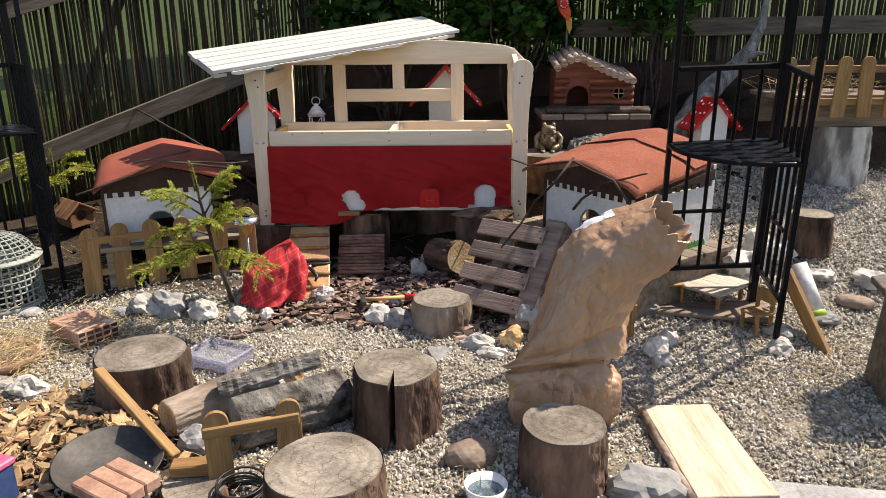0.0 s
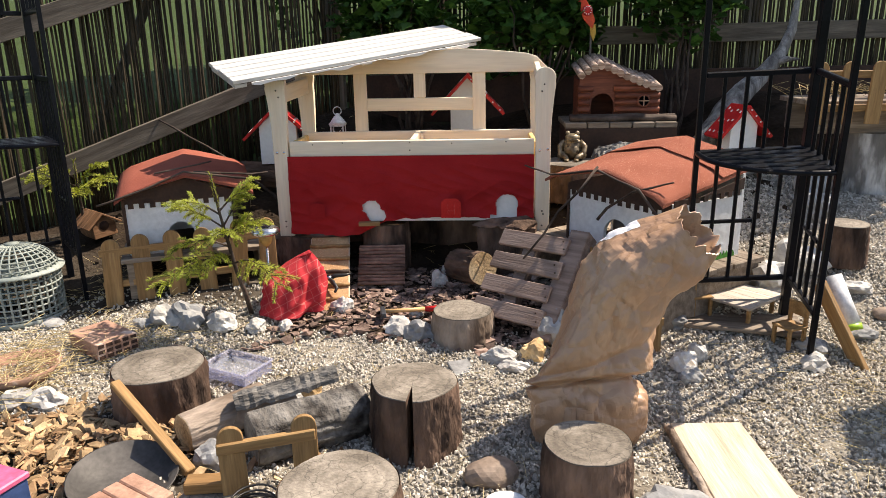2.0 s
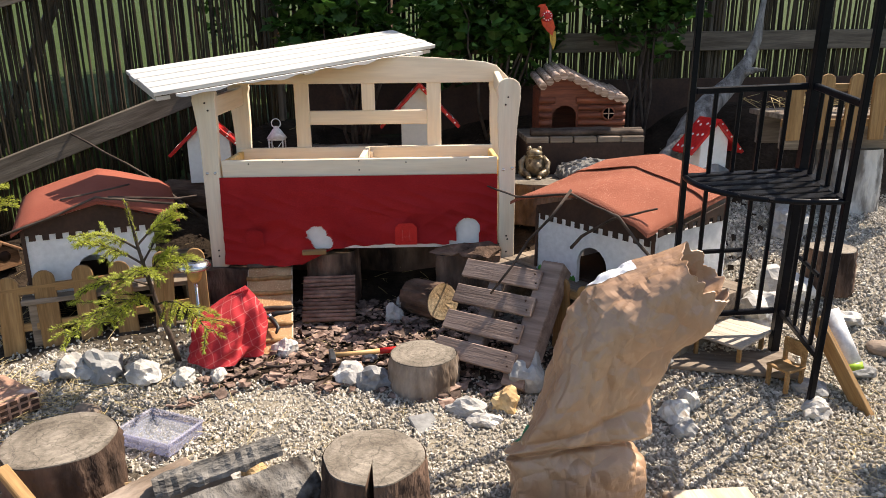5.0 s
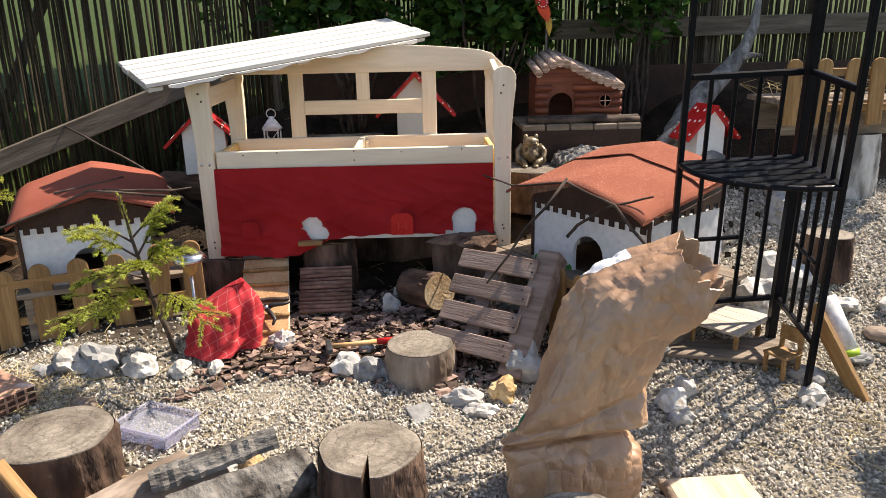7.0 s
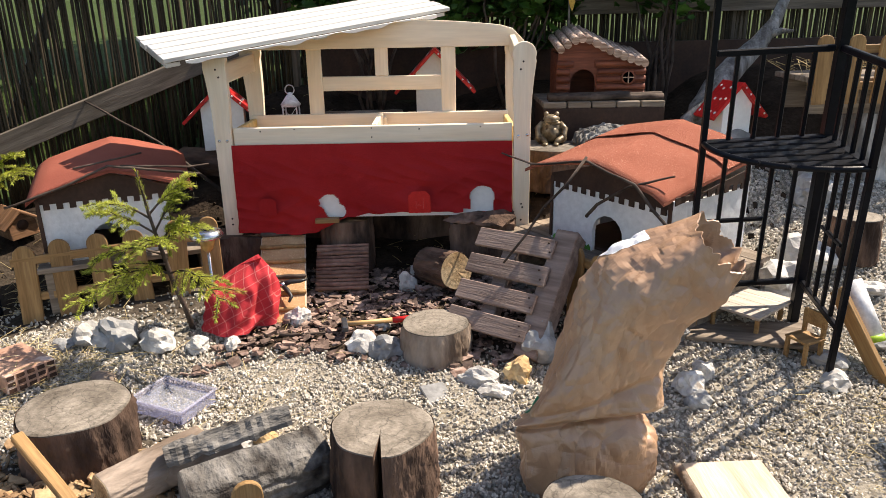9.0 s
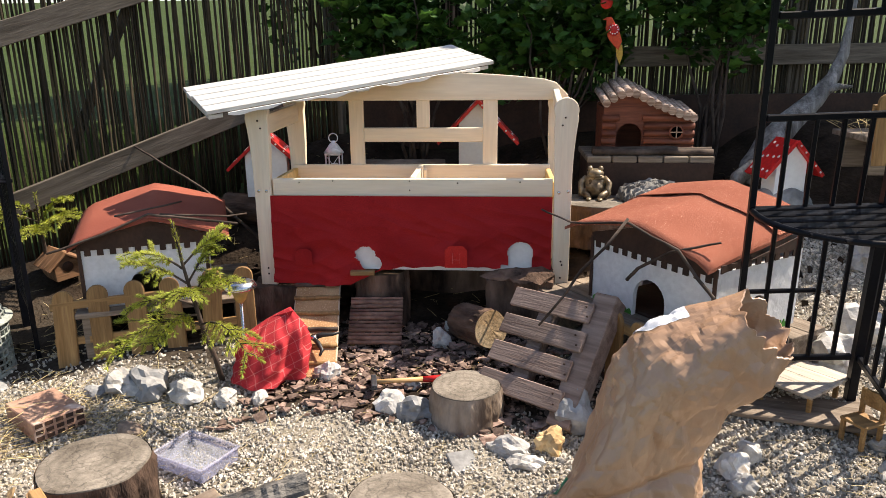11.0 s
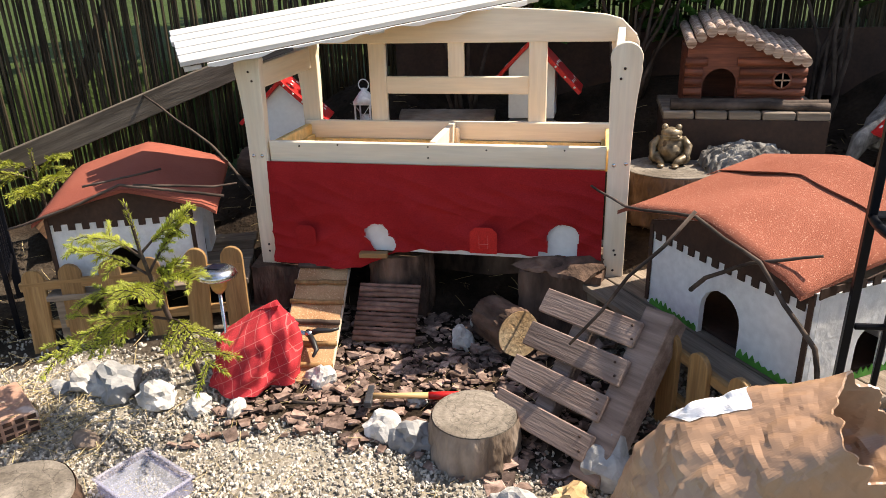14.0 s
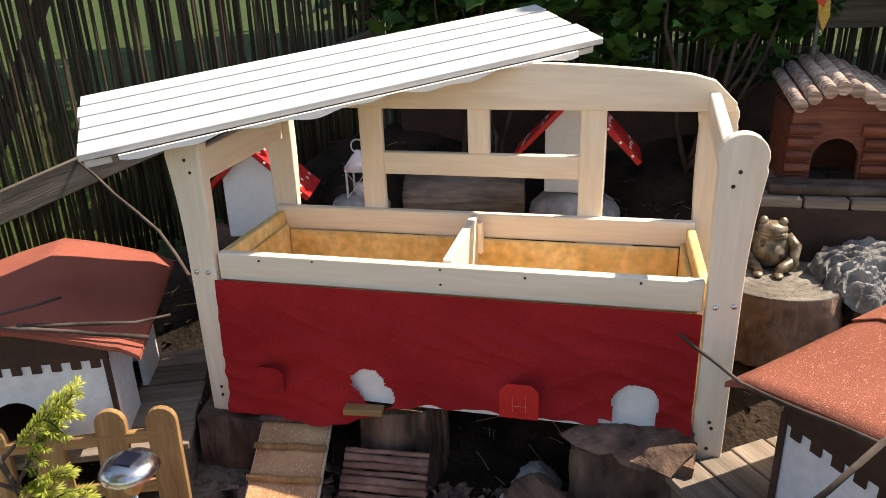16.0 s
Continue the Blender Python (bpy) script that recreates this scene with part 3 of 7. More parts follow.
def build_back_fence():
    base = fence_at(CORNER_S, 0)
    x0, y0 = base.x, base.y
    f = thing("reed_fence", (x0, y0, lift(x0, y0)), "reed screen fence on a dark timber rail behind bushes", "fence", "garden fences")
    z0 = f.location.z
    for z, w in ((1.20, 0.11), (1.95, 0.1)):
        board("rail", f, (0.06, 0.03, z - z0), (5.2, 0.12, z - z0 + 0.03), 0.04, w, RAIL_WOOD)
    for x in (1.3, 2.6, 3.9, 5.1):
        board("post", f, (x, 0.16, -0.1), (x, 0.16, 1.4), 0.09, 0.09, RAIL_WOOD, up=(0, 1, 0))
    board("base_board", f, (0.08, 0.02, 0.06), (5.2, 0.10, 0.08), 0.03, 0.3, BROWN_TRIM)
    r = random.Random(8)
    v, fc = shape_arrays(tube([(0, 0, 0), (0.002, 0, 0.5), (-0.002, 0.001, 1.0), (0, 0, 1.5)], 0.0066, 5))
    spots, x = [], 0.03
    while x < 5.2:
        spots.append((x, 0.075 + 0.017 * x + r.uniform(-0.004, 0.004), r.uniform(-0.08, 0), 1, r.uniform(-0.02, 0.02), r.uniform(-0.02, 0.02), r.uniform(0, 6), 1, 1, 1))
        x += r.choice((0.0108, 0.0115, 0.0125, 0.0155))
    ob = scatter("reed_screen", [(v, fc)], spots, REED_ISL, "dark upright reeds", "", f)
    return f


build_left_fence()
build_back_fence()


# ---------------------------------------------------------------- the bench
BX0, BY, BZ = -0.245, 3.26, 0.295


def leg_outline(flip, top):
    """Upright with a rounded head that swells outwards."""
    inner, outer = [], []
    for i in range(16):
        z = i / 15 * 0.70
        k = max(0.0, (z - 0.45) / 0.25)
        inner.append((-0.034 - 0.010 * math.sin(k * 2.2) * 0.6, z))
        outer.append((0.034 + 0.018 * k * k, z))
    head = []
    c = (0.004, 0.728)
    for i in range(13):
        a = -0.35 + (math.pi + 0.7) * i / 12
        head.append((c[0] + 0.048 * math.cos(a), c[1] + 0.048 * math.sin(a)))
    pts = inner[:1] + outer + head + list(reversed(inner))[:-1]
    if flip:
        pts = [(-x, z) for x, z in reversed(pts)]
    return [(x, min(z, top)) for x, z in pts]


def upright(name, parent, x, y, flip, top=0.80):
    m = Matrix.Translation((x, y, 0)) @ Matrix(((0, 1, 0, 0), (0, 0, 1, 0), (1, 0, 0, 0), (0, 0, 0, 1)))
    # built with local x as height so that the grain runs upwards
    bm = prism(leg_outline(flip, top), 0.034, 0.002)
    bmesh.ops.transform(bm, matrix=Matrix(((0, 0, 1, 0), (1, 0, 0, 0), (0, 1, 0, 0), (0, 0, 0, 1))), verts=bm.verts)
    return part(name, bm, PINE, parent, m=m)


def bolt(parent, x, y, z, r=0.0065, material=None):
    bm = lathe([(0.0, 0.004), (r * 0.6, 0.0035), (r, 0.001), (r, -0.003)], 10)
    return part("bolt", bm, material or STEEL, parent, m=pose(x, y, z, 90, 0, 0))


def build_bench():
    b = thing("wooden_bench", (BX0, BY, BZ), "unpainted pine bench frame with an open strand-board seat box", "bench")
    def P(x, y, z):
        return (x - BX0, y - BY, z - BZ)
    lx, rx = -0.852, 0.370
    upright("front_leg", b, lx - BX0, 0, True, 0.735)
    upright("front_leg", b, rx - BX0, 0, False)
    upright("back_leg", b, lx + 0.032 - BX0, 0.425, True, 0.76)
    upright("back_leg", b, rx + 0.004 - BX0, 0.425, False, 0.84)
    board("front_rail", b, P(-0.812, 3.283, 0.714), P(0.330, 3.283, 0.716), 0.024, 0.072, PINE)
    board("back_rail", b, P(-0.84, 3.672, 0.712), P(0.345, 3.672, 0.716), 0.024, 0.07, PINE)
    board("seat_end", b, P(-0.822, 3.31, 0.70), P(-0.822, 3.655, 0.70), 0.022, 0.07, OSB)
    board("seat_end", b, P(0.335, 3.31, 0.70), P(0.335, 3.655, 0.70), 0.022, 0.07, OSB)
    for x in (-0.806, 0.318):
        board("end_panel", b, P(x, 3.30, 0.57), P(x, 3.655, 0.57), 0.012, 0.25, OSB)
    for y in (3.302, 3.652):
        board("long_panel", b, P(-0.798, y, 0.555), P(0.310, y, 0.555), 0.012, 0.25, OSB)
    board("bottom_panel", b, P(-0.798, 3.477, 0.425), P(0.310, 3.477, 0.425), 0.336, 0.012, OSB)
    part("divider", box(0.022, 0.335, 0.20, 0.002), PINE, b, m=pose(*P(-0.237, 3.477, 0.652)))
    board("cleat", b, P(-0.218, 3.62, 0.69), P(-0.218, 3.645, 0.69), 0.016, 0.09, PINE)
    # back panel
    for x in (-0.535, 0.074):
        board("baluster", b, P(x, 3.69, 0.735), P(x, 3.69, 1.05), 0.066, 0.022, PINE, up=(0, 1, 0))
    board("baluster", b, P(-0.229, 3.69, 0.914), P(-0.229, 3.69, 1.05), 0.060, 0.022, PINE, up=(0, 1, 0))
    board("mid_rail", b, P(-0.502, 3.69, 0.882), P(0.041, 3.69, 0.882), 0.022, 0.064, PINE)
    n = 24
    top = []
    for i in range(n + 1):
        f = i / n
        x = -0.86 + 1.275 * f
        u = (x + 0.22) / 0.64
        z = 1.158 - 0.045 * u * u - (0.055 * max(0, (f - 0.93) / 0.07) ** 2)
        top.append((x, z))
    arch = [(top[0][0], 1.036)] + [(0.415, 1.036)] + list(reversed(top))
    part("arched_top", prism([(x - BX0, z - BZ) for x, z in arch], 0.028, 0.002), PINE, b, m=pose(0, 3.672 - BY, 0))
    # arm rests between front and back legs
    board("arm_rest", b, P(0.352, 3.292, 1.005), P(0.362, 3.680, 1.05), 0.026, 0.07, PINE)
    board("arm_rest", b, P(-0.838, 3.292, 0.965), P(-0.815, 3.680, 0.985), 0.026, 0.08, PINE)
    part("front_panel", box(1.13, 0.005, 0.30, 0.001), WHITE_BOARD, b, "white board behind the cloth", pose(*P(-0.24, 3.2655, 0.52)))
    for x, z in ((lx - 0.016, 0.70), (lx + 0.016, 0.70), (rx - 0.016, 0.70), (rx + 0.02, 0.705)):
        bolt(b, *P(x, 3.259, z))
    for x, z in ((lx, 0.345), (lx, 0.37), (rx, 0.345), (rx + 0.005, 0.40), (rx, 0.415), (lx, 0.985), (lx + 0.01, 0.955), (rx, 0.995), (rx - 0.01, 0.965)):
        bolt(b, *P(x, 3.2595, z), 0.004, BROWN_TRIM)
    for x, z in ((-0.56, 0.742), (-0.245, 0.742), (-0.245, 0.705), (-0.05, 0.735), (0.2, 0.74), (-0.7, 0.735)):
        bolt(b, *P(x, 3.2705, z), 0.003, BROWN_TRIM)
    return b


build_bench()


def build_cloth():
    """Hanging cloth with two ragged cut-outs that show the white board."""
    c = thing("red_cloth", (-0.24, 3.258, 0.69), "red cotton cloth hung on the bench front with cut-out windows", "cloth")
    bm = bmesh.new()
    nx, nz = 300, 112
    x0, x1 = -0.822, 0.330
    rows = []
    for j in range(nz + 1):
        f = j / nz
        row = []
        for i in range(nx + 1):
            g = i / nx
            x = x0 + (x1 - x0) * g
            bottom = 0.318 + 0.062 * min(1, max(0, (g - 0.28) / 0.12)) - 0.012 * math.sin(g * 7) + 0.007 * noise.noise(Vector((g * 22, 3, 1))) - 0.012 * max(0, (g - 0.9) / 0.1)
            z = 0.682 + (bottom - 0.682) * f
            w = f ** 1.3
            y = -0.004 * w * noise.noise(Vector((x * 5, z * 3, 1))) * 4 - 0.022 * w * noise.noise(Vector((x * 7, z * 14 + x * 6, 5))) - 0.012 * f * (1 - min(1, g * 2.2)) 
            y -= 0.012 * w * (1 - abs(noise.noise(Vector((x * 3.2, z * 11 - x * 4, 7)))) * 2.5) + 0.006 * min(1, f * 3) * (1 - abs(noise.noise(Vector((x * 5.0 + z * 3, z * 17 + x * 3, 3)))) * 3)
            y -= 0.010 * f * math.exp(-((x + 0.52) / 0.16) ** 2) + 0.004 * noise.noise(Vector((x * 20, z * 9, 9))) * w
            row.append(bm.verts.new((x + 0.24, min(y + 0.001, 0.002), z - 0.69)))
        rows.append(row)
    def cut(x, z):
        a = math.hypot((x - 0.206) / 0.052, (z - 0.452) / 0.045) < 1 or (0.158 < x < 0.255 and 0.385 < z < 0.45) or (0.125 < x < 0.19 and z < 0.400)
        n1 = noise.noise(Vector((x * 40, z * 40, 0))) * 0.012
        b2 = math.hypot((x + 0.437 + n1) / 0.044, (z - 0.438 + n1) / 0.030) < 1 or math.hypot((x + 0.410 + n1) / 0.047, (z - 0.398) / 0.032) < 1
        return a or b2
    for j in range(nz):
        for i in range(nx):
            q = (rows[j][i], rows[j + 1][i], rows[j + 1][i + 1], rows[j][i + 1])
            cx, cz = q[0].co.x - 0.24 + 0.002, q[0].co.z + 0.69 - 0.0015
            if not cut(cx, cz):
                bm.faces.new(q).smooth = True
    bmesh.ops.delete(bm, geom=[v for v in bm.verts if not v.link_faces], context="VERTS")
    part("sheet", bm, CLOTH, c)
    # Patches for light through the cloth; the right one has the glow in its colour.
    for cx, cz, s in ((-0.056, 0.437, 0.046), (-0.69, 0.425, 0.036)):
        out = [(-s, -s), (s, -s), (s, s * 0.6), (s * 0.6, s), (-s * 0.6, s), (-s, s * 0.6)]
        pm = pose(cx + 0.24, -0.0285, cz - 0.69, 0, 0, 0)
        w = part("window_patch", prism(out, 0.0015), CLOTH_BACKLIT if cx > -0.5 else CLOTH, c, "red arched patch for light showing through the cloth", pm)
        if cx > -0.5:
            for dx in (-0.014, 0.016):
                part("thread", box(0.0008, 0.0008, 0.046, 0), KERCHIEF_LINE, w, m=pose(dx, -0.001, -0.005))
            part("thread", box(0.034, 0.0008, 0.0008, 0), KERCHIEF_LINE, w, m=pose(0, -0.001, -0.012))
    return c


build_cloth()


def build_roof_panel():
    o = Vector((-0.979, 3.078, 1.000))
    u, v = Vector((1.064, 0.720, 0.166)).normalized(), Vector((-0.225, 0.290, 0.072)).normalized()
    w = u.cross(v).normalized()
    v = w.cross(u)
    m = Matrix((u, v, w)).transposed().to_4x4()
    m.translation = o
    r = place(new("slatted_roof_panel"), m, "white painted slatted wooden panel laid askew as a bench roof", "roof panel")
    L, W = 1.300, 0.385
    n = 5
    bw = W / n
    for i in range(n):
        y = bw * (i + 0.5)
        part("slat", box(L + 0.006 * math.sin(i * 2.3), bw - 0.011, 0.017, 0.002), WHITE_SLAT, r, m=pose(L / 2 + 0.003 * math.sin(i * 1.7), y, 0.022 + 0.0085))
    # Added sheet: stops sun leaking between slats and darkens the gaps.
    part("underlay", box(L - 0.06, W - 0.02, 0.003, 0.0), BROWN_TRIM, r, "added dark sheet blocking sun through the slat gaps", pose(L / 2, W / 2, 0.0205))
    for x in (0.035, L * 0.5, L - 0.05):
        part("batten", box(0.055, W - 0.03, 0.018, 0.002), WHITE_SLAT, r, m=pose(x, W / 2, 0.0095))
    bm = bmesh.new()
    rows = []
    for i in range(60):
        x = 0.08 + (L - 0.16) * i / 59
        z = 0.012 - 0.006 * math.sin(i * 0.35) - 0.004 * math.sin(i * 0.9)
        rows.append((bm.verts.new((x, -0.004, 0.021)), bm.verts.new((x, -0.004, z)), bm.verts.new((x, 0.002, z)), bm.verts.new((x, 0.002, 0.021))))
    for a, b in zip(rows, rows[1:]):
        for k in range(4):
            bm.faces.new((a[k], a[(k + 1) % 4], b[(k + 1) % 4], b[k]))
    bmesh.ops.recalc_face_normals(bm, faces=bm.faces)
    part("edge_strip", bm, WHITE_BOARD, r, "wavy white edge strip")
    return r


build_roof_panel()


# ---------------------------------------------------------------- small houses
def arch_wall(w, h, dx, dw, dh, top=None):
    """Outline of a wall with an arched doorway cut from its lower edge."""
    pts = [(-w / 2, 0), (dx - dw / 2, 0), (dx - dw / 2, dh - dw / 2)]
    for i in range(1, 9):
        a = math.pi - math.pi * i / 9
        pts.append((dx + dw / 2 * math.cos(a), dh - dw / 2 + dw / 2 * math.sin(a)))
    pts += [(dx + dw / 2, dh - dw / 2), (dx + dw / 2, 0), (w / 2, 0), (w / 2, h)]
    if top:
        pts.append((top[0], top[1]))
    pts.append((-w / 2, h))
    return pts


def teeth(w, z0, z1, n, top):
    """Gable trim whose lower edge is toothed like a battlement."""
    pts, d = [], w / (2 * n + 1)
    x = -w / 2
    for i in range(2 * n + 1):
        z = z0 if i % 2 else z1
        pts += [(x, z), (x + d, z)]
        x += d
    return pts + top


def fringe(w, n, seed):
    r = random.Random(seed)
    pts = [(-w / 2, 0), (w / 2, 0)]
    for i in range(n):
        x = w / 2 - w * (i + 0.5) / n
        pts += [(x + w / n * 0.45, 0.012), (x, 0.022 + r.uniform(-0.004, 0.008)), (x - w / n * 0.45, 0.012)]
    return pts


def small_house(label, loc, yaw, tilt, hw, hr, eave, bow, wall_left, wall_right, body, wall_h, roof_len, rise, felt, door, side_door, grass, group):
    """Toy house: walls with arched doorways, toothed trim and a low felt-covered roof. Local x along the front, y to the back."""
    h = place(new("wooden_animal_house"), pose(*loc, 0, 0, math.degrees(yaw)), label, "animal house", group)
    w, c = wall_right - wall_left, (wall_left + wall_right) / 2
    gab = wall_h + rise * 0.8
    front = part("front_wall", prism(arch_wall(w, wall_h, door[0] - c, door[1], door[2], (0 - c, gab)), 0.016), WALL_PAINT, h, m=pose(c, 0.0, 0))
    part("back_wall", prism([(-w / 2, 0), (w / 2, 0), (w / 2, wall_h + tilt * body), (-c, gab + tilt * body), (-w / 2, wall_h + tilt * body)], 0.016), WALL_PAINT, h, m=pose(c, body, 0))
    for sx in (wall_left, wall_right - 0.0):
        o = arch_wall(body - 0.018, wall_h - 0.012, 0.0, side_door[1], side_door[2]) if side_door else [(-body / 2 + 0.009, 0), (body / 2 - 0.009, 0), (body / 2 - 0.009, wall_h + tilt * body), (-body / 2 + 0.009, wall_h)]
        part("side_wall", prism(o, 0.016), WALL_PAINT, h, m=pose(sx + (0.016 if sx < 0 else 0), body / 2 + 0.008, 0, 0, 0, 90))
    top = [(w / 2 + 0.002, wall_h), (-c, gab), (-w / 2 - 0.002, wall_h)]
    part("toothed_trim", prism(teeth(w + 0.004, wall_h - 0.052, wall_h - 0.030, int(w / 0.045), top), 0.004), BROWN_TRIM, h, m=pose(c, -0.0055, 0))
    side_top = [(body / 2, wall_h + tilt * body - 0.016), (-body / 2, wall_h - 0.016)]
    part("toothed_trim", prism(teeth(body, wall_h - 0.048 + tilt * body * 0.5, wall_h - 0.026 + tilt * body * 0.5, int(body / 0.045), side_top), 0.004), BROWN_TRIM, h, m=pose(wall_right + 0.0055, body / 2 + 0.006, 0, 0, 0, 90))
    part("floor_board", box(w - 0.04, body - 0.03, 0.01, 0.001), BROWN_TRIM, h, m=pose(c, body / 2 + 0.008, 0.006))
    for x in (wall_left - 0.001, wall_right - 0.009):
        part("corner_strip", box(0.014, 0.006, wall_h - 0.02, 0.001), BROWN_TRIM, h, m=pose(x + 0.003, -0.0045, wall_h / 2))
    if grass:
        for a, b2 in ((wall_left + 0.015, door[0] - door[1] / 2 - 0.005), (door[0] + door[1] / 2 + 0.005, wall_right - 0.015)):
            part("painted_grass", prism(fringe(b2 - a, max(3, int((b2 - a) / 0.02)), 4), 0.003), GREEN_PAINT, h, "painted green grass fringe", pose((a + b2) / 2, -0.0035, 0.001))
        part("painted_grass", prism(fringe(body - 0.03, int(body / 0.02), 5), 0.003), GREEN_PAINT, h, "painted green grass fringe", pose(wall_right + 0.0035, body / 2, 0.001, 0, 0, 90))
    # roof: two felt slopes that bend over the ridge, sagging a little at the eaves
    bm = bmesh.new()
    nu, nv, th = 26, 14, 0.012
    grid = []
    for layer in (0, 1):
        g = []
        for j in range(nv + 1):
            row = []
            for i in range(nu + 1):
                a = -1 + 2 * i / nu
                y = -0.045 + roof_len * j / nv
                k = abs(a)
                z = wall_h - 0.010 + rise * (1 - k ** bow) + eave * k + tilt * (y + 0.045) + 0.006 * noise.noise(Vector((a * 2, y * 5, hw * 9)))
                z -= 0.016 * max(0, k - 0.85) / 0.15
                row.append(bm.verts.new((a * (hr if a > 0 else hw), y + 0.004 * noise.noise(Vector((a * 6, j, 3))), z + (th if layer else 0))))
            g.append(row)
        grid.append(g)
    for j in range(nv):
        for i in range(nu):
            for layer in (0, 1):
                g = grid[layer]
                q = (g[j][i], g[j][i + 1], g[j + 1][i + 1], g[j + 1][i])
                bm.faces.new(q if layer else tuple(reversed(q))).smooth = True
    lo, hi = grid
    for j in range(nv):
        bm.faces.new((lo[j + 1][0], lo[j][0], hi[j][0], hi[j + 1][0]))
        bm.faces.new((lo[j][nu], lo[j + 1][nu], hi[j + 1][nu], hi[j][nu]))
    for i in range(nu):
        bm.faces.new((lo[0][i], lo[0][i + 1], hi[0][i + 1], hi[0][i]))
        bm.faces.new((lo[nv][i + 1], lo[nv][i], hi[nv][i], hi[nv][i + 1]))
    roof = part("roof", bm, felt, h, "red granulated roofing felt")
    if grass:
        # second sheet lapped over the rear
        bm = bmesh.new()
        strip = []
        for i in range(nu + 1):
            a = -1 + 2 * i / nu
            row = []
            for y in (roof_len * 0.66 - 0.045, roof_len - 0.048):
                k = abs(a)
                z = wall_h - 0.010 + rise * (1 - k ** bow) + eave * k + tilt * (y + 0.045) - 0.016 * max(0, k - 0.85) / 0.15 + th
                for dz in (0.001, 0.004):
                    row.append(bm.verts.new((a * (hr if a > 0 else hw) * 1.002, y + 0.005 * math.sin(i * 0.7), z + dz + 0.004)))
            strip.append(row)
        for a, b2 in zip(strip, strip[1:]):
            for k, l2 in ((0, 1), (1, 3), (3, 2), (2, 0)):
                bm.faces.new((a[k], a[l2], b2[l2], b2[k]))
        for e in (strip[0], strip[-1]):
            bm.faces.new((e[0], e[1], e[3], e[2]))
        bmesh.ops.recalc_face_normals(bm, faces=bm.faces)
        part("lapped_sheet", bm, felt, roof, "overlapping felt sheet with a dark edge")
    return h


LH_YAW, RH_YAW = 0.393, -0.967
LH = (-1.206 + 0.04 * -math.sin(LH_YAW), 2.982 + 0.04 * math.cos(LH_YAW), 0.300)
RH = (0.574 + 0.04 * -math.sin(RH_YAW), 2.864 + 0.04 * math.cos(RH_YAW), 0.325)
small_house("white toy house with worn red felt roof and arched doorways", LH, LH_YAW, 0.12, 0.295, 0.285, 0.0, 1.08, -0.265, 0.20, 0.39, 0.262, 0.475, 0.085, FELT_OLD,
            (-0.04, 0.115, 0.135), (0, 0.10, 0.16), False, "toy houses")
small_house("white toy house with red granulated felt roof and painted grass fringe", RH, RH_YAW, 0.185, 0.350, 0.332, 0.016, 1.12, -0.235, 0.335, 0.40, 0.262, 0.50, 0.085, FELT_ROOF,
            (0.058, 0.145, 0.150), (0, 0.10, 0.14), True, "toy houses")


def platform(label, loc, yaw, x0, x1, y0, y1, n, top, material):
    """Low deck of boards on two bearers, standing on the ground."""
    p = place(new("wooden_platform"), pose(*loc, 0, 0, math.degrees(yaw)), label, "platform", "house platforms")
    bw = (y1 - y0) / n
    for i in range(n):
        part("deck_board", box(x1 - x0 - 0.01 * (i % 2), bw - 0.005, 0.02, 0.002), material, p, m=pose((x0 + x1) / 2, y0 + bw * (i + 0.5), -0.010))
    for x in (x0 + 0.05, x1 - 0.05):
        part("bearer", box(0.06, y1 - y0 - 0.03, top, 0.003), material, p, m=pose(x, (y0 + y1) / 2, -0.02 - top / 2))
    return p


platform("grey-brown board platform under a toy house", (LH[0], LH[1], LH[2]), LH_YAW, -0.30, 0.36, -0.06, 0.45, 5, 0.17, DECK_WOOD)
platform("grey weathered board platform under a toy house", (RH[0], RH[1], RH[2]), RH_YAW, -0.44, 0.42, -0.11, 0.48, 6, 0.21, DECK_WOOD)


# ---------------------------------------------------------------- twigs on and by the houses
def twig(points, r0, r1, label, seed, name="dry_twig", material=None, branches=()):
    o = Vector(points[0])
    t = thing(name, o, label, "twig")
    fine = []
    for a, b in zip(points, points[1:]):
        w = wander(Vector(a) - o, Vector(b) - o, 4, (Vector(b) - Vector(a)).length * 0.014, seed)
        fine += w if not fine else w[1:]
    n = len(fine)
    part("stem", tube(fine, [0.58 * (r0 + (r1 - r0) * i / (n - 1)) for i in range(n)], 7, 0.25, seed), material or TWIG, t)
    for k, (a, b, r) in enumerate(branches):
        w = wander(Vector(a) - o, Vector(b) - o, 4, (Vector(b) - Vector(a)).length * 0.04, seed + k + 20)
        part("side_shoot", tube(w, [r, r * 0.9, r * 0.8, r * 0.7, r * 0.5], 6, 0.2, seed + k), material or TWIG, t)
    return t


def rh(x, y, z):
    """A place given in the right house's own axes."""
    c, s = math.cos(RH_YAW), math.sin(RH_YAW)
    return (RH[0] + c * x - s * y, RH[1] + s * x + c * y, RH[2] + z)


def lh(x, y, z):
    c, s = math.cos(LH_YAW), math.sin(LH_YAW)
    return (LH[0] + c * x - s * y, LH[1] + s * x + c * y, LH[2] + z)


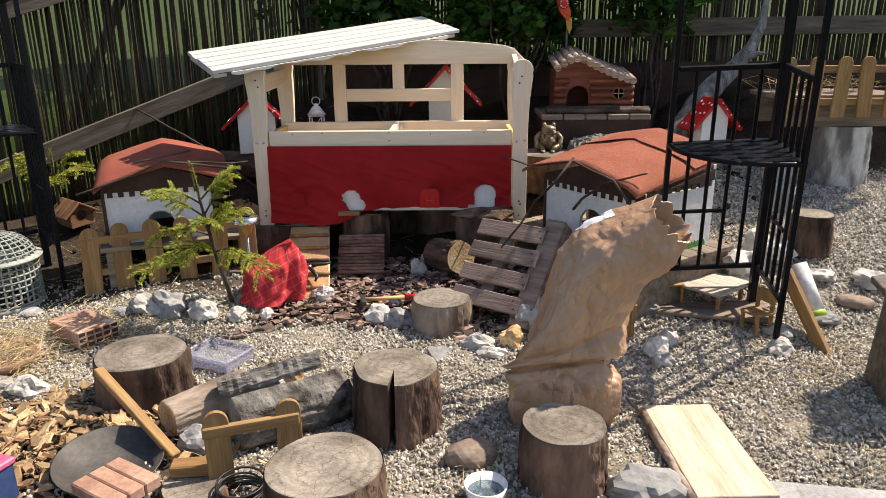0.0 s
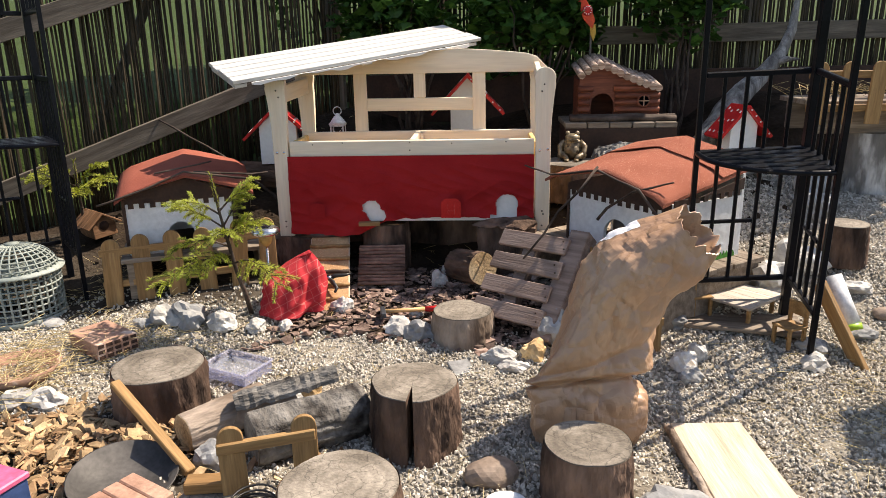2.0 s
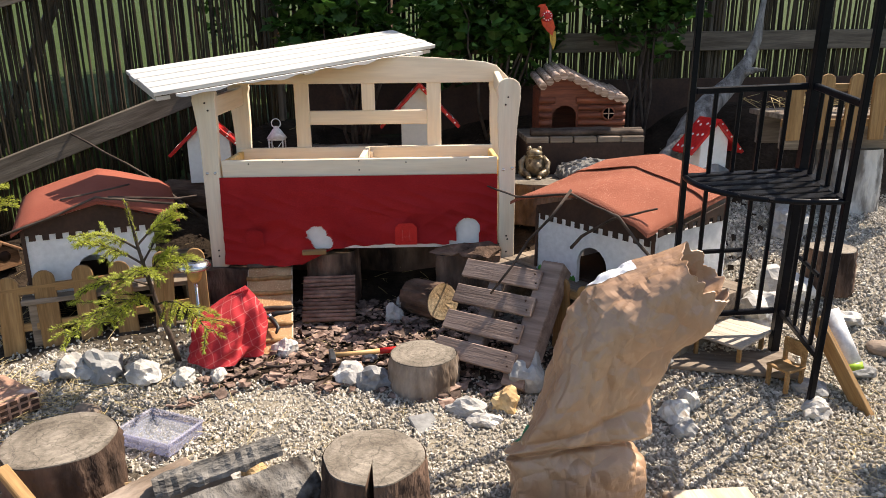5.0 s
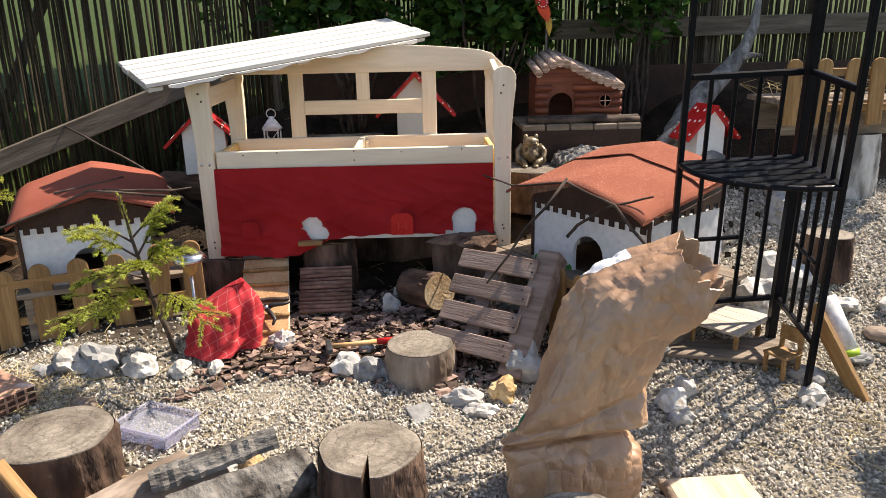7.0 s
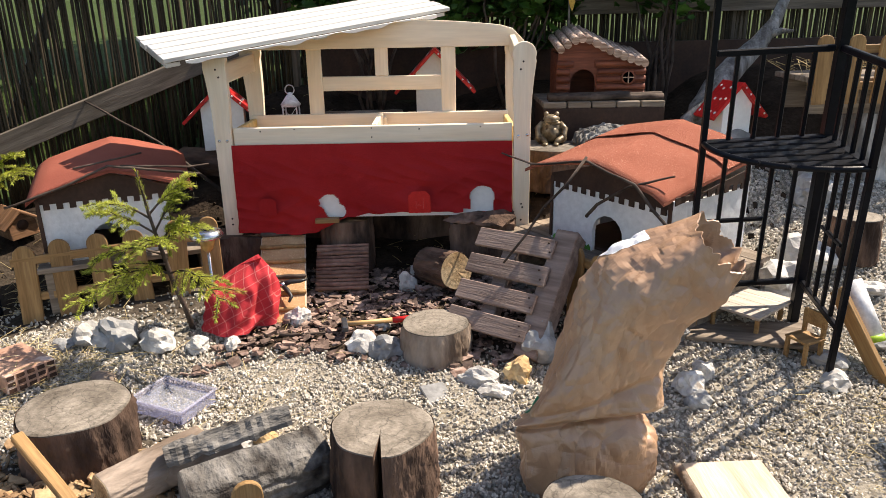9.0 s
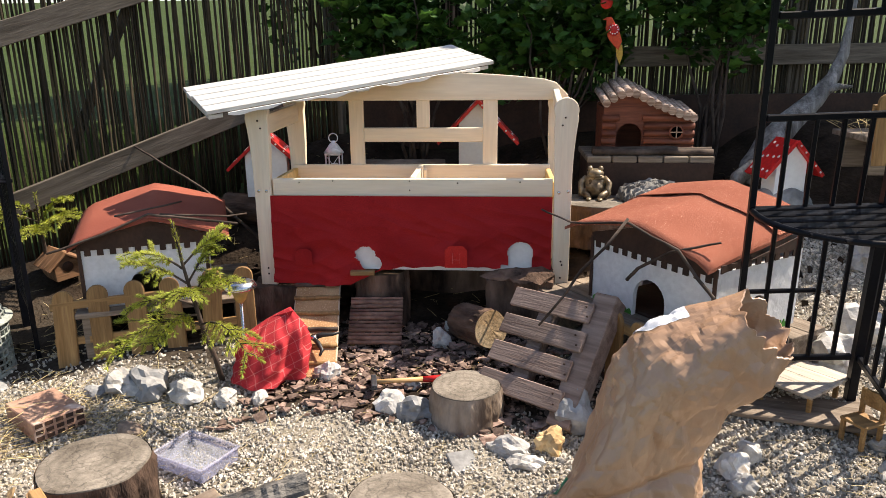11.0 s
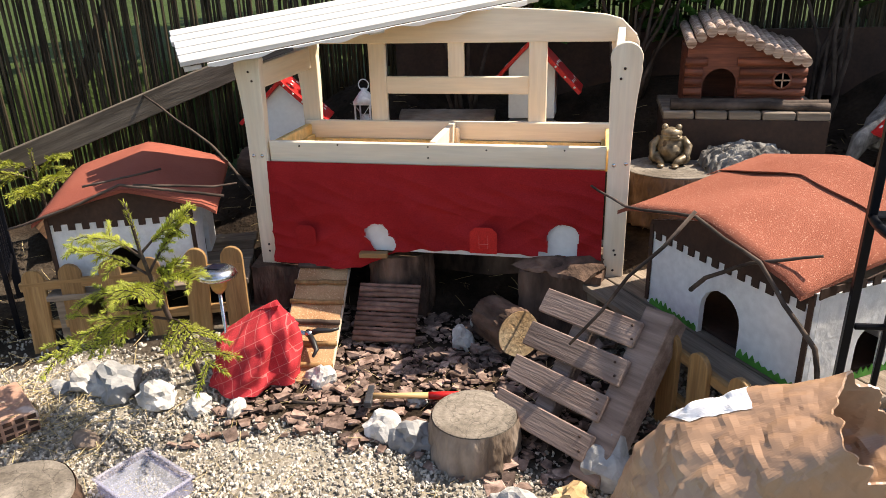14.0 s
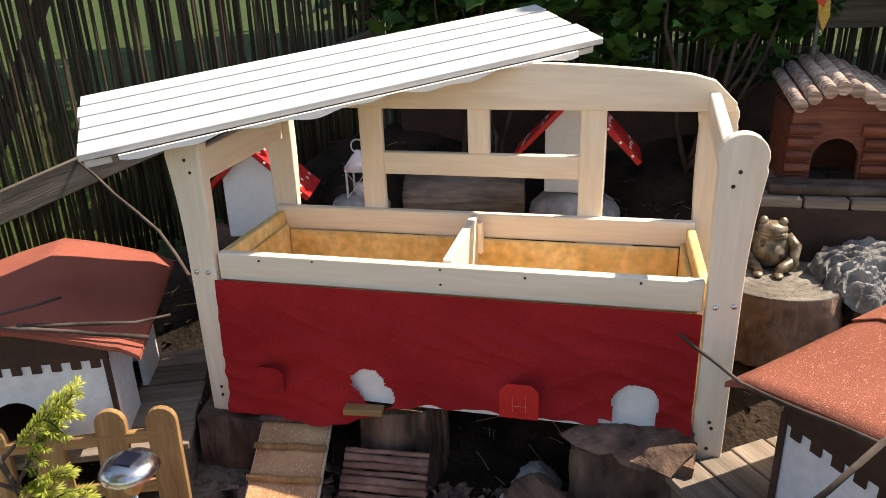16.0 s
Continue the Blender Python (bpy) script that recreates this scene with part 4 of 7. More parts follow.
twig([rh(-0.57, -0.05, 0.318), rh(-0.30, -0.055, 0.292), rh(0.0, -0.058, 0.350), rh(0.22, -0.058, 0.305), rh(0.40, -0.06, 0.17), rh(0.45, -0.06, 0.02)], 0.006, 0.011,
     "long forked twig along the eave of a toy house", 3, branches=[(rh(-0.51, -0.05, 0.312), rh(-0.60, -0.05, 0.365), 0.0035)])
twig([(0.257, 2.75, 0.335), rh(0.0, -0.062, 0.366)], 0.007, 0.010, "thin straight twig leaning on a pallet and roof", 5)
twig([rh(0.01, -0.06, 0.150), rh(0.06, -0.062, 0.205), rh(0.19, -0.058, 0.292), rh(0.31, 0.03, 0.338)], 0.012, 0.006, "dark twig resting on a felt roof edge", 6)
twig([lh(-0.36, -0.055, 0.245), lh(-0.18, -0.05, 0.295), lh(0.0, -0.052, 0.365), lh(0.16, -0.055, 0.335), lh(0.32, -0.06, 0.305)], 0.008, 0.009,
     "brown twig along the eave of a toy house", 8, branches=[(lh(0.04, -0.05, 0.36), lh(0.36, 0.0, 0.33), 0.006)])
twig([lh(-0.12, -0.03, 0.362), lh(0.12, 0.02, 0.392)], 0.006, 0.006, "short cut twig lying on a felt roof", 9)
twig([(-1.715, 3.90, 0.80), (-1.30, 3.72, 0.62), (-0.90, 3.42, 0.42), (-0.86, 3.34, 0.16)], 0.008, 0.016, "long bare branch leaning against the reed fence", 10, name="bare_branch")


# ---------------------------------------------------------------- stumps and logs
def log_parts(parent, r, length, seed, bark, cut, sides=110, wobble=0.06, split=None, both=False, taper=0.06, rings_n=26):
    """Upright log: bark mantle and sawn faces. Local z is the axis."""
    o = Vector((seed * 5.1, seed * 2.3, 0))
    def radius(a, z):
        d = Vector((math.cos(a), math.sin(a), 0))
        e = min(1, (length - z) / 0.03 + 0.12)
        k = 1 + wobble * noise.noise(d * 1.2 + o) + 0.06 * e * noise.noise(Vector((d.x * 6, d.y * 6, z * 6)) + o) + 0.055 * (0.3 - abs(noise.noise(Vector((d.x * 9, d.y * 9, z * 12)) + o)) * 1.4) * min(1, (length - z) / 0.02) + 0.045 * e * noise.noise(Vector((d.x * 20, d.y * 20, z * 40)) + o) + taper * (1 - z / length)
        if split is not None:
            w = abs((a - split + math.pi) % (2 * math.pi) - math.pi)
            k *= 1 - 0.9 * max(0, 1 - w / 0.075) ** 0.45
        return r * k
    angles = [2 * math.pi * i / sides for i in range(sides)]
    if split is not None:
        angles = sorted(set(angles + [split + d for d in (-0.08, -0.07, -0.05, -0.025, 0, 0.025, 0.05, 0.07, 0.08)]))
    bm, rows = bmesh.new(), []
    for j in range(rings_n + 1):
        z = length * j / rings_n
        rows.append([bm.verts.new((radius(a, z) * math.cos(a), radius(a, z) * math.sin(a), z)) for a in angles])
    n = len(angles)
    for a, b in zip(rows, rows[1:]):
        for k in range(n):
            bm.faces.new((a[k], a[(k + 1) % n], b[(k + 1) % n], b[k])).smooth = True
    bm.faces.new(list(reversed(rows[0])))
    part("bark", bm, bark, parent, "")
    for z, s in ((length, 1),) + (((0, -1),) if both else ()):
        bm = bmesh.new()
        c = bm.verts.new((0, 0, s * 0.002)) if split is None else bm.verts.new((-0.12 * r * math.cos(split), -0.12 * r * math.sin(split), s * 0.002))
        inner = [bm.verts.new((0.5 * radius(a, z) * math.cos(a), 0.5 * radius(a, z) * math.sin(a), s * 0.0022 + 0.0015 * noise.noise(Vector((a * 3, seed, 0))))) for a in angles]
        outer = [bm.verts.new((0.975 * radius(a, z) * math.cos(a), 0.975 * radius(a, z) * math.sin(a), s * 0.002)) for a in angles]
        rim = [bm.verts.new((0.985 * radius(a, z) * math.cos(a), 0.985 * radius(a, z) * math.sin(a), -s * 0.004)) for a in angles]
        for k in range(n):
            q = (k + 1) % n
            bm.faces.new((c, inner[k], inner[q]))
            bm.faces.new((inner[k], outer[k], outer[q], inner[q]))
            bm.faces.new((outer[k], rim[k], rim[q], outer[q]))
        bmesh.ops.recalc_face_normals(bm, faces=bm.faces)
        part("sawn_face", bm, cut, parent, "", pose(0, 0, z))
    return parent


def stump(x, y, r, top, label, seed, bark=None, cut=None, split=None, wobble=0.06, tilt=(0, 0), taper=0.06):
    z = lift(x, y) - 0.015
    t = thing("tree_stump", (x, y, z), label, "stump", "tree stumps", rx=tilt[0], ry=tilt[1])
    return log_parts(t, r, top - z, seed, bark or BARK, cut or CUT_GREY, split=split, wobble=wobble, taper=taper)


def lying_log(p, q, r, label, seed, bark=None, cut=None, name="log", wobble=0.08):
    m = span(p, q)
    m = m @ Matrix(((0, 0, 1, 0), (1, 0, 0, 0), (0, 1, 0, 0), (0, 0, 0, 1)))
    m.translation = Vector(p)
    t = place(new(name), m, label, "log", "loose logs")
    return log_parts(t, r, (Vector(q) - Vector(p)).length, seed, bark or BARK, cut or CUT_GREY, both=True, taper=0.02, wobble=wobble)


stump(0.012, 2.655, 0.118, 0.150, "short sawn tree stump with weathered top on gravel", 1, BARK_LIGHT, taper=0.10)
stump(-0.985, 2.10, 0.150, 0.165, "wide old tree stump with grey cracked top", 2, wobble=0.1)
stump(-0.112, 1.905, 0.128, 0.212, "split tree stump with a deep dark cleft", 3, split=4.72, wobble=0.14)
stump(-0.235, 1.40, 0.140, 0.205, "round tree stump with pale weathered top", 4)
stump(0.368, 1.645, 0.115, 0.172, "dark tree stump with flat sawn top", 5)
stump(2.05, 3.68, 0.145, 0.72, "whitewashed flaking stump carrying a planter deck", 6, WHITEWASH)
stump(0.585, 3.80, 0.175, 0.560, "broad dark stump under a frog figure", 7, wobble=0.1)
stump(1.62, 2.98, 0.09, lift(1.62, 2.98) + 0.16, "small dark stump on gravel", 8)

lying_log((-0.025, 3.21, 0.165), (0.092, 3.03, 0.202), 0.074, "short bark-covered log with fresh pale end", 11, cut=CUT_FRESH)
forked = lying_log((-0.615, 2.035, 0.075), (-0.800, 1.835, 0.068), 0.060, "pale forked log with a sawn brown end", 12, BARK_LIGHT, CUT_FRESH, "branch_log", 0.14)
inv = forked.matrix_basis.inverted()
part("fork", tube([inv @ Vector(p) for p in ((-0.70, 1.95, 0.072), (-0.62, 1.945, 0.085), (-0.545, 1.955, 0.105), (-0.50, 1.985, 0.125))], [0.052, 0.048, 0.040, 0.034], 14, 0.22, 5), BARK_LIGHT, forked, "side limb with pale bark")
lying_log((-0.285, 1.99, 0.07), (-0.58, 1.80, 0.07), 0.080, "thick grey bark-covered log lying beside stumps", 13, BARK_GREY)
lying_log((-1.30, 4.02, 0.47), (-0.86, 3.86, 0.47), 0.075, "dark lying log under a red-roofed birdhouse", 14, BARK)
lying_log((-0.62, 4.28, 0.60), (-0.18, 4.32, 0.60), 0.075, "brown lying log on the soil bank", 15, BARK_LIGHT)

# strip of bark lying on the grey log
def bark_strip(p, q, w, label, material):
    bm = bmesh.new()
    L = (Vector(q) - Vector(p)).length
    n, k = 22, 8
    rows = []
    for i in range(n + 1):
        a = []
        for j in range(k + 1):
            f = j / k - 0.5
            x = L * (i / n - 0.5)
            y = f * w * (1 - 0.25 * (2 * i / n - 1) ** 2) + 0.01 * noise.noise(Vector((i * 0.7, 3, j * 0.1)))
            z = 0.030 - 0.10 * f * f * 1.2 + 0.010 * noise.noise(Vector((i * 0.9, j * 0.9, 1)))
            a.append((bm.verts.new((x, y, z)), bm.verts.new((x, y, z - 0.014))))
        rows.append(a)
    for i in range(n):
        for j in range(k):
            for s in (0, 1):
                v = (rows[i][j][s], rows[i + 1][j][s], rows[i + 1][j + 1][s], rows[i][j + 1][s])
                bm.faces.new(v)
        for j in (0, k):
            bm.faces.new((rows[i][j][0], rows[i][j][1], rows[i + 1][j][1], rows[i + 1][j][0]))
    for i in (0, n):
        for j in range(k):
            bm.faces.new((rows[i][j][0], rows[i][j + 1][0], rows[i][j + 1][1], rows[i][j][1]))
    bmesh.ops.recalc_face_normals(bm, faces=bm.faces)
    return solo("bark_strip", bm, material, (0, 0, 0), label, "bark", m=span(p, q))


bark_strip((-0.66, 1.90, 0.135), (-0.37, 2.03, 0.175), 0.075, "grey furrowed strip of bark lying on a log", BARK_GREY)

# blocks and logs under the bench
def chunk(name, size, loc, rz, material, label, category, seed):
    bm = box(*size, 0.0)
    bmesh.ops.subdivide_edges(bm, edges=bm.edges[:], cuts=7, use_grid_fill=True)
    for v in bm.verts:
        o = v.co + Vector((seed * 3, seed, 0))
        v.co += Vector((noise.noise(o * 14), noise.noise(o * 14 + Vector((9, 0, 0))), noise.noise(o * 14 + Vector((0, 9, 0))))) * 0.012
    return solo(name, bm, material, loc, label, category, rz=rz)


chunk("bark_block", (0.19, 0.16, 0.22), (-0.83, 3.30, 0.185), 8, BARK, "dark reddish bark block under a bench leg", "block", 2)
chunk("bark_block", (0.27, 0.26, 0.26), (0.215, 3.31, 0.225), -6, BARK, "thick dark bark block under the bench", "block", 3)
solo("support_block", box(0.09, 0.10, 0.20, 0.004), BLOCK_GREY, (0.372, 3.30, 0.194), "grey block under a bench leg", "block")
solo("support_block", box(0.10, 0.10, 0.17, 0.004), BLOCK_GREY, (0.372, 3.705, 0.209), "grey block under a rear bench leg", "block")
solo("support_block", box(0.10, 0.10, 0.17, 0.004), BLOCK_GREY, (-0.82, 3.705, 0.209), "grey block under a rear bench leg", "block")
for k, (x, y, s) in enumerate(((0.16, 3.24, 0.06), (0.26, 3.22, 0.07), (0.21, 3.30, 0.055))):
    solo("bark_piece", rock(s * 1.5, s, s * 0.35, 50 + k, 2, 0.35), BARK, (x, y, 0.365 + 0.004 * k), "flat flake of dark bark on a block", "bark", "bark flakes", rz=k * 40)
stump(-0.385, 3.365, 0.118, 0.345, "brown stump with flat sawn top under the bench", 16, BARK, CUT_BROWN, wobble=0.12)
# Unseen slab, added to keep sunlight out and the hollow under the bench dark.
chunk("bark_slab", (1.06, 0.05, 0.29), (-0.23, 3.62, 0.27), 0, BARK, "added dark slab blocking light under the bench", "bark", 9)
solo("wood_strip", box(0.10, 0.03, 0.018, 0.002), PICKET_WOOD, (-0.445, 3.235, 0.363), "short yellow wood offcut on a log", "offcut", rz=6)


# ---------------------------------------------------------------- ramps, pallet, pickets
def build_ramp():
    top, bot = Vector((-0.645, 3.285, 0.315)), Vector((-0.575, 2.83, 0.075))
    m = span(bot, top)
    r = place(new("ramp"), m, "cork-covered ramp board with wooden rungs", "ramp", "animal ramps")
    L = (top - bot).length
    part("board", box(L, 0.185, 0.014, 0.002), PLANK_WOOD, r, m=pose(0, 0, -0.010))
    cork = mat("cork_granules", (0.38, 0.20, 0.095), (0.55, 0.34, 0.18), 9, 0.95, 0.8, 300, vary=0, dist=0.002, speck=((0.62, 0.42, 0.24), 150, 0.6))
    part("cork_mat", box(L - 0.01, 0.175, 0.006, 0.001), cork, r, "rough brown cork mat", pose(0, 0, 0.0005))
    for k, x in enumerate((-0.20, -0.115, -0.03, 0.055, 0.14, 0.215)):
        pts = wander((x, -0.093, 0.010), (x + 0.004, 0.093, 0.010), 5, 0.002, k)
        part("rung", tube(pts, [0.009] * 6, 8, 0.2, k), TWIG if k % 3 == 2 else PICKET_WOOD, r)
    return r


build_ramp()


def build_twig_ramp():
    top, bot = Vector((-0.385, 3.225, 0.262)), Vector((-0.375, 3.065, 0.115))
    m = span(bot, top)
    r = place(new("twig_ramp"), m, "small ramp of reddish twigs side by side", "ramp", "animal ramps")
    L = (top - bot).length
    n = 12
    for i in range(n):
        x = -L / 2 + L * (i + 0.5) / n
        pts = wander((x, -0.108, 0), (x, 0.108, 0.0), 6, 0.0015, i)
        part("twig", tube(pts, [0.0086 + 0.0022 * math.sin(i * 2.1)] * 7, 8, 0.3, i), TWIG_RED, r)
    for y in (-0.09, 0.09):
        board("runner", r, (-L / 2, y, -0.013), (L / 2, y, -0.013), 0.02, 0.01, PICKET_WOOD)
    return r


build_twig_ramp()


def build_pallet():
    """Small slatted pallet piece leaning as a ladder."""
    tl, tr, bl, br = Vector((0.178, 2.940, 0.388)), Vector((0.468, 2.735, 0.430)), Vector((0.068, 2.725, 0.132)), Vector((0.298, 2.545, 0.100))
    ux = ((tr - tl) + (br - bl)).normalized()
    uy = ((tl - bl) + (tr - br))
    uy = (uy - ux * uy.dot(ux)).normalized()
    uz = ux.cross(uy)
    m = Matrix((ux, uy, uz)).transposed().to_4x4()
    m.translation = (tl + tr + bl + br) / 4
    p = place(new("wooden_pallet"), m, "weathered slatted pallet piece leaning as a ladder", "pallet")
    W, H = 0.330, 0.385
    for i in range(4):
        y = -H / 2 + 0.035 + (H - 0.07) * i / 3
        part("slat", box(W - 0.012 * (i % 2), 0.072, 0.017, 0.003), PALLET_WOOD, p, m=pose(-0.006 * (i % 2), y, 0.008))
        for dx, dy in ((0.02, -0.015), (0.035, 0.018)):
            part("nail", lathe([(0.0, 0.002), (0.0035, 0.0015), (0.0035, -0.002)], 8), BROWN_TRIM, p, m=pose(W / 2 - dx, y + dy, 0.0175))
    part("stringer", box(0.085, H + 0.09, 0.085, 0.004), PALLET_WOOD, p, m=pose(W / 2 + 0.008, 0.005, -0.044))
    part("stringer", box(0.06, H * 0.9, 0.05, 0.004), PALLET_WOOD, p, m=pose(-0.02, 0.0, -0.028))
    return p


build_pallet()


def picket_mesh(w, h, t, seed):
    pts = [(-w / 2, 0), (w / 2, 0), (w / 2, h - w / 2)]
    pts += [(w / 2 * math.cos(math.pi * i / 8), h - w / 2 + w / 2 * math.sin(math.pi * i / 8)) for i in range(1, 8)]
    pts += [(-w / 2, h - w / 2)]
    bm = prism(pts, t, 0.002)
    bmesh.ops.transform(bm, matrix=Matrix(((0, 0, 1, 0), (1, 0, 0, 0), (0, 1, 0, 0), (0, 0, 0, 1))), verts=bm.verts)
    return bm


UPRIGHT = Matrix(((0, 1, 0, 0), (0, 0, 1, 0), (1, 0, 0, 0), (0, 0, 0, 1)))


def picket_fence(label, p, q, n, w, h, rails, lean=0.0, material=None, sink=0.01):
    """Low fence of round-topped pickets on two rails between the ground places p and q."""
    p, q = Vector(p), Vector(q)
    d = q - p
    m = Matrix.Translation(p) @ pose(0, 0, 0, 0, 0, math.degrees(math.atan2(d.y, d.x)))
    f = place(new("picket_fence"), m, label, "fence", "picket fences")
    L = d.xy.length
    r = random.Random(int(L * 1000))
    rise = d.z
    for i in range(n):
        x = L * i / (n - 1)
        mm = pose(x, -0.022, rise * i / (n - 1) - sink, lean, r.uniform(-3, 3), 0) @ UPRIGHT
        part("picket", picket_mesh(w, h + r.uniform(-0.012, 0.012), 0.016, i), material or PICKET_WOOD, f, m=mm)
    for z in rails:
        board("rail", f, (-0.04, 0.0, z), (L + 0.03, 0.0, z + rise), 0.018, 0.032, material or PICKET_WOOD)
    return f


picket_fence("low yellow-brown picket fence before a toy house", on(-1.530, 2.862), on(-0.885, 3.050), 6, 0.074, 0.315, (0.09, 0.235), -3)
picket_fence("low yellow-brown picket fence before a board platform", (0.530, 2.765, 0.10), (0.725, 2.435, 0.10), 4, 0.072, 0.30, (0.10, 0.235))
picket_fence("broken piece of picket fence lying between stumps", (-0.560, 1.60, 0.005), (-0.385, 1.665, 0.005), 2, 0.068, 0.235, (0.165,), -6)
board("batten", thing("loose_batten", (-0.88, 1.81, 0.09), "thin yellow batten with notches leaning on a stump", "batten"), (-0.165, 0.12, 0.095), (0.155, -0.115, -0.060), 0.03, 0.022, PICKET_WOOD)


# ---------------------------------------------------------------- corner shelf towers
def shelf_tower(label, m, ex=(-0.365, 0.0), ey=(0.0, -0.335), top=1.47):
    """Quarter-round black metal corner shelf: three posts, barred sides and slatted shelves. Corner post at the origin, sides along ex and ey."""
    t = place(new("corner_shelf"), m, label, "shelf", "corner shelves")
    def Q(a, b, z):
        return (ex[0] * a + ey[0] * b, ex[1] * a + ey[1] * b, z)
    for w, a, b in ((0.029, 0, 0), (0.018, 1, 0), (0.018, 0, 1)):
        x, y, _ = Q(a, b, 0)
        part("post", box(w, w, top, 0.002), BLACK_METAL, t, m=pose(x, y, top / 2))
    def rail(f0, f1, z, w, h, name="side_rail"):
        board(name, t, Q(f0, 0, z), Q(f1, 0, z), w, h, BLACK_METAL)
        board(name, t, Q(0, f0, z), Q(0, f1, z), w, h, BLACK_METAL)
    for z in (0.235, 1.005, 1.28, 1.45):
        rail(0.97, 0.05, z, 0.016, 0.020)
    board("side_rail", t, Q(0.97, 0, 0.47), Q(0.42, 0, 0.47), 0.012, 0.014, BLACK_METAL)
    board("side_rail", t, Q(0, 0.75, 0.47), Q(0, 0.28, 0.47), 0.012, 0.014, BLACK_METAL)
    for n, z0, z1, w in ((5, 0.235, 1.005, 0.013), (4, 1.28, 1.45, 0.016)):
        for k in range(1, n):
            board("bar", t, Q(k / n, 0, z0), Q(k / n, 0, z1), w, w, BLACK_METAL, up=(0, 1, 0))
            board("bar", t, Q(0, k / n, z0), Q(0, k / n, z1), w, w, BLACK_METAL, up=(0, 1, 0))
    z = 0.735
    part("shelf_rim", tube([Q(math.cos(a), math.sin(a), z) for a in [math.pi / 2 * i / 18 for i in range(19)]], 0.0095, 6), BLACK_METAL, t)
    rail(1.0, 0.0, z, 0.03, 0.014, "shelf_edge")
    for k in range(1, 6):
        b = k / 6.0
        board("shelf_slat", t, Q(math.sqrt(1 - b * b), b, z + 0.002), Q(0, b, z + 0.002), 0.038, 0.009, BLACK_METAL)
    return t


shelf_tower("black metal quarter-round corner shelf on gravel", pose(1.262, 2.652, 0.066, 5.5, -1.5, 0), (-0.385, -0.015), (-0.036, -0.325))
shelf_tower("black metal quarter-round corner shelf beside a wicker dome", pose(-1.925, 3.19, 0.06, 0, 0, 40.5))


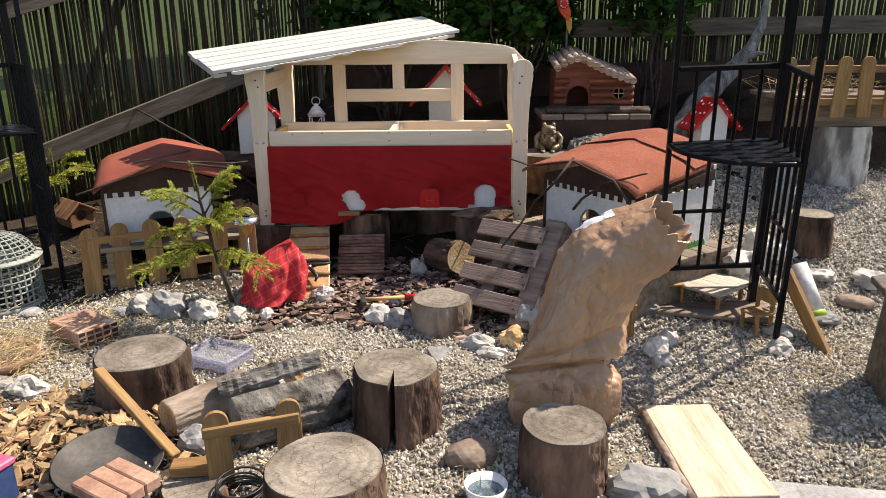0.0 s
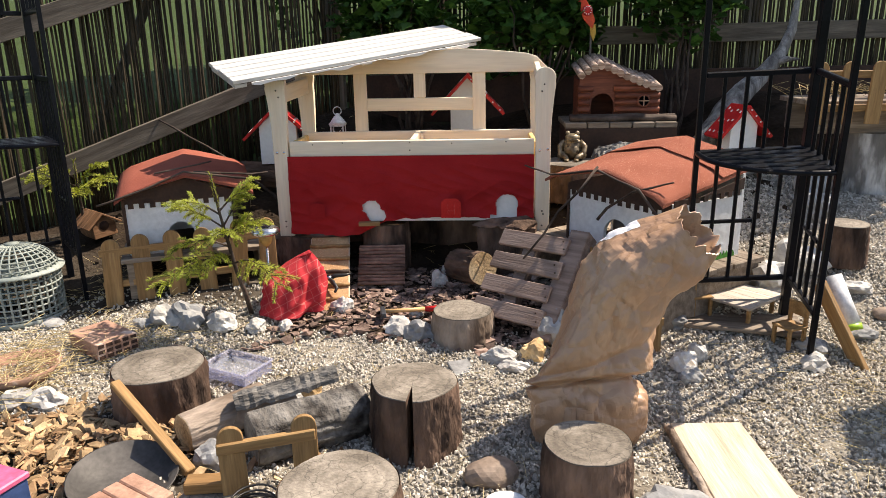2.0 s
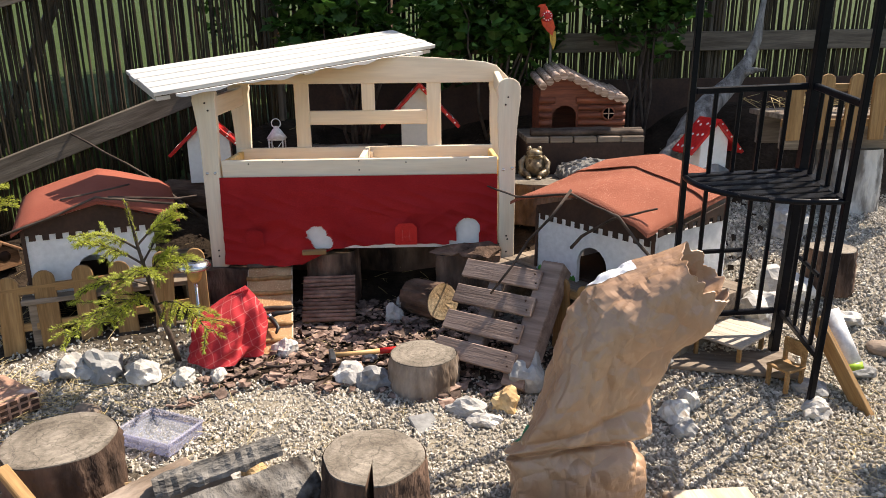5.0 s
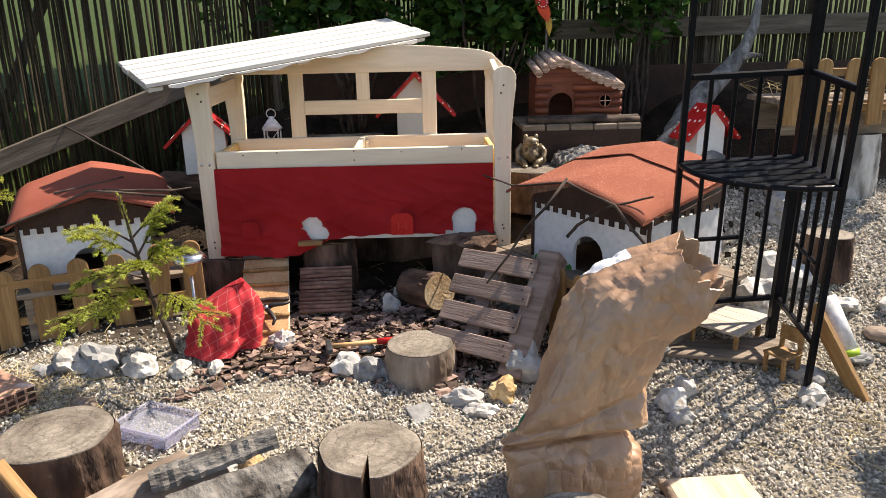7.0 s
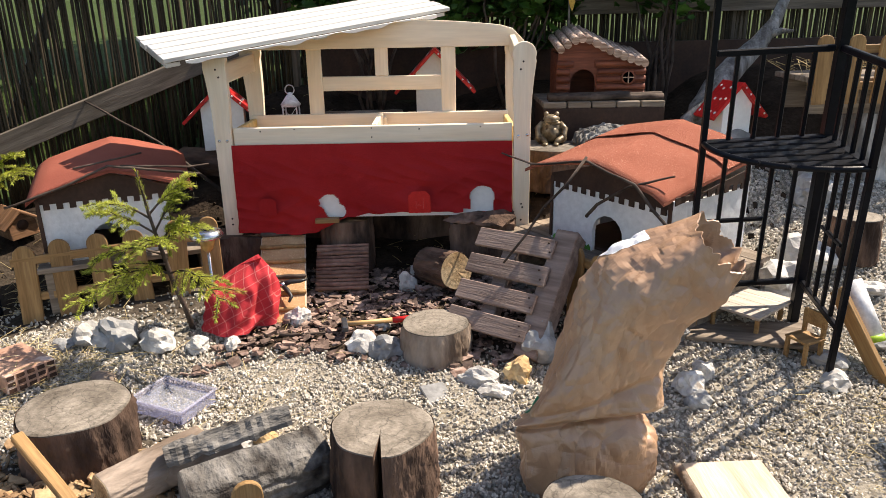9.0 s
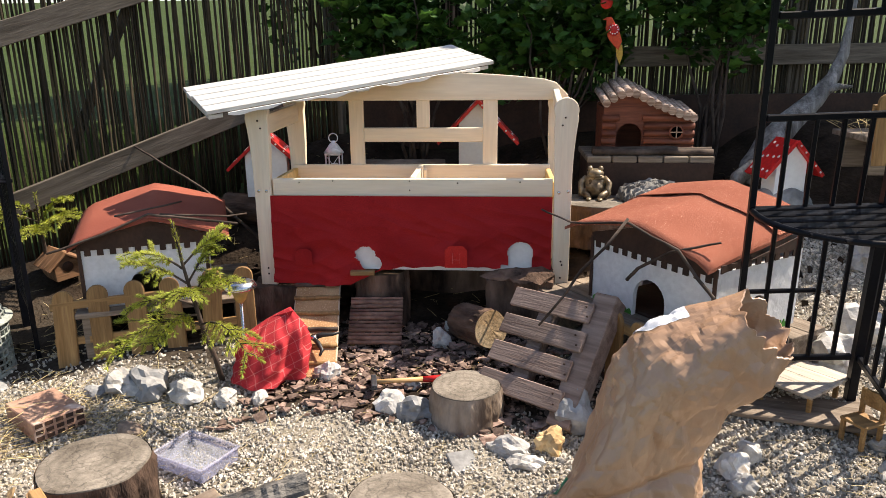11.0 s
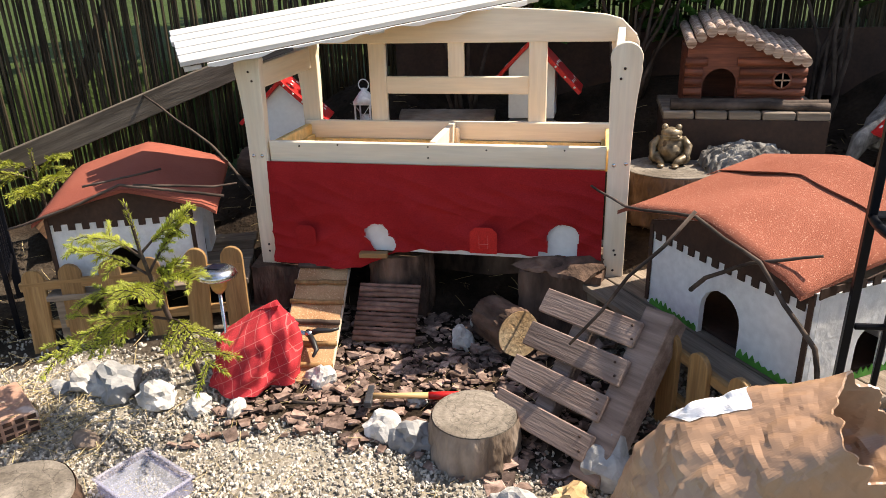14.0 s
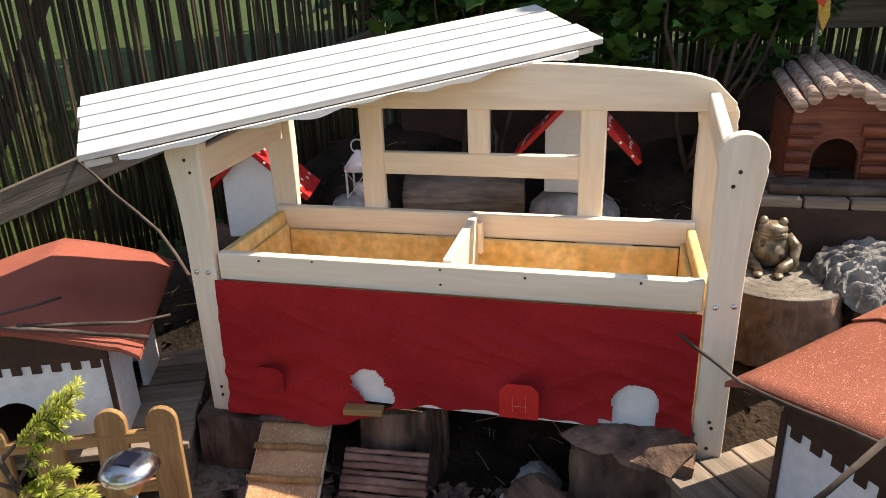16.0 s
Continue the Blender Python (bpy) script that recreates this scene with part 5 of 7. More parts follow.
# ---------------------------------------------------------------- paper sack
def build_sack():
    """Four-sided paper bag, pinched near its base and leaning over to an open mouth."""
    s = thing("paper_sack", (0.43, 1.975, -0.004), "crumpled open brown kraft paper sack slumped on gravel", "sack")
    # stations up the bag: front-left, front-right and back-left corner (x, z each), half depth
    st = [(-0.178, 0.0, 0.130, 0.0, -0.170, 0.0, 0.095), (-0.194, 0.075, 0.150, 0.075, -0.180, 0.07, 0.110), (-0.206, 0.165, 0.142, 0.170, -0.19, 0.125, 0.100),
          (-0.204, 0.205, 0.098, 0.228, -0.185, 0.150, 0.080), (-0.168, 0.245, 0.166, 0.275, -0.165, 0.168, 0.095), (-0.130, 0.312, 0.164, 0.360, -0.100, 0.285, 0.100),
          (-0.042, 0.502, 0.215, 0.468, -0.050, 0.465, 0.098), (0.080, 0.632, 0.270, 0.530, 0.055, 0.615, 0.090), (0.192, 0.700, 0.312, 0.594, 0.262, 0.690, 0.080)]
    # in its upper half the bag's front edge lies inside its outline, so that a shoulder faces the sky
    for i, k, dx, dz in ((6, 0.10, -0.004, 0.020), (7, 0.18, 0.0, 0.026), (8, 0.08, 0.050, 0.026)):
        lx, lz, rx, rz, bx, bz, dep = st[i]
        st[i] = (lx + (rx - lx) * k, lz + (rz - lz) * k, rx, rz, lx + dx, lz + dz, dep)
    na, nl = 190, 170
    def at(f):
        g = f * (len(st) - 1)
        i = min(int(g), len(st) - 2)
        k = g - i
        p0, p1, p2, p3 = st[max(i - 1, 0)], st[i], st[i + 1], st[min(i + 2, len(st) - 1)]
        return [0.5 * (2 * b + (c - a) * k + (2 * a - 5 * b + 4 * c - d) * k * k + (3 * b - a - 3 * c + d) * k ** 3) for a, b, c, d in zip(p0, p1, p2, p3)]
    def facets(q, scale):
        """Nearly flat cells that meet in sharp folds."""
        d, _ = noise.voronoi(Vector((q.x - q.z * 0.45, q.y, q.z * 0.72 + q.x * 0.5)) * scale)
        return min(1.0, (d[1] - d[0]) * 1.6) - 0.4
    def surf(a, f, proud=0.0):
        lx, lz, rx, rz, bx, bz, dep = at(f)
        fl, fr, bl = Vector((lx, -dep, lz)), Vector((rx, -dep * 0.9, rz)), Vector((bx, dep, bz))
        br = fr + (bl - fl) * 0.9 + Vector((0.01, 0, 0))
        mid = (fl + fr + bl + br) / 4
        ca, sa = math.cos(a), math.sin(a)
        big = (abs(ca) ** 5.5 + abs(sa) ** 5.5) ** (1 / 5.5)
        u, v = ca / big * 0.5 + 0.5, sa / big * 0.5 + 0.5
        q = (fl * (1 - u) + fr * u) * (1 - v) + (bl * (1 - u) + br * u) * v
        out = (q - mid).normalized()
        low = math.exp(-((f - 0.28) / 0.16) ** 2)
        h = 0.024 * noise.noise(q * 4.6 + Vector((1.7, 0, 0))) + (0.013 + 0.010 * low) * facets(q, 7) + (0.0085 + 0.004 * low) * facets(q, 16) + 0.003 * facets(q, 36) + 0.0014 * noise.noise(q * 55)
        # the slack waist where the bag is folded over on itself, and the diagonal fold above it
        h += -0.024 * math.exp(-((f - 0.365 - 0.04 * u) / 0.024) ** 2) + 0.012 * math.exp(-((f - 0.43 - 0.04 * u) / 0.04) ** 2)
        h += -0.010 * math.exp(-((f - 0.50 - 0.12 * u) / 0.02) ** 2) * max(0.0, 1 - v * 2)
        q = q + out * (h * (1 - 0.75 * max(0.0, (f - 0.88) / 0.12)) + proud)
        if f > 0.94:
            q += Vector((0.6, 0, 0.5)) * (0.028 * noise.noise(Vector((ca * 3.5, sa * 3.5, 2))) + 0.006 * noise.noise(Vector((ca * 11, sa * 11, 7)))) * (f - 0.94) / 0.06
        q.z = max(q.z, 0.0)
        return q
    bm = bmesh.new()
    shells = [[[bm.verts.new(surf(2 * math.pi * (i + 0.5) / na, j / nl, -0.004 * inner)) for i in range(na)] for j in range(nl + 1)] for inner in (0, 1)]
    for s_i, rows in enumerate(shells):
        for j in range(nl):
            for i in range(na):
                q = (rows[j][i], rows[j][(i + 1) % na], rows[j + 1][(i + 1) % na], rows[j + 1][i])
                bm.faces.new(q if not s_i else tuple(reversed(q)))
    for i in range(na):
        bm.faces.new((shells[0][nl][i], shells[0][nl][(i + 1) % na], shells[1][nl][(i + 1) % na], shells[1][nl][i]))
    bm.faces.new(list(reversed(shells[0][0])))
    bmesh.ops.triangulate(bm, faces=bm.faces[:], quad_method="SHORT_EDGE")
    part("paper", bm, PAPER, s)
    for name, material, label, a0, a1, f0, f1, slope in (("white_panel", LABEL_PAPER, "white printed panel on the sack's side", 128, 158, 0.80, 0.90, 0.04), ("print", GREEN_PRINT, "green printed corner", 150, 196, 0.47, 0.57, 0.05)):
        bm = bmesh.new()
        k = 22
        g = [[bm.verts.new(surf(radians(a0 + (a1 - a0) * i / k), f0 + slope * i / k + (f1 - f0 - slope * i / k) * j / k, 0.0016)) for i in range(k + 1)] for j in range(k + 1)]
        for j in range(k):
            for i in range(k):
                bm.faces.new((g[j][i], g[j][i + 1], g[j + 1][i + 1], g[j + 1][i]))
        part(name, bm, material, s, label)
    return s


build_sack()


# ---------------------------------------------------------------- loose boards, stones, clay
b = thing("sawn_plank", on(0.79, 1.75, 0.0), "pale sawn plank with bark edge lying on gravel", "plank", rz=-87)
part("board", box(0.47, 0.215, 0.024, 0.002), PLANK_WOOD, b, m=pose(0, 0, 0.026, 0, 0, 0))
part("bark_edge", tube(wander((-0.235, -0.113, 0.024), (0.235, -0.113, 0.024), 8, 0.003, 2), [0.014] * 9, 7, 0.3, 2), BARK_LIGHT, b, "rounded bark edge")

STONES = [(-1.246, 2.70, 0.075, 0.055, 0.045, "W"), (-1.125, 2.695, 0.062, 0.06, 0.055, "G"), (-0.985, 2.675, 0.065, 0.05, 0.045, "W"), (-0.846, 2.665, 0.042, 0.035, 0.03, "W"),
          (-0.722, 2.672, 0.026, 0.036, 0.03, "W"), (-0.512, 2.852, 0.042, 0.040, 0.042, "W"), (-0.105, 3.12, 0.036, 0.036, 0.045, "W"), (-0.075, 3.23, 0.032, 0.03, 0.04, "W"),
          (-0.015, 3.33, 0.07, 0.05, 0.035, "G"), (-0.255, 2.655, 0.050, 0.045, 0.042, "W"), (-0.165, 2.64, 0.055, 0.05, 0.045, "G"), (0.375, 2.57, 0.065, 0.06, 0.075, "G"),
          (0.165, 2.445, 0.062, 0.04, 0.035, "W"), (0.285, 2.455, 0.050, 0.042, 0.045, "O"), (0.212, 2.375, 0.045, 0.03, 0.025, "W"), (-1.106, 2.49, 0.055, 0.034, 0.024, "B"),
          (0.12, 1.725, 0.082, 0.055, 0.042, "B"), (0.575, 1.57, 0.08, 0.07, 0.055, "G"), (-1.40, 2.11, 0.065, 0.045, 0.035, "W"), (-1.50, 2.105, 0.055, 0.045, 0.035, "W"),
          (0.80, 2.31, 0.040, 0.05, 0.04, "W"), (0.855, 2.36, 0.033, 0.03, 0.03, "W"), (0.80, 2.24, 0.036, 0.03, 0.03, "G"), (0.835, 2.57, 0.042, 0.035, 0.03, "G"),
          (1.27, 2.40, 0.055, 0.045, 0.035, "G"), (1.24, 2.30, 0.05, 0.04, 0.03, "W"), (1.285, 2.82, 0.085, 0.075, 0.085, "W"), (1.42, 2.95, 0.095, 0.08, 0.08, "W"), (1.15, 2.93, 0.055, 0.06, 0.055, "G"),
          (1.60, 2.78, 0.05, 0.04, 0.03, "W"), (1.66, 2.62, 0.07, 0.05, 0.03, "B"), (1.78, 2.74, 0.07, 0.05, 0.04, "W"), (1.50, 2.52, 0.06, 0.05, 0.025, "G"),
          (-0.72, 2.08, 0.052, 0.045, 0.035, "W"), (-0.63, 2.10, 0.048, 0.04, 0.035, "W"), (-0.55, 2.12, 0.042, 0.04, 0.035, "W"), (-0.49, 2.16, 0.045, 0.045, 0.04, "O"),
          (-0.70, 1.79, 0.05, 0.05, 0.04, "G"), (-0.39, 4.10, 0.085, 0.06, 0.05, "W"), (0.12, 4.08, 0.10, 0.06, 0.03, "W"), (1.65, 3.40, 0.09, 0.08, 0.07, "G"), (-0.19, 2.80, 0.03, 0.025, 0.02, "G"),
          (0.80, 3.88, 0.045, 0.035, 0.03, "W"), (0.90, 3.86, 0.04, 0.03, 0.03, "G"), (-1.72, 2.68, 0.05, 0.04, 0.02, "G"), (-1.32, 2.66, 0.04, 0.03, 0.02, "G")]
KIND = {"W": (STONE_WHITE, "rough white limestone lump on the ground"), "G": (STONE_GREY, "grey fieldstone lying on the ground"), "O": (STONE_OCHRE, "ochre and white stone lying on gravel"), "B": (STONE_BROWN, "smooth brown river stone on gravel")}
for k, (x, y, sx, sy, sz, kind) in enumerate(STONES):
    material, label = KIND[kind]
    solo("stone", rock(sx, sy, sz, k + 1, 3, 0.40 if kind != "B" else 0.10, kind != "B"), material, (x, y, lift(x, y) + sz * 0.42), label, "stone", "loose stones", rz=(k * 47) % 70 - 35)


def brick(loc, rz, rx, L, W, H, label, holes=True):
    """Perforated clay block."""
    bk = thing("clay_brick", loc, label, "brick", "clay bricks", rz=rz, rx=rx)
    bm = box(L, W, H, 0.003)
    part("body", bm, CLAY, bk, m=pose(0, 0, H / 2))
    if holes:
        for i in range(5):
            for j in range(3):
                part("hole", box(0.003, W / 7, H / 5, 0.0), BROWN_TRIM, bk, m=pose(L / 2 + 0.0005, -W / 2 + W * (i + 0.5) / 5, H * (j + 0.5) / 3))
    return bk


brick(on(-1.40, 2.50), -35, 0, 0.23, 0.16, 0.065, "perforated red clay brick lying on gravel")
t = thing("clay_roof_tile", (-0.80, 1.50, 0.055), "orange ribbed clay tile lying on a stump slice", "tile", rz=-30)
for k in range(3):
    part("rib", box(0.17, 0.046, 0.035, 0.004), CLAY, t, m=pose(0, -0.048 + 0.048 * k, 0.018))
solo("slate_piece", box(0.085, 0.09, 0.012, 0.003), STONE_GREY, (0.015, 2.39, lift(0.015, 2.39) + 0.012), "flat grey slate piece on gravel", "slate", m=pose(0.015, 2.385, 0.025, 12, 3, 25))


# ---------------------------------------------------------------- ground cover
ico1 = shape_arrays(rock(1, 1, 1, 71, 1, 0.3, False))
ico2 = shape_arrays(rock(1, 1, 1, 72, 1, 0.35, False))
ico3 = shape_arrays(rock(1, 1, 1, 73, 1, 0.25, False))
rr = random.Random(21)
gravel, mulch_spots, soil_bits = [], [], []
while len(gravel) < 82000:
    x, y = rr.uniform(-2.0, 2.5), rr.uniform(0.95, 3.9)
    g, mu, gs = zone_values(x, y)
    if rr.random() > g ** 0.8 or (y > 3.0 and x < 1.0):
        continue
    s = rr.choice((0.0040, 0.0048, 0.0056, 0.0066, 0.0078)) * rr.uniform(0.85, 1.2)
    gravel.append((x, y, lift(x, y) + s * 0.35 + rr.uniform(-0.002, 0.004), s, rr.uniform(0, 6), rr.uniform(0, 6), rr.uniform(0, 6), rr.uniform(0.8, 1.3), rr.uniform(0.7, 1.0), rr.uniform(0.5, 0.8)))
scatter("gravel", [ico1, ico2, ico3], gravel, PEBBLE, "loose pale grey and beige gravel", "gravel")
flake = bmesh.new()
vs = [flake.verts.new((math.cos(a) * (1 + 0.3 * math.sin(a * 3)), 0.6 * math.sin(a), z)) for z in (-0.12, 0.12) for a in [2 * math.pi * i / 7 for i in range(7)]]
flake.faces.new(vs[7:])
flake.faces.new(list(reversed(vs[:7])))
for i in range(7):
    flake.faces.new((vs[i], vs[(i + 1) % 7], vs[7 + (i + 1) % 7], vs[7 + i]))
flake = shape_arrays(flake)
blocky = box(1.7, 1.2, 0.5, 0.0)
for v in blocky.verts:
    v.co += Vector((noise.noise(v.co * 3), noise.noise(v.co * 3 + Vector((5, 0, 0))), noise.noise(v.co * 3 + Vector((0, 5, 0))))) * 0.45
blocky = shape_arrays(blocky)
def shard(seed):
    """Flat angular flake with five to seven uneven corners."""
    r5 = random.Random(seed)
    k = r5.choice((5, 6, 7))
    rim = [(2 * math.pi * (i + r5.uniform(-0.25, 0.25)) / k, r5.uniform(0.65, 1.2)) for i in range(k)]
    bm = bmesh.new()
    lo, hi = [[bm.verts.new((c * q * math.cos(a), 0.75 * c * q * math.sin(a), z + 0.08 * r5.uniform(-1, 1))) for a, q in rim] for z, c in ((-0.16, 1.0), (0.16, 0.88))]
    bm.faces.new(hi)
    bm.faces.new(list(reversed(lo)))
    for i in range(k):
        bm.faces.new((lo[i], lo[(i + 1) % k], hi[(i + 1) % k], hi[i]))
    return shape_arrays(bm)


slab_a, slab_b = shard(3), shard(8)
while len(mulch_spots) < 3000:
    x, y = rr.uniform(-0.85, 0.6), rr.uniform(2.5, 3.3)
    if rr.random() > zone_values(x, y)[1]:
        continue
    s = rr.choice((0.003, 0.004, 0.006, 0.008, 0.011, 0.015, 0.020, 0.027)) * rr.uniform(0.8, 1.2)
    mulch_spots.append((x, y, lift(x, y) + 0.006 + rr.uniform(0, 0.010), s, rr.uniform(-0.35, 0.35), rr.uniform(-0.35, 0.35), rr.uniform(0, 6), 1, rr.uniform(0.6, 1.2), rr.uniform(0.5, 1.1)))
scatter("bark_mulch", [slab_a, slab_b, blocky], mulch_spots, MULCH, "reddish brown bark mulch flakes", "mulch")
chips = []
while len(chips) < 1300:
    x, y = rr.gauss(-1.12, 0.26), rr.gauss(1.82, 0.16)
    s = rr.choice((0.010, 0.016, 0.024, 0.036)) * rr.uniform(0.8, 1.2)
    d = math.hypot((x + 1.12) / 0.45, (y - 1.80) / 0.3)
    if math.hypot(x + 0.90, y - 1.655) < 0.155:
        continue
    chips.append((x, y, lift(x, y) + 0.008 + rr.uniform(0, 0.05) * max(0, 1 - d), s, rr.uniform(-0.7, 0.7), rr.uniform(-0.7, 0.7), rr.uniform(0, 6), 1.2, rr.uniform(0.45, 0.9), rr.uniform(0.4, 0.9)))
scatter("wood_chips", [slab_a, slab_b], chips, CHIP, "heap of pale split wood chips", "wood chips")
stalk = shape_arrays(tube([(-1, 0, 0), (0, 0.03, 0.02), (1, 0, 0)], 0.018, 4))
straw = []
def strew(n, cx, cy, sx, sy, up, l0, l1):
    for _ in range(n):
        x, y = rr.gauss(cx, sx), rr.gauss(cy, sy)
        straw.append((x, y, lift(x, y) + 0.008 + rr.uniform(0, up), rr.uniform(l0, l1), rr.uniform(-0.3, 0.3), rr.uniform(-0.3, 0.3), rr.uniform(0, 6), 1, 1, 1))
strew(420, -1.58, 2.28, 0.12, 0.14, 0.09, 0.03, 0.07)
strew(260, -1.25, 2.55, 0.2, 0.10, 0.015, 0.02, 0.06)
strew(420, 1.35, 1.90, 0.22, 0.26, 0.03, 0.015, 0.045)
strew(160, 0.0, 1.55, 0.35, 0.16, 0.02, 0.02, 0.05)
strew(160, -0.5, 2.35, 0.4, 0.12, 0.01, 0.015, 0.04)
strew(110, 0.9, 2.0, 0.3, 0.2, 0.01, 0.012, 0.035)
strew(80, -0.1, 3.0, 0.3, 0.2, 0.015, 0.015, 0.04)
strew(130, -1.6, 3.1, 0.2, 0.2, 0.03, 0.03, 0.06)
litter = []
for _ in range(700):
    x, y = rr.uniform(-1.9, 1.5), rr.uniform(2.6, 4.5)
    if zone_values(x, y)[0] > 0.4:
        continue
    litter.append((x, y, lift(x, y) + 0.008 + rr.uniform(0, 0.01), rr.uniform(0.012, 0.04), rr.uniform(-0.3, 0.3), rr.uniform(-0.3, 0.3), rr.uniform(0, 6), 1, 1.6, 1.6))
scatter("twig_litter", [stalk], litter, HAY, "thin dry twigs and needles on soil", "litter")
clods = []
for _ in range(900):
    x, y = rr.uniform(-1.9, 1.6), rr.uniform(3.0, 4.55)
    s = rr.choice((0.006, 0.009, 0.014, 0.02)) * rr.uniform(0.8, 1.3)
    clods.append((x, y, lift(x, y) + s * 0.3, s, rr.uniform(0, 6), rr.uniform(0, 6), rr.uniform(0, 6), 1, 1, 0.7))
scatter("soil_clods", [slab_a, slab_b, blocky], clods, SOIL_CLOD, "dark crumbled soil and bark bits", "soil")
scatter("straw", [stalk], straw, STRAW, "scattered dry straw stalks", "straw")


# ---------------------------------------------------------------- bank: birdhouses, cabin, frog, driftwood
def birdhouse(loc, hw, body_w, wall_h, rise, depth, rz, label):
    """White box with a steep red roof and white painted dots."""
    h = thing("birdhouse", loc, label, "birdhouse", "red-roofed birdhouses", rz=rz)
    peak = wall_h + rise * body_w / 2 / hw
    body = [(-body_w / 2, 0), (body_w / 2, 0), (body_w / 2, wall_h), (0, peak), (-body_w / 2, wall_h)]
    part("body", prism(body, depth, 0.002), WHITE_BOARD, h, "", pose(0, -depth / 2, 0))
    drop = rise
    for s in (-1, 1):
        p, q = Vector((0, 0, peak + 0.012)), Vector((s * hw, 0, peak + 0.012 - drop))
        m = span(p, q)
        L = (q - p).length
        roof = part("roof_board", box(L + 0.012, depth + 0.05, 0.016, 0.002), RED_PAINT, h, "red roof with white dots", m)
        r = random.Random(int(hw * 1000) + s)
        for i in range(3):
            for j in range(4):
                x = -L / 2 + L * (i + 0.5) / 3 + r.uniform(-0.008, 0.008)
                y = -(depth + 0.05) / 2 + (depth + 0.05) * (j + 0.5) / 4 + r.uniform(-0.006, 0.006)
                part("dot", lathe([(0.0, 0.0012), (0.0075, 0.001), (0.0075, -0.001)], 10), DOT_WHITE, roof, m=pose(x, y, 0.0085 if m.to_3x3()[2][2] > 0 else -0.0085, 0 if m.to_3x3()[2][2] > 0 else 180))
        part("gable_edge", box(L + 0.01, 0.006, 0.018, 0.001), RED_PAINT, roof, m=pose(0, -(depth + 0.05) / 2 - 0.0035, 0))
        for i in range(5):
            part("dot", lathe([(0.0, 0.0012), (0.005, 0.001), (0.005, -0.001)], 8), DOT_WHITE, roof, m=pose(-L / 2 + L * (i + 0.5) / 5, -(depth + 0.05) / 2 - 0.0068, 0, 90))
    return h


birdhouse((-1.065, 3.99, 0.545), 0.185, 0.205, 0.21, 0.175, 0.15, 12, "white birdhouse with white-dotted red roof on a log")
birdhouse((0.005, 4.24, 0.67), 0.205, 0.20, 0.215, 0.215, 0.16, 0, "white birdhouse with white-dotted red roof on the bank")
birdhouse((1.445, 3.86, 0.52), 0.138, 0.150, 0.22, 0.155, 0.11, 12, "white birdhouse with white-dotted red roof by driftwood")
for x, y, s in ((0.005, 4.24, 0.105), (1.445, 3.86, 0.095)):
    solo("flat_stone", rock(s * 1.5, s * 1.2, 0.09, int(s * 1000), 3, 0.12), STONE_GREY, (x, y, lift(x, y) + 0.055), "flat grey stone carrying a birdhouse", "stone", "birdhouse stones")


def build_lantern():
    l = thing("lantern", (-0.76, 4.165, 0.615), "white metal lantern with crossed side bars on the bank", "lantern")
    w, h = 0.072, 0.115
    part("base", box(w + 0.012, w + 0.012, 0.012, 0.002), WHITE_ENAMEL, l, m=pose(0, 0, 0.006))
    part("top_plate", box(w + 0.012, w + 0.012, 0.010, 0.002), WHITE_ENAMEL, l, m=pose(0, 0, h))
    for sx in (-1, 1):
        for sy in (-1, 1):
            part("corner_bar", box(0.007, 0.007, h - 0.017, 0.001), WHITE_ENAMEL, l, m=pose(sx * w / 2, sy * w / 2, h / 2 + 0.003))
        board("cross_bar", l, (-sx * w / 2, -w / 2, 0.014), (sx * w / 2, -w / 2, h - 0.006), 0.003, 0.003, WHITE_ENAMEL, up=(0, 1, 0))
    part("hood", lathe([(0.055, 0.0), (0.038, 0.022), (0.022, 0.045), (0.012, 0.052), (0.012, 0.062), (0.0, 0.064)], 16), WHITE_ENAMEL, l, m=pose(0, 0, h + 0.005))
    part("handle", tube([(0.024 * math.cos(a), 0, 0.024 * math.sin(a)) for a in [math.pi * 2 * i / 18 for i in range(19)]], 0.003, 6), WHITE_ENAMEL, l, m=pose(0, 0, h + 0.082))
    part("candle", lathe([(0.018, 0), (0.018, 0.05), (0.0, 0.05)], 12), LABEL_PAPER, l, m=pose(0, 0, 0.012))
    return l


build_lantern()
solo("flat_stone", rock(0.11, 0.09, 0.05, 31, 3, 0.12), STONE_GREY, (-0.76, 4.165, 0.588), "flat grey stone under a lantern", "stone", "birdhouse stones")


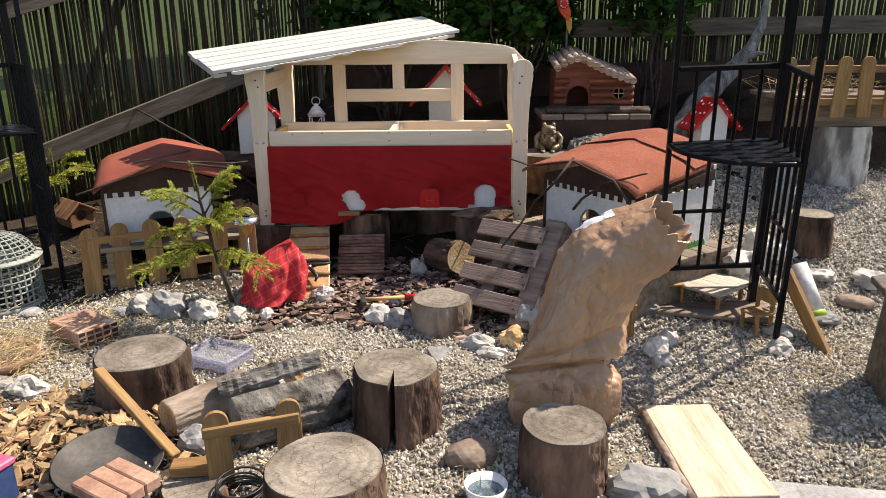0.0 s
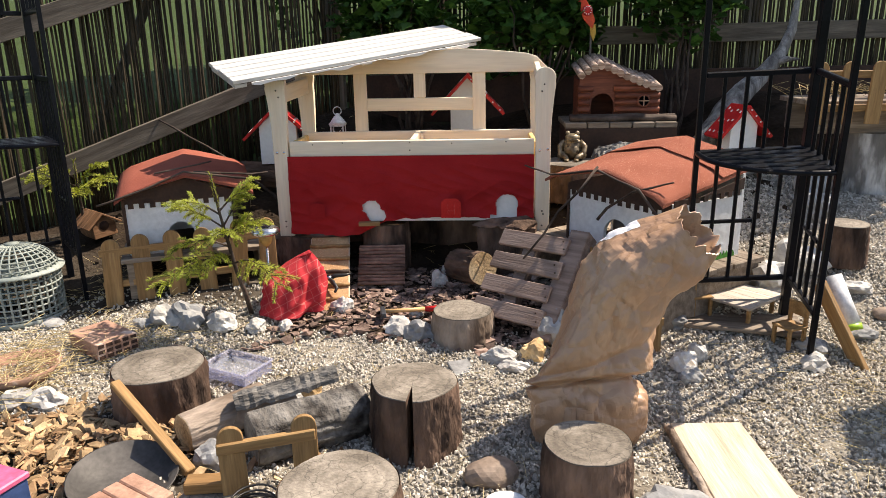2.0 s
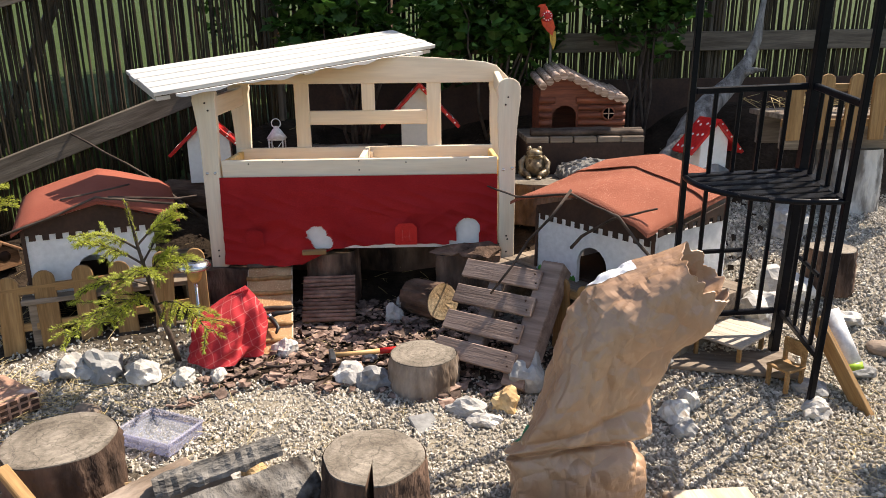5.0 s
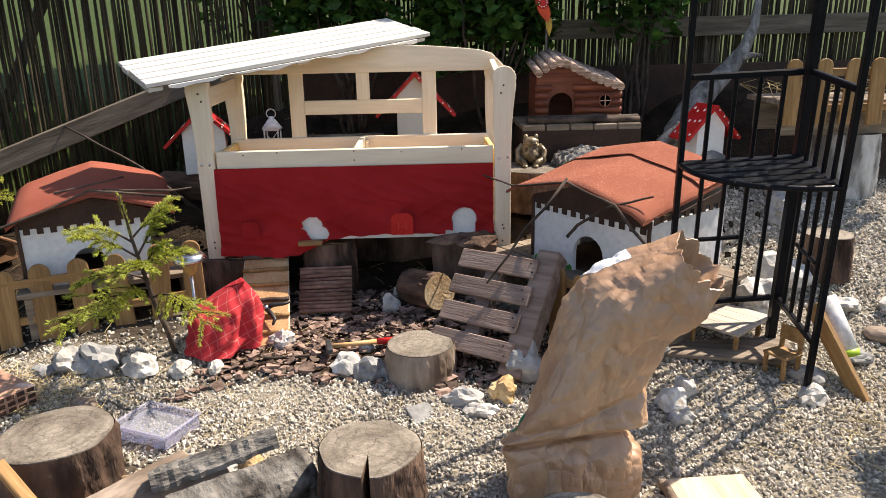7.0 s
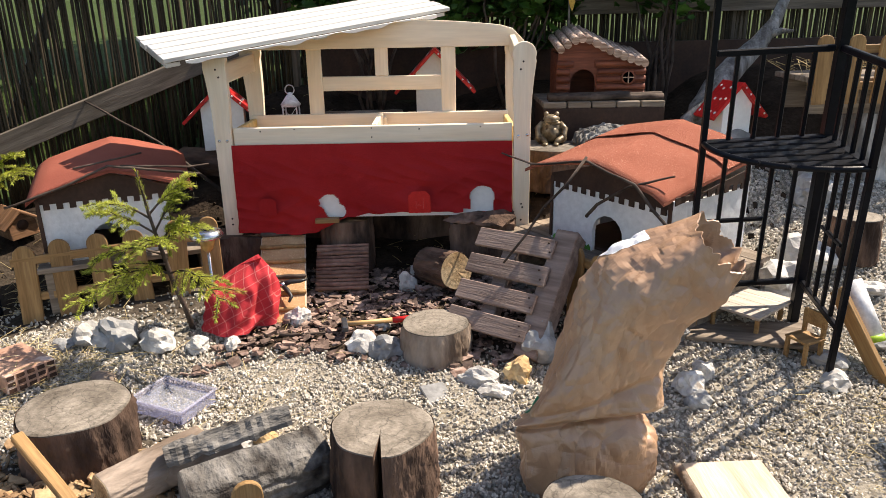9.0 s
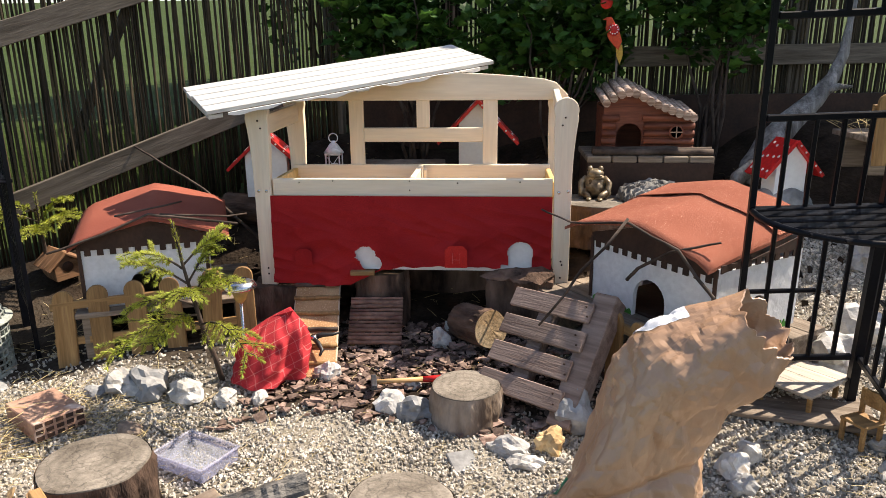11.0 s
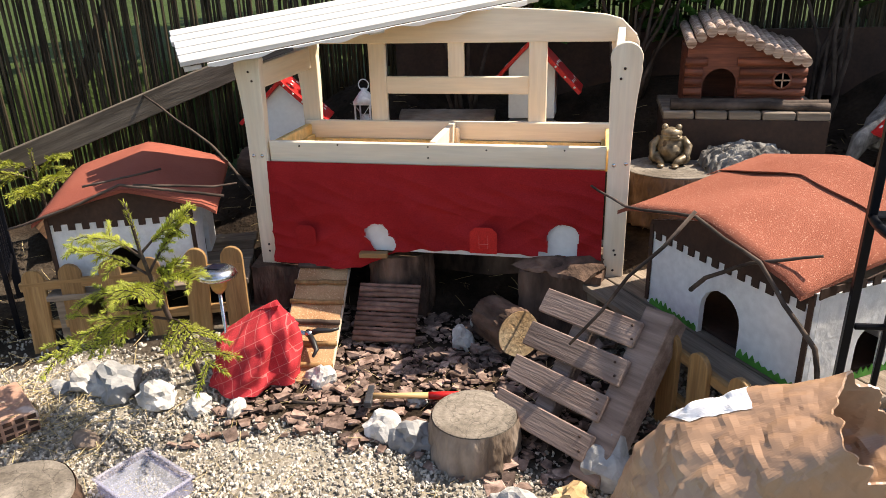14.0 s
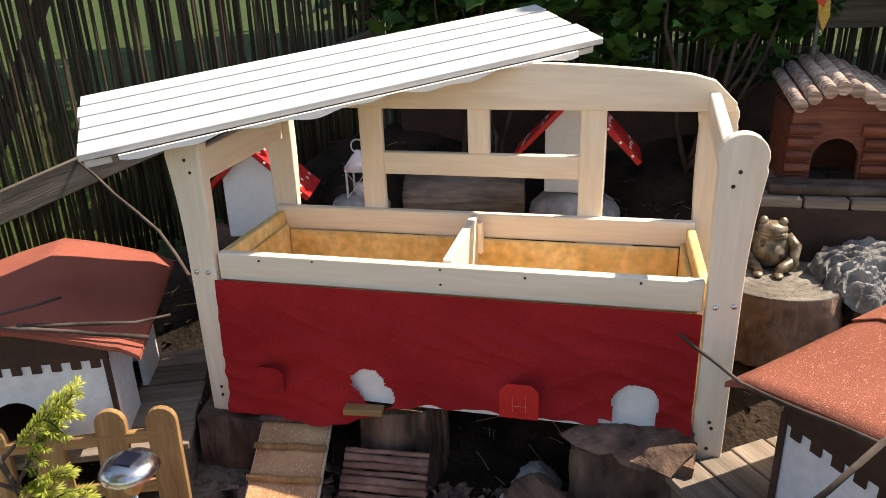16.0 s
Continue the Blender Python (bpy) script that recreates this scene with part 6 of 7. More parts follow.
def build_deck_and_cabin():
    d = thing("cabin_deck", (0.84, 4.12, 0.722), "paved wooden deck box carrying a log cabin", "deck")
    part("front_board", box(0.60, 0.03, 0.30, 0.003), BROWN_TRIM, d, m=pose(0, -0.195, -0.150))
    part("box", box(0.58, 0.36, 0.36, 0.003), BROWN_TRIM, d, m=pose(0, 0.005, -0.182))
    for j in range(4):
        for i in range(5):
            part("paver", box(0.115, 0.098, 0.030, 0.004), DECK_WOOD, d, m=pose(-0.242 + 0.121 * i, -0.160 + 0.103 * j, 0.015))
    for k, (y, z, r) in enumerate(((-0.170, 0.046, 0.016), (-0.130, 0.050, 0.020))):
        part("edge_pole", tube(wander((-0.27, y, z), (0.30, y - 0.012 * k, z - 0.002), 8, 0.004, k), [r] * 9, 8, 0.2, k), TWIG, d)
    c = thing("log_cabin", (0.84, 4.165, 0.7525), "red-brown half-log cabin with a wavy pale log roof", "animal house")
    W, D = 0.43, 0.27
    def roof_z(x):
        f = (x + W / 2) / W
        return 0.222 + 0.082 * math.exp(-((f - 0.22) / 0.26) ** 2) - 0.030 * f + 0.020 * math.sin(f * 6.0 - 1.6)
    outline = [(-W / 2, 0), (-0.150, 0), (-0.150, 0.065)]
    outline += [(-0.088 + 0.062 * math.cos(math.pi - math.pi * i / 8), 0.085 + 0.062 * math.sin(math.pi * i / 8)) for i in range(9)]
    outline += [(-0.026, 0.0), (W / 2, 0)] + [(W / 2 - W * i / 16, roof_z(W / 2 - W * i / 16) - 0.012) for i in range(17)]
    part("front_wall", prism(outline, 0.02), LOG_CABIN, c, m=pose(0, -D / 2, 0))
    back = [(-W / 2, 0), (W / 2, 0)] + [(W / 2 - W * i / 16, roof_z(W / 2 - W * i / 16) - 0.012) for i in range(17)]
    part("back_wall", prism(back, 0.02), LOG_CABIN, c, m=pose(0, D / 2 - 0.02, 0))
    for s in (-1, 1):
        part("side_wall", box(0.02, D - 0.042, roof_z(s * W / 2) - 0.02, 0.002), LOG_CABIN, c, m=pose(s * (W / 2 - 0.010), 0, (roof_z(s * W / 2) - 0.02) / 2))
    for k in range(5):
        z = 0.020 + 0.038 * k
        for a, b2 in ((-W / 2 - 0.008, -0.155 if k < 4 else -0.14), (-0.020 if k < 4 else -0.03, W / 2 + 0.008)):
            part("half_log", tube([(a, -D / 2 - 0.002, z), ((a + b2) / 2, -D / 2 - 0.003, z), (b2, -D / 2 - 0.002, z)], 0.0165, 8), LOG_CABIN, c)
    w = part("window", lathe([(0.026, 0), (0.033, 0.004), (0.036, 0.0), (0.036, -0.004)], 20, True), LOG_CABIN, c, "round cross window", pose(0.135, -D / 2 - 0.020, 0.105, 90))
    part("pane", lathe([(0.0, 0), (0.028, 0)], 20), SOLAR, w, m=pose(0, 0, 0.0005))
    for rz in (0, 90):
        part("crossbar", box(0.056, 0.005, 0.004, 0.0), LOG_ROOF, w, m=pose(0, 0, 0.003, 0, 0, rz))
    n = 13
    for i in range(n):
        x = -W / 2 - 0.012 + (W + 0.024) * (i + 0.5) / n
        z = roof_z(min(max(x, -W / 2), W / 2))
        pts = [(x, -D / 2 - 0.045 + 0.006 * math.sin(i * 2.2), z), (x, 0, z + 0.026), (x, D / 2 + 0.03, z + 0.046)]
        bm = tube([Vector(p) - Vector((x, 0, z)) for p in pts], 0.0195, 9)
        part("roof_log", bm, LOG_ROOF, c, m=pose(x, 0, z))
    return c


build_deck_and_cabin()


def build_frog():
    """Seated frog figure as one plain mesh."""
    def ball(x, y, z, sx, sy, sz):
        bm = bmesh.new()
        bmesh.ops.create_uvsphere(bm, u_segments=18, v_segments=12, radius=1)
        return moved(bm, Matrix.Translation((x, y, z)) @ Matrix.Diagonal((sx, sy, sz, 1)))
    bm = merge(ball(0, 0.004, 0.058, 0.054, 0.046, 0.060), ball(0, -0.010, 0.048, 0.046, 0.044, 0.042), ball(0, -0.016, 0.120, 0.040, 0.036, 0.022), ball(0, -0.034, 0.110, 0.036, 0.018, 0.010),
               ball(-0.025, -0.018, 0.142, 0.012, 0.012, 0.013), ball(0.025, -0.018, 0.142, 0.012, 0.012, 0.013), ball(0, 0.0, 0.096, 0.046, 0.036, 0.018))
    for k in (-1, 1):
        bm = merge(bm, tube([(k * 0.040, 0, 0.098), (k * 0.066, -0.012, 0.070), (k * 0.062, -0.040, 0.034), (k * 0.050, -0.052, 0.012)], [0.014, 0.016, 0.012, 0.010], 10, 0.1, 3),
                   tube([(k * 0.030, 0.0, 0.026), (k * 0.058, -0.040, 0.028), (k * 0.030, -0.066, 0.020), (k * 0.022, -0.078, 0.008)], [0.022, 0.020, 0.013, 0.010], 10, 0.1, 4), ball(k * 0.026, -0.084, 0.007, 0.014, 0.020, 0.008))
    for f in bm.faces:
        f.smooth = True
    return solo("frog_figure", bm, GILT, (0.575, 3.86, 0.563), "glazed gold-brown ceramic frog sitting on a stump", "figurine", rz=-8)


build_frog()


def bark_crust(loc, sx, sy, label, seed):
    bm = bmesh.new()
    n = 44
    rows = []
    for j in range(n + 1):
        row = []
        for i in range(n + 1):
            u, v = i / n * 2 - 1, j / n * 2 - 1
            r = math.hypot(u, v)
            q = Vector((u * 2.2 + seed, v * 2.2, 0))
            d = math.hypot(u + 0.7, v + 0.6) + 0.35 * noise.noise(q)
            z = 0.045 * (1 - min(1, r) ** 2) + 0.014 * math.sin(d * 26) + 0.012 * noise.noise(q * 3)
            k = 1 + 0.2 * noise.noise(Vector((u * 1.5, v * 1.5, seed)))
            if r > 1:
                u, v, z = u / r, v / r, -0.03
            row.append(bm.verts.new((u * sx * k, v * sy * k, z)))
        rows.append(row)
    for j in range(n):
        for i in range(n):
            bm.faces.new((rows[j][i], rows[j][i + 1], rows[j + 1][i + 1], rows[j + 1][i])).smooth = True
    return solo("bark_crust", bm, GREY_BARK_CRUST, loc, label, "bark", m=pose(*loc, 16, 0, 20))


bark_crust((0.86, 3.80, 0.585), 0.18, 0.15, "grey ridged bark slab with curled rings", 3)
chunk("bark_block", (0.26, 0.18, 0.20), (0.88, 3.81, 0.455), 12, BARK, "dark bark block under a ridged bark slab", "block", 7)
for k, (x, y, a) in enumerate(((0.27, 4.12, 0.16), (0.40, 4.06, 0.12), (0.20, 4.02, 0.10))):
    bark_strip((x - a * 0.4, y + a * 0.3, lift(x, y) + 0.012), (x + a * 0.6, y - a * 0.4, lift(x, y) + 0.010), 0.06, "loose grey bark piece on dark soil", BARK_GREY)


def build_driftwood():
    d = thing("driftwood", (1.33, 4.02, 0.60), "silver-grey twisted driftwood root leaning on the fence", "driftwood")
    pts = [(0, 0, 0.0), (0.03, 0.02, 0.08), (0.12, 0.06, 0.19), (0.22, 0.12, 0.29), (0.36, 0.20, 0.39), (0.46, 0.26, 0.50), (0.53, 0.33, 0.62), (0.56, 0.38, 0.76), (0.60, 0.42, 0.95)]
    part("stem", tube(pts, [0.055, 0.062, 0.064, 0.058, 0.042, 0.033, 0.023, 0.017, 0.009], 14, 0.45, 4), DRIFTWOOD, d)
    part("stub", tube([(0.40, 0.22, 0.43), (0.47, 0.20, 0.46), (0.53, 0.18, 0.46)], [0.026, 0.018, 0.006], 8, 0.3, 2), DRIFTWOOD, d)
    part("root", tube([(0.05, 0.0, 0.10), (-0.06, -0.06, 0.05), (-0.12, -0.12, -0.06)], [0.05, 0.035, 0.012], 9, 0.4, 6), DRIFTWOOD, d)
    return d


build_driftwood()


def build_planter():
    p = thing("planter_deck", (1.93, 3.72, 0.72), "wooden planter deck with pickets and hay on a stump", "planter")
    for j in range(4):
        part("deck_board", box(0.62, 0.10, 0.025, 0.003), DECK_WOOD, p, m=pose(0.05, -0.15 + 0.105 * j, 0.15))
    part("bearer", box(0.60, 0.05, 0.136, 0.003), DECK_WOOD, p, m=pose(0.05, -0.12, 0.069))
    part("bearer", box(0.60, 0.05, 0.136, 0.003), DECK_WOOD, p, m=pose(0.05, 0.12, 0.069))
    for z in (0.13, 0.285):
        board("rail", p, (-0.30, -0.205, z), (0.42, -0.205, z), 0.02, 0.035, PICKET_WOOD)
    for k in range(6):
        part("picket", picket_mesh(0.066, 0.29, 0.016, k), PICKET_WOOD, p, m=pose(-0.25 + 0.125 * k, -0.234, 0.055, 0, (k % 3 - 1) * 2.0, 0) @ UPRIGHT)
    return p


build_planter()
hay = []
for _ in range(140):
    hay.append((rr.gauss(1.93, 0.16), rr.gauss(3.74, 0.07), 0.90 + rr.uniform(0, 0.05), rr.uniform(0.03, 0.08), rr.uniform(-0.4, 0.4), rr.uniform(-0.5, 0.5), rr.uniform(0, 6), 1, 1, 1))
scatter("hay", [stalk], hay, HAY, "loose dry hay on a deck", "hay")
solo("round_stone", rock(0.085, 0.08, 0.085, 88, 3, 0.08, False), STONE_GREY, (1.74, 3.60, lift(1.74, 3.60) + 0.045), "round pale stone under a deck", "stone", smooth=True)


def build_garden_bird():
    b = thing("garden_stake_bird", (0.69, 4.27, lift(0.69, 4.27)), "orange painted wooden bird on a garden stake", "garden ornament")
    z0 = 1.20 - b.location.z
    part("stake", tube([(0.02, 0, -0.03), (0.02, 0, z0 + 0.10)], 0.006, 6), RAIL_WOOD, b)
    K = Matrix.Diagonal((0.58, 1, 0.58, 1))
    body = [(0.045, -0.06), (0.07, 0.02), (0.04, 0.10), (0.0, 0.17), (-0.03, 0.22), (-0.075, 0.215), (-0.10, 0.195), (-0.07, 0.19), (-0.075, 0.12), (-0.05, 0.04), (0.0, -0.02)]
    part("body", prism(body, 0.018, 0.002), ORANGE_PAINT, b, "", pose(0, -0.012, z0 + 0.08) @ K)
    part("tail", prism([(0.02, 0.0), (0.075, 0.02), (0.085, -0.07), (0.06, -0.15), (0.03, -0.08)], 0.012, 0.002), YELLOW_PAINT, b, "yellow tail", pose(0, -0.008, z0 + 0.06) @ K)
    part("comb", lathe([(0.0, 0.012), (0.028, 0.008), (0.032, 0.0), (0.0, -0.004)], 14), RED_PAINT, b, "red round comb", pose(-0.045, -0.004, z0 + 0.275, 90))
    w = part("wing", lathe([(0.0, 0.008), (0.028, 0.006), (0.030, 0.0)], 18), RED_PAINT, b, "red wing disc with white dots", pose(-0.005, -0.014, z0 + 0.145, 90))
    for k in range(10):
        a = 2 * math.pi * k / 10
        part("dot", lathe([(0.0, 0.001), (0.0035, 0.0008), (0.0035, -0.001)], 8), DOT_WHITE, w, m=pose(0.021 * math.cos(a), 0.021 * math.sin(a), 0.0075))
    return b


build_garden_bird()


# ---------------------------------------------------------------- plants
def leaf_shape():
    bm = bmesh.new()
    rim = [(0, 0), (0.22, 0.10), (0.50, 0.22), (0.40, 0.42), (0.55, 0.62), (0.26, 0.66), (0, 1.0), (-0.26, 0.66), (-0.55, 0.62), (-0.40, 0.42), (-0.50, 0.22), (-0.22, 0.10)]
    vs = [bm.verts.new((x, y, 0.22 * abs(x) - 0.18 * y * y)) for x, y in rim]
    mid = bm.verts.new((0, 0.45, -0.03))
    for i in range(len(vs)):
        bm.faces.new((mid, vs[i], vs[(i + 1) % len(vs)]))
    return shape_arrays(bm)


LEAF_SHAPE = leaf_shape()


def bush(cx, cy, z0, z1, rx, ry, n, seed, label):
    r = random.Random(seed)
    gz = lift(cx, cy)
    b = thing("bush", (cx, cy, gz), label, "bush", "fence bushes")
    tips = []
    for k in range(9):
        tip = Vector((r.uniform(-rx, rx) * 0.8, r.uniform(-ry, ry) * 0.7, r.uniform(z0 + 0.1, z1) - gz))
        root = Vector((r.uniform(-0.05, 0.05), r.uniform(-0.03, 0.03), -0.02))
        part("stem", tube(wander(root, tip, 5, 0.03, seed + k), [0.012, 0.010, 0.009, 0.007, 0.005, 0.003], 6, 0.2, k), TWIG, b)
        tips.append(tip)
    spots = []
    clumps = [Vector((r.uniform(-rx, rx), r.uniform(-ry, ry), r.uniform(z0, z1) - gz)) for _ in range(16)] + tips
    for _ in range(n):
        c = r.choice(clumps)
        p = c + Vector((r.gauss(0, 0.075), r.gauss(0, 0.05), r.gauss(0, 0.06)))
        if abs(p.x) > rx * 1.2 or p.z + gz < z0 - 0.08:
            continue
        s = r.choice((0.04, 0.05, 0.06, 0.07, 0.085))
        spots.append((p.x, p.y, p.z, s, r.uniform(-0.4, 1.3), r.uniform(-0.7, 0.7), r.uniform(0, 6.28), 1, 1, 1))
    ob = scatter("crown", [LEAF_SHAPE], spots, LEAF, "lobed green leaves", "", b)
    return b


bush(-0.34, 4.45, 1.20, 1.62, 0.42, 0.12, 1500, 4, "leafy green bush in front of the reed fence")
bush(0.42, 4.48, 1.04, 1.52, 0.34, 0.13, 1500, 5, "dark leafy bush in front of the reed fence")
bush(1.22, 4.46, 1.17, 1.62, 0.33, 0.13, 1200, 6, "leafy currant bush in front of the reed fence")
bush(-0.85, 4.95, 1.2, 1.9, 0.4, 0.15, 300, 7, "leafy bush behind the reed fence corner")


def needles(spine, seed, size, spots, density=850, curl=0.9):
    r = random.Random(seed)
    for a, b2 in zip(spine, spine[1:]):
        d = (b2 - a)
        L = d.length
        d.normalize()
        o = d.orthogonal().normalized()
        p = d.cross(o)
        for k in range(max(2, int(L * density))):
            f = r.random()
            w = r.uniform(0, 6.28)
            side = (o * math.cos(w) + p * math.sin(w))
            n = (d * curl + side * 0.9 + Vector((0, 0, 0.25))).normalized()
            q = n.to_track_quat("Y", "Z").to_euler()
            c = a.lerp(b2, f)
            spots.append((c.x, c.y, c.z, size * r.uniform(0.7, 1.2), q.x, q.y, q.z, 1, 1, 1))


nb = bmesh.new()
nv = [nb.verts.new(v) for v in ((-0.04, 0, 0), (0.04, 0, 0), (0.06, 0.55, 0.02), (0, 1, 0), (-0.06, 0.55, 0.02), (0, 0.5, 0.06))]
for q in ((0, 1, 5), (1, 2, 5), (2, 3, 5), (3, 4, 5), (4, 0, 5)):
    nb.faces.new([nv[i] for i in q])
NEEDLE_SHAPE = shape_arrays(nb)


def fir(name, loc, label, limbs, trunk, seed):
    """Young fir: thin trunk, limbs with side shoots, soft bright needles and bud tufts."""
    t = thing(name, loc, label, "tree", "young firs")
    r = random.Random(seed)
    spots = []
    tr = [Vector(p) for p in trunk]
    part("trunk", tube(tr, [0.011 - 0.008 * i / (len(tr) - 1) for i in range(len(tr))], 7, 0.2, seed), TWIG, t)
    needles(tr[-3:], seed, 0.021, spots)
    for k, (a, b2, droop) in enumerate(limbs):
        a, b2 = Vector(a), Vector(b2)
        n = 8
        spine = [a.lerp(b2, i / n) + Vector((0, 0, droop * math.sin(math.pi * i / n))) for i in range(n + 1)]
        part("limb", tube(spine, [0.0045 - 0.003 * i / n for i in range(n + 1)], 5, 0.2, k), TWIG, t)
        needles(spine[3:], seed + k, 0.018, spots, 1100)
        L = (b2 - a).length
        d = (b2 - a).normalized()
        side = d.cross(Vector((0, 0, 1))).normalized()
        for i in range(2, n + 1):
            for s in (-1, 1):
                ln = L * r.uniform(0.26, 0.50) * (1.2 - i / n * 0.6)
                e = spine[i] + (d * 0.75 + side * s * 0.75 + Vector((0, 0, r.uniform(-0.75, 0.25)))).normalized() * ln
                mid = spine[i].lerp(e, 0.5) + Vector((0, 0, 0.006))
                shoot = [spine[i], mid, e]
                part("shoot", tube(shoot, [0.002, 0.0016, 0.001], 4, 0), TWIG, t)
                needles(shoot, seed + k * 20 + i + s, 0.0165, spots, 1250)
                for _ in range(9):
                    n3 = ((e - mid).normalized() + Vector((r.uniform(-.5, .5), r.uniform(-.5, .5), r.uniform(-.5, .5)))).normalized()
                    q = n3.to_track_quat("Y", "Z").to_euler()
                    spots.append((e.x, e.y, e.z, 0.021, q.x, q.y, q.z, 1.3, 1, 1.3))
    scatter("needles", [NEEDLE_SHAPE], spots, NEEDLE, "bright yellow-green needles", "", t)
    return t


gz = lift(-0.92, 2.76)
fir("fir_sapling", (-0.92, 2.76, gz), "young fir sapling with bright green shoots on gravel",
    [((-0.01, -0.03, 0.24), (-0.19, -0.27, 0.24), 0.05), ((-0.01, -0.04, 0.24), (0.22, -0.22, 0.22), 0.05), ((-0.02, -0.07, 0.40), (-0.17, -0.16, 0.50), 0.02),
     ((-0.02, -0.07, 0.41), (0.07, -0.02, 0.54), 0.01), ((-0.03, -0.08, 0.46), (-0.20, -0.05, 0.50), 0.02), ((-0.03, -0.08, 0.47), (0.08, 0.0, 0.57), 0.01), ((-0.02, -0.07, 0.36), (0.04, -0.24, 0.42), 0.02), ((-0.02, -0.06, 0.34), (0.07, -0.07, 0.44), 0.02), ((-0.02, -0.05, 0.32), (-0.20, -0.12, 0.33), 0.03), ((-0.01, -0.04, 0.28), (-0.06, -0.27, 0.27), 0.03), ((-0.02, -0.06, 0.36), (0.14, -0.12, 0.42), 0.02)],
    [(0.03, 0.02, -0.02), (0.015, 0.0, 0.10), (0.0, -0.03, 0.20), (-0.01, -0.05, 0.30), (-0.02, -0.07, 0.40), (-0.03, -0.08, 0.48), (-0.04, -0.08, 0.56), (-0.05, -0.08, 0.62)], 40)
gz2 = lift(-2.0, 3.5)
fir("fir_sapling", (-2.0, 3.5, gz2), "young fir branch with bright tips by the reed fence",
    [((0, 0, 0.20), (0.20, -0.12, 0.30), 0.02), ((0, 0, 0.24), (-0.16, -0.12, 0.30), 0.02), ((0, 0, 0.26), (0.14, -0.02, 0.36), 0.01), ((0, 0, 0.28), (-0.05, -0.18, 0.36), 0.02), ((0, 0, 0.22), (0.10, -0.2, 0.24), 0.02)],
    [(0, 0, -0.02), (0.0, 0.0, 0.12), (0.0, -0.01, 0.24), (0.01, -0.02, 0.32), (0.01, -0.02, 0.38)], 60)


# ---------------------------------------------------------------- small things round the ramp
def build_solar_lamp():
    s = thing("solar_lamp", (-0.825, 2.85, lift(-0.825, 2.85)), "steel solar garden lamp with amber glass on a spike", "garden lamp")
    z = 0.425 - lift(-0.825, 2.85)
    part("spike", lathe([(0.0, -0.03), (0.006, 0.0), (0.006, z - 0.055), (0.0, z - 0.055)], 10), STEEL, s)
    amber = mat("amber_glass", (0.55, 0.33, 0.10), (0.64, 0.42, 0.16), 6, 0.25, 0.05, 60, through_light=0.3)
    part("shade", lathe([(0.010, 0), (0.022, 0.015), (0.032, 0.055), (0.0, 0.055)], 16), amber, s, "amber frosted cup", pose(0, 0, z - 0.062))
    hood = part("hood", lathe([(0.058, 0.0), (0.062, 0.006), (0.054, 0.022), (0.038, 0.030), (0.0, 0.032)], 24), STEEL, s, "domed steel hood", pose(0, 0, z - 0.006))
    part("solar_cell", box(0.042, 0.042, 0.004, 0.001), SOLAR, hood, "dark solar cell", pose(0, 0, 0.0325))
    return s


build_solar_lamp()


def build_kerchief():
    """Checked cloth dropped over something, in a pointed heap."""
    k = thing("checked_kerchief", (-0.735, 2.835, lift(-0.735, 2.835)), "red cloth with pale check lines draped in a heap", "cloth")
    nu, nr = 80, 30
    def surf(a, f):
        ca, sa = math.cos(a), math.sin(a)
        base = Vector((0.118 * ca, 0.085 * sa - 0.02, 0.0)) * (1 + 0.14 * math.sin(a * 3 + 0.6) + 0.08 * math.sin(a * 5 + 2))
        top = Vector((0.055 * ca + 0.03, 0.012 * sa + 0.045, 0.225 + 0.03 * ca))
        p = top.lerp(base, f)
        p += Vector((ca, sa, 0.15)) * math.sin(math.pi * min(1, f * 1.1)) * 0.030
        q = Vector((ca * 1.3, sa * 1.3, f * 1.6))
        p += Vector((ca, sa, 0.2)) * (0.030 * (1 - abs(noise.noise(q * 1.3 + Vector((4, 0, 0)))) * 2.4) + 0.008 * noise.noise(q * 3.5)) * min(1, f * 2.5)
        p.z = max(0.004, p.z)
        return p
    bm = bmesh.new()
    rows = [[bm.verts.new(surf(2 * math.pi * i / nu, j / nr)) for i in range(nu)] for j in range(nr + 1)]
    tip = bm.verts.new((0.03, 0.045, 0.228))
    for i in range(nu):
        bm.faces.new((tip, rows[0][i], rows[0][(i + 1) % nu])).smooth = True
    for a, b2 in zip(rows, rows[1:]):
        for i in range(nu):
            bm.faces.new((a[i], b2[i], b2[(i + 1) % nu], a[(i + 1) % nu])).smooth = True
    bmesh.ops.recalc_face_normals(bm, faces=bm.faces)
    part("cloth", bm, KERCHIEF, k)
    part("corner_tip", prism([(-0.03, 0.0), (0.03, 0.0), (0.045, 0.05), (0.0, 0.02)], 0.004, 0.001), KERCHIEF, k, "", pose(0.05, 0.03, 0.215, 20, 12, 0))
    return k


build_kerchief()


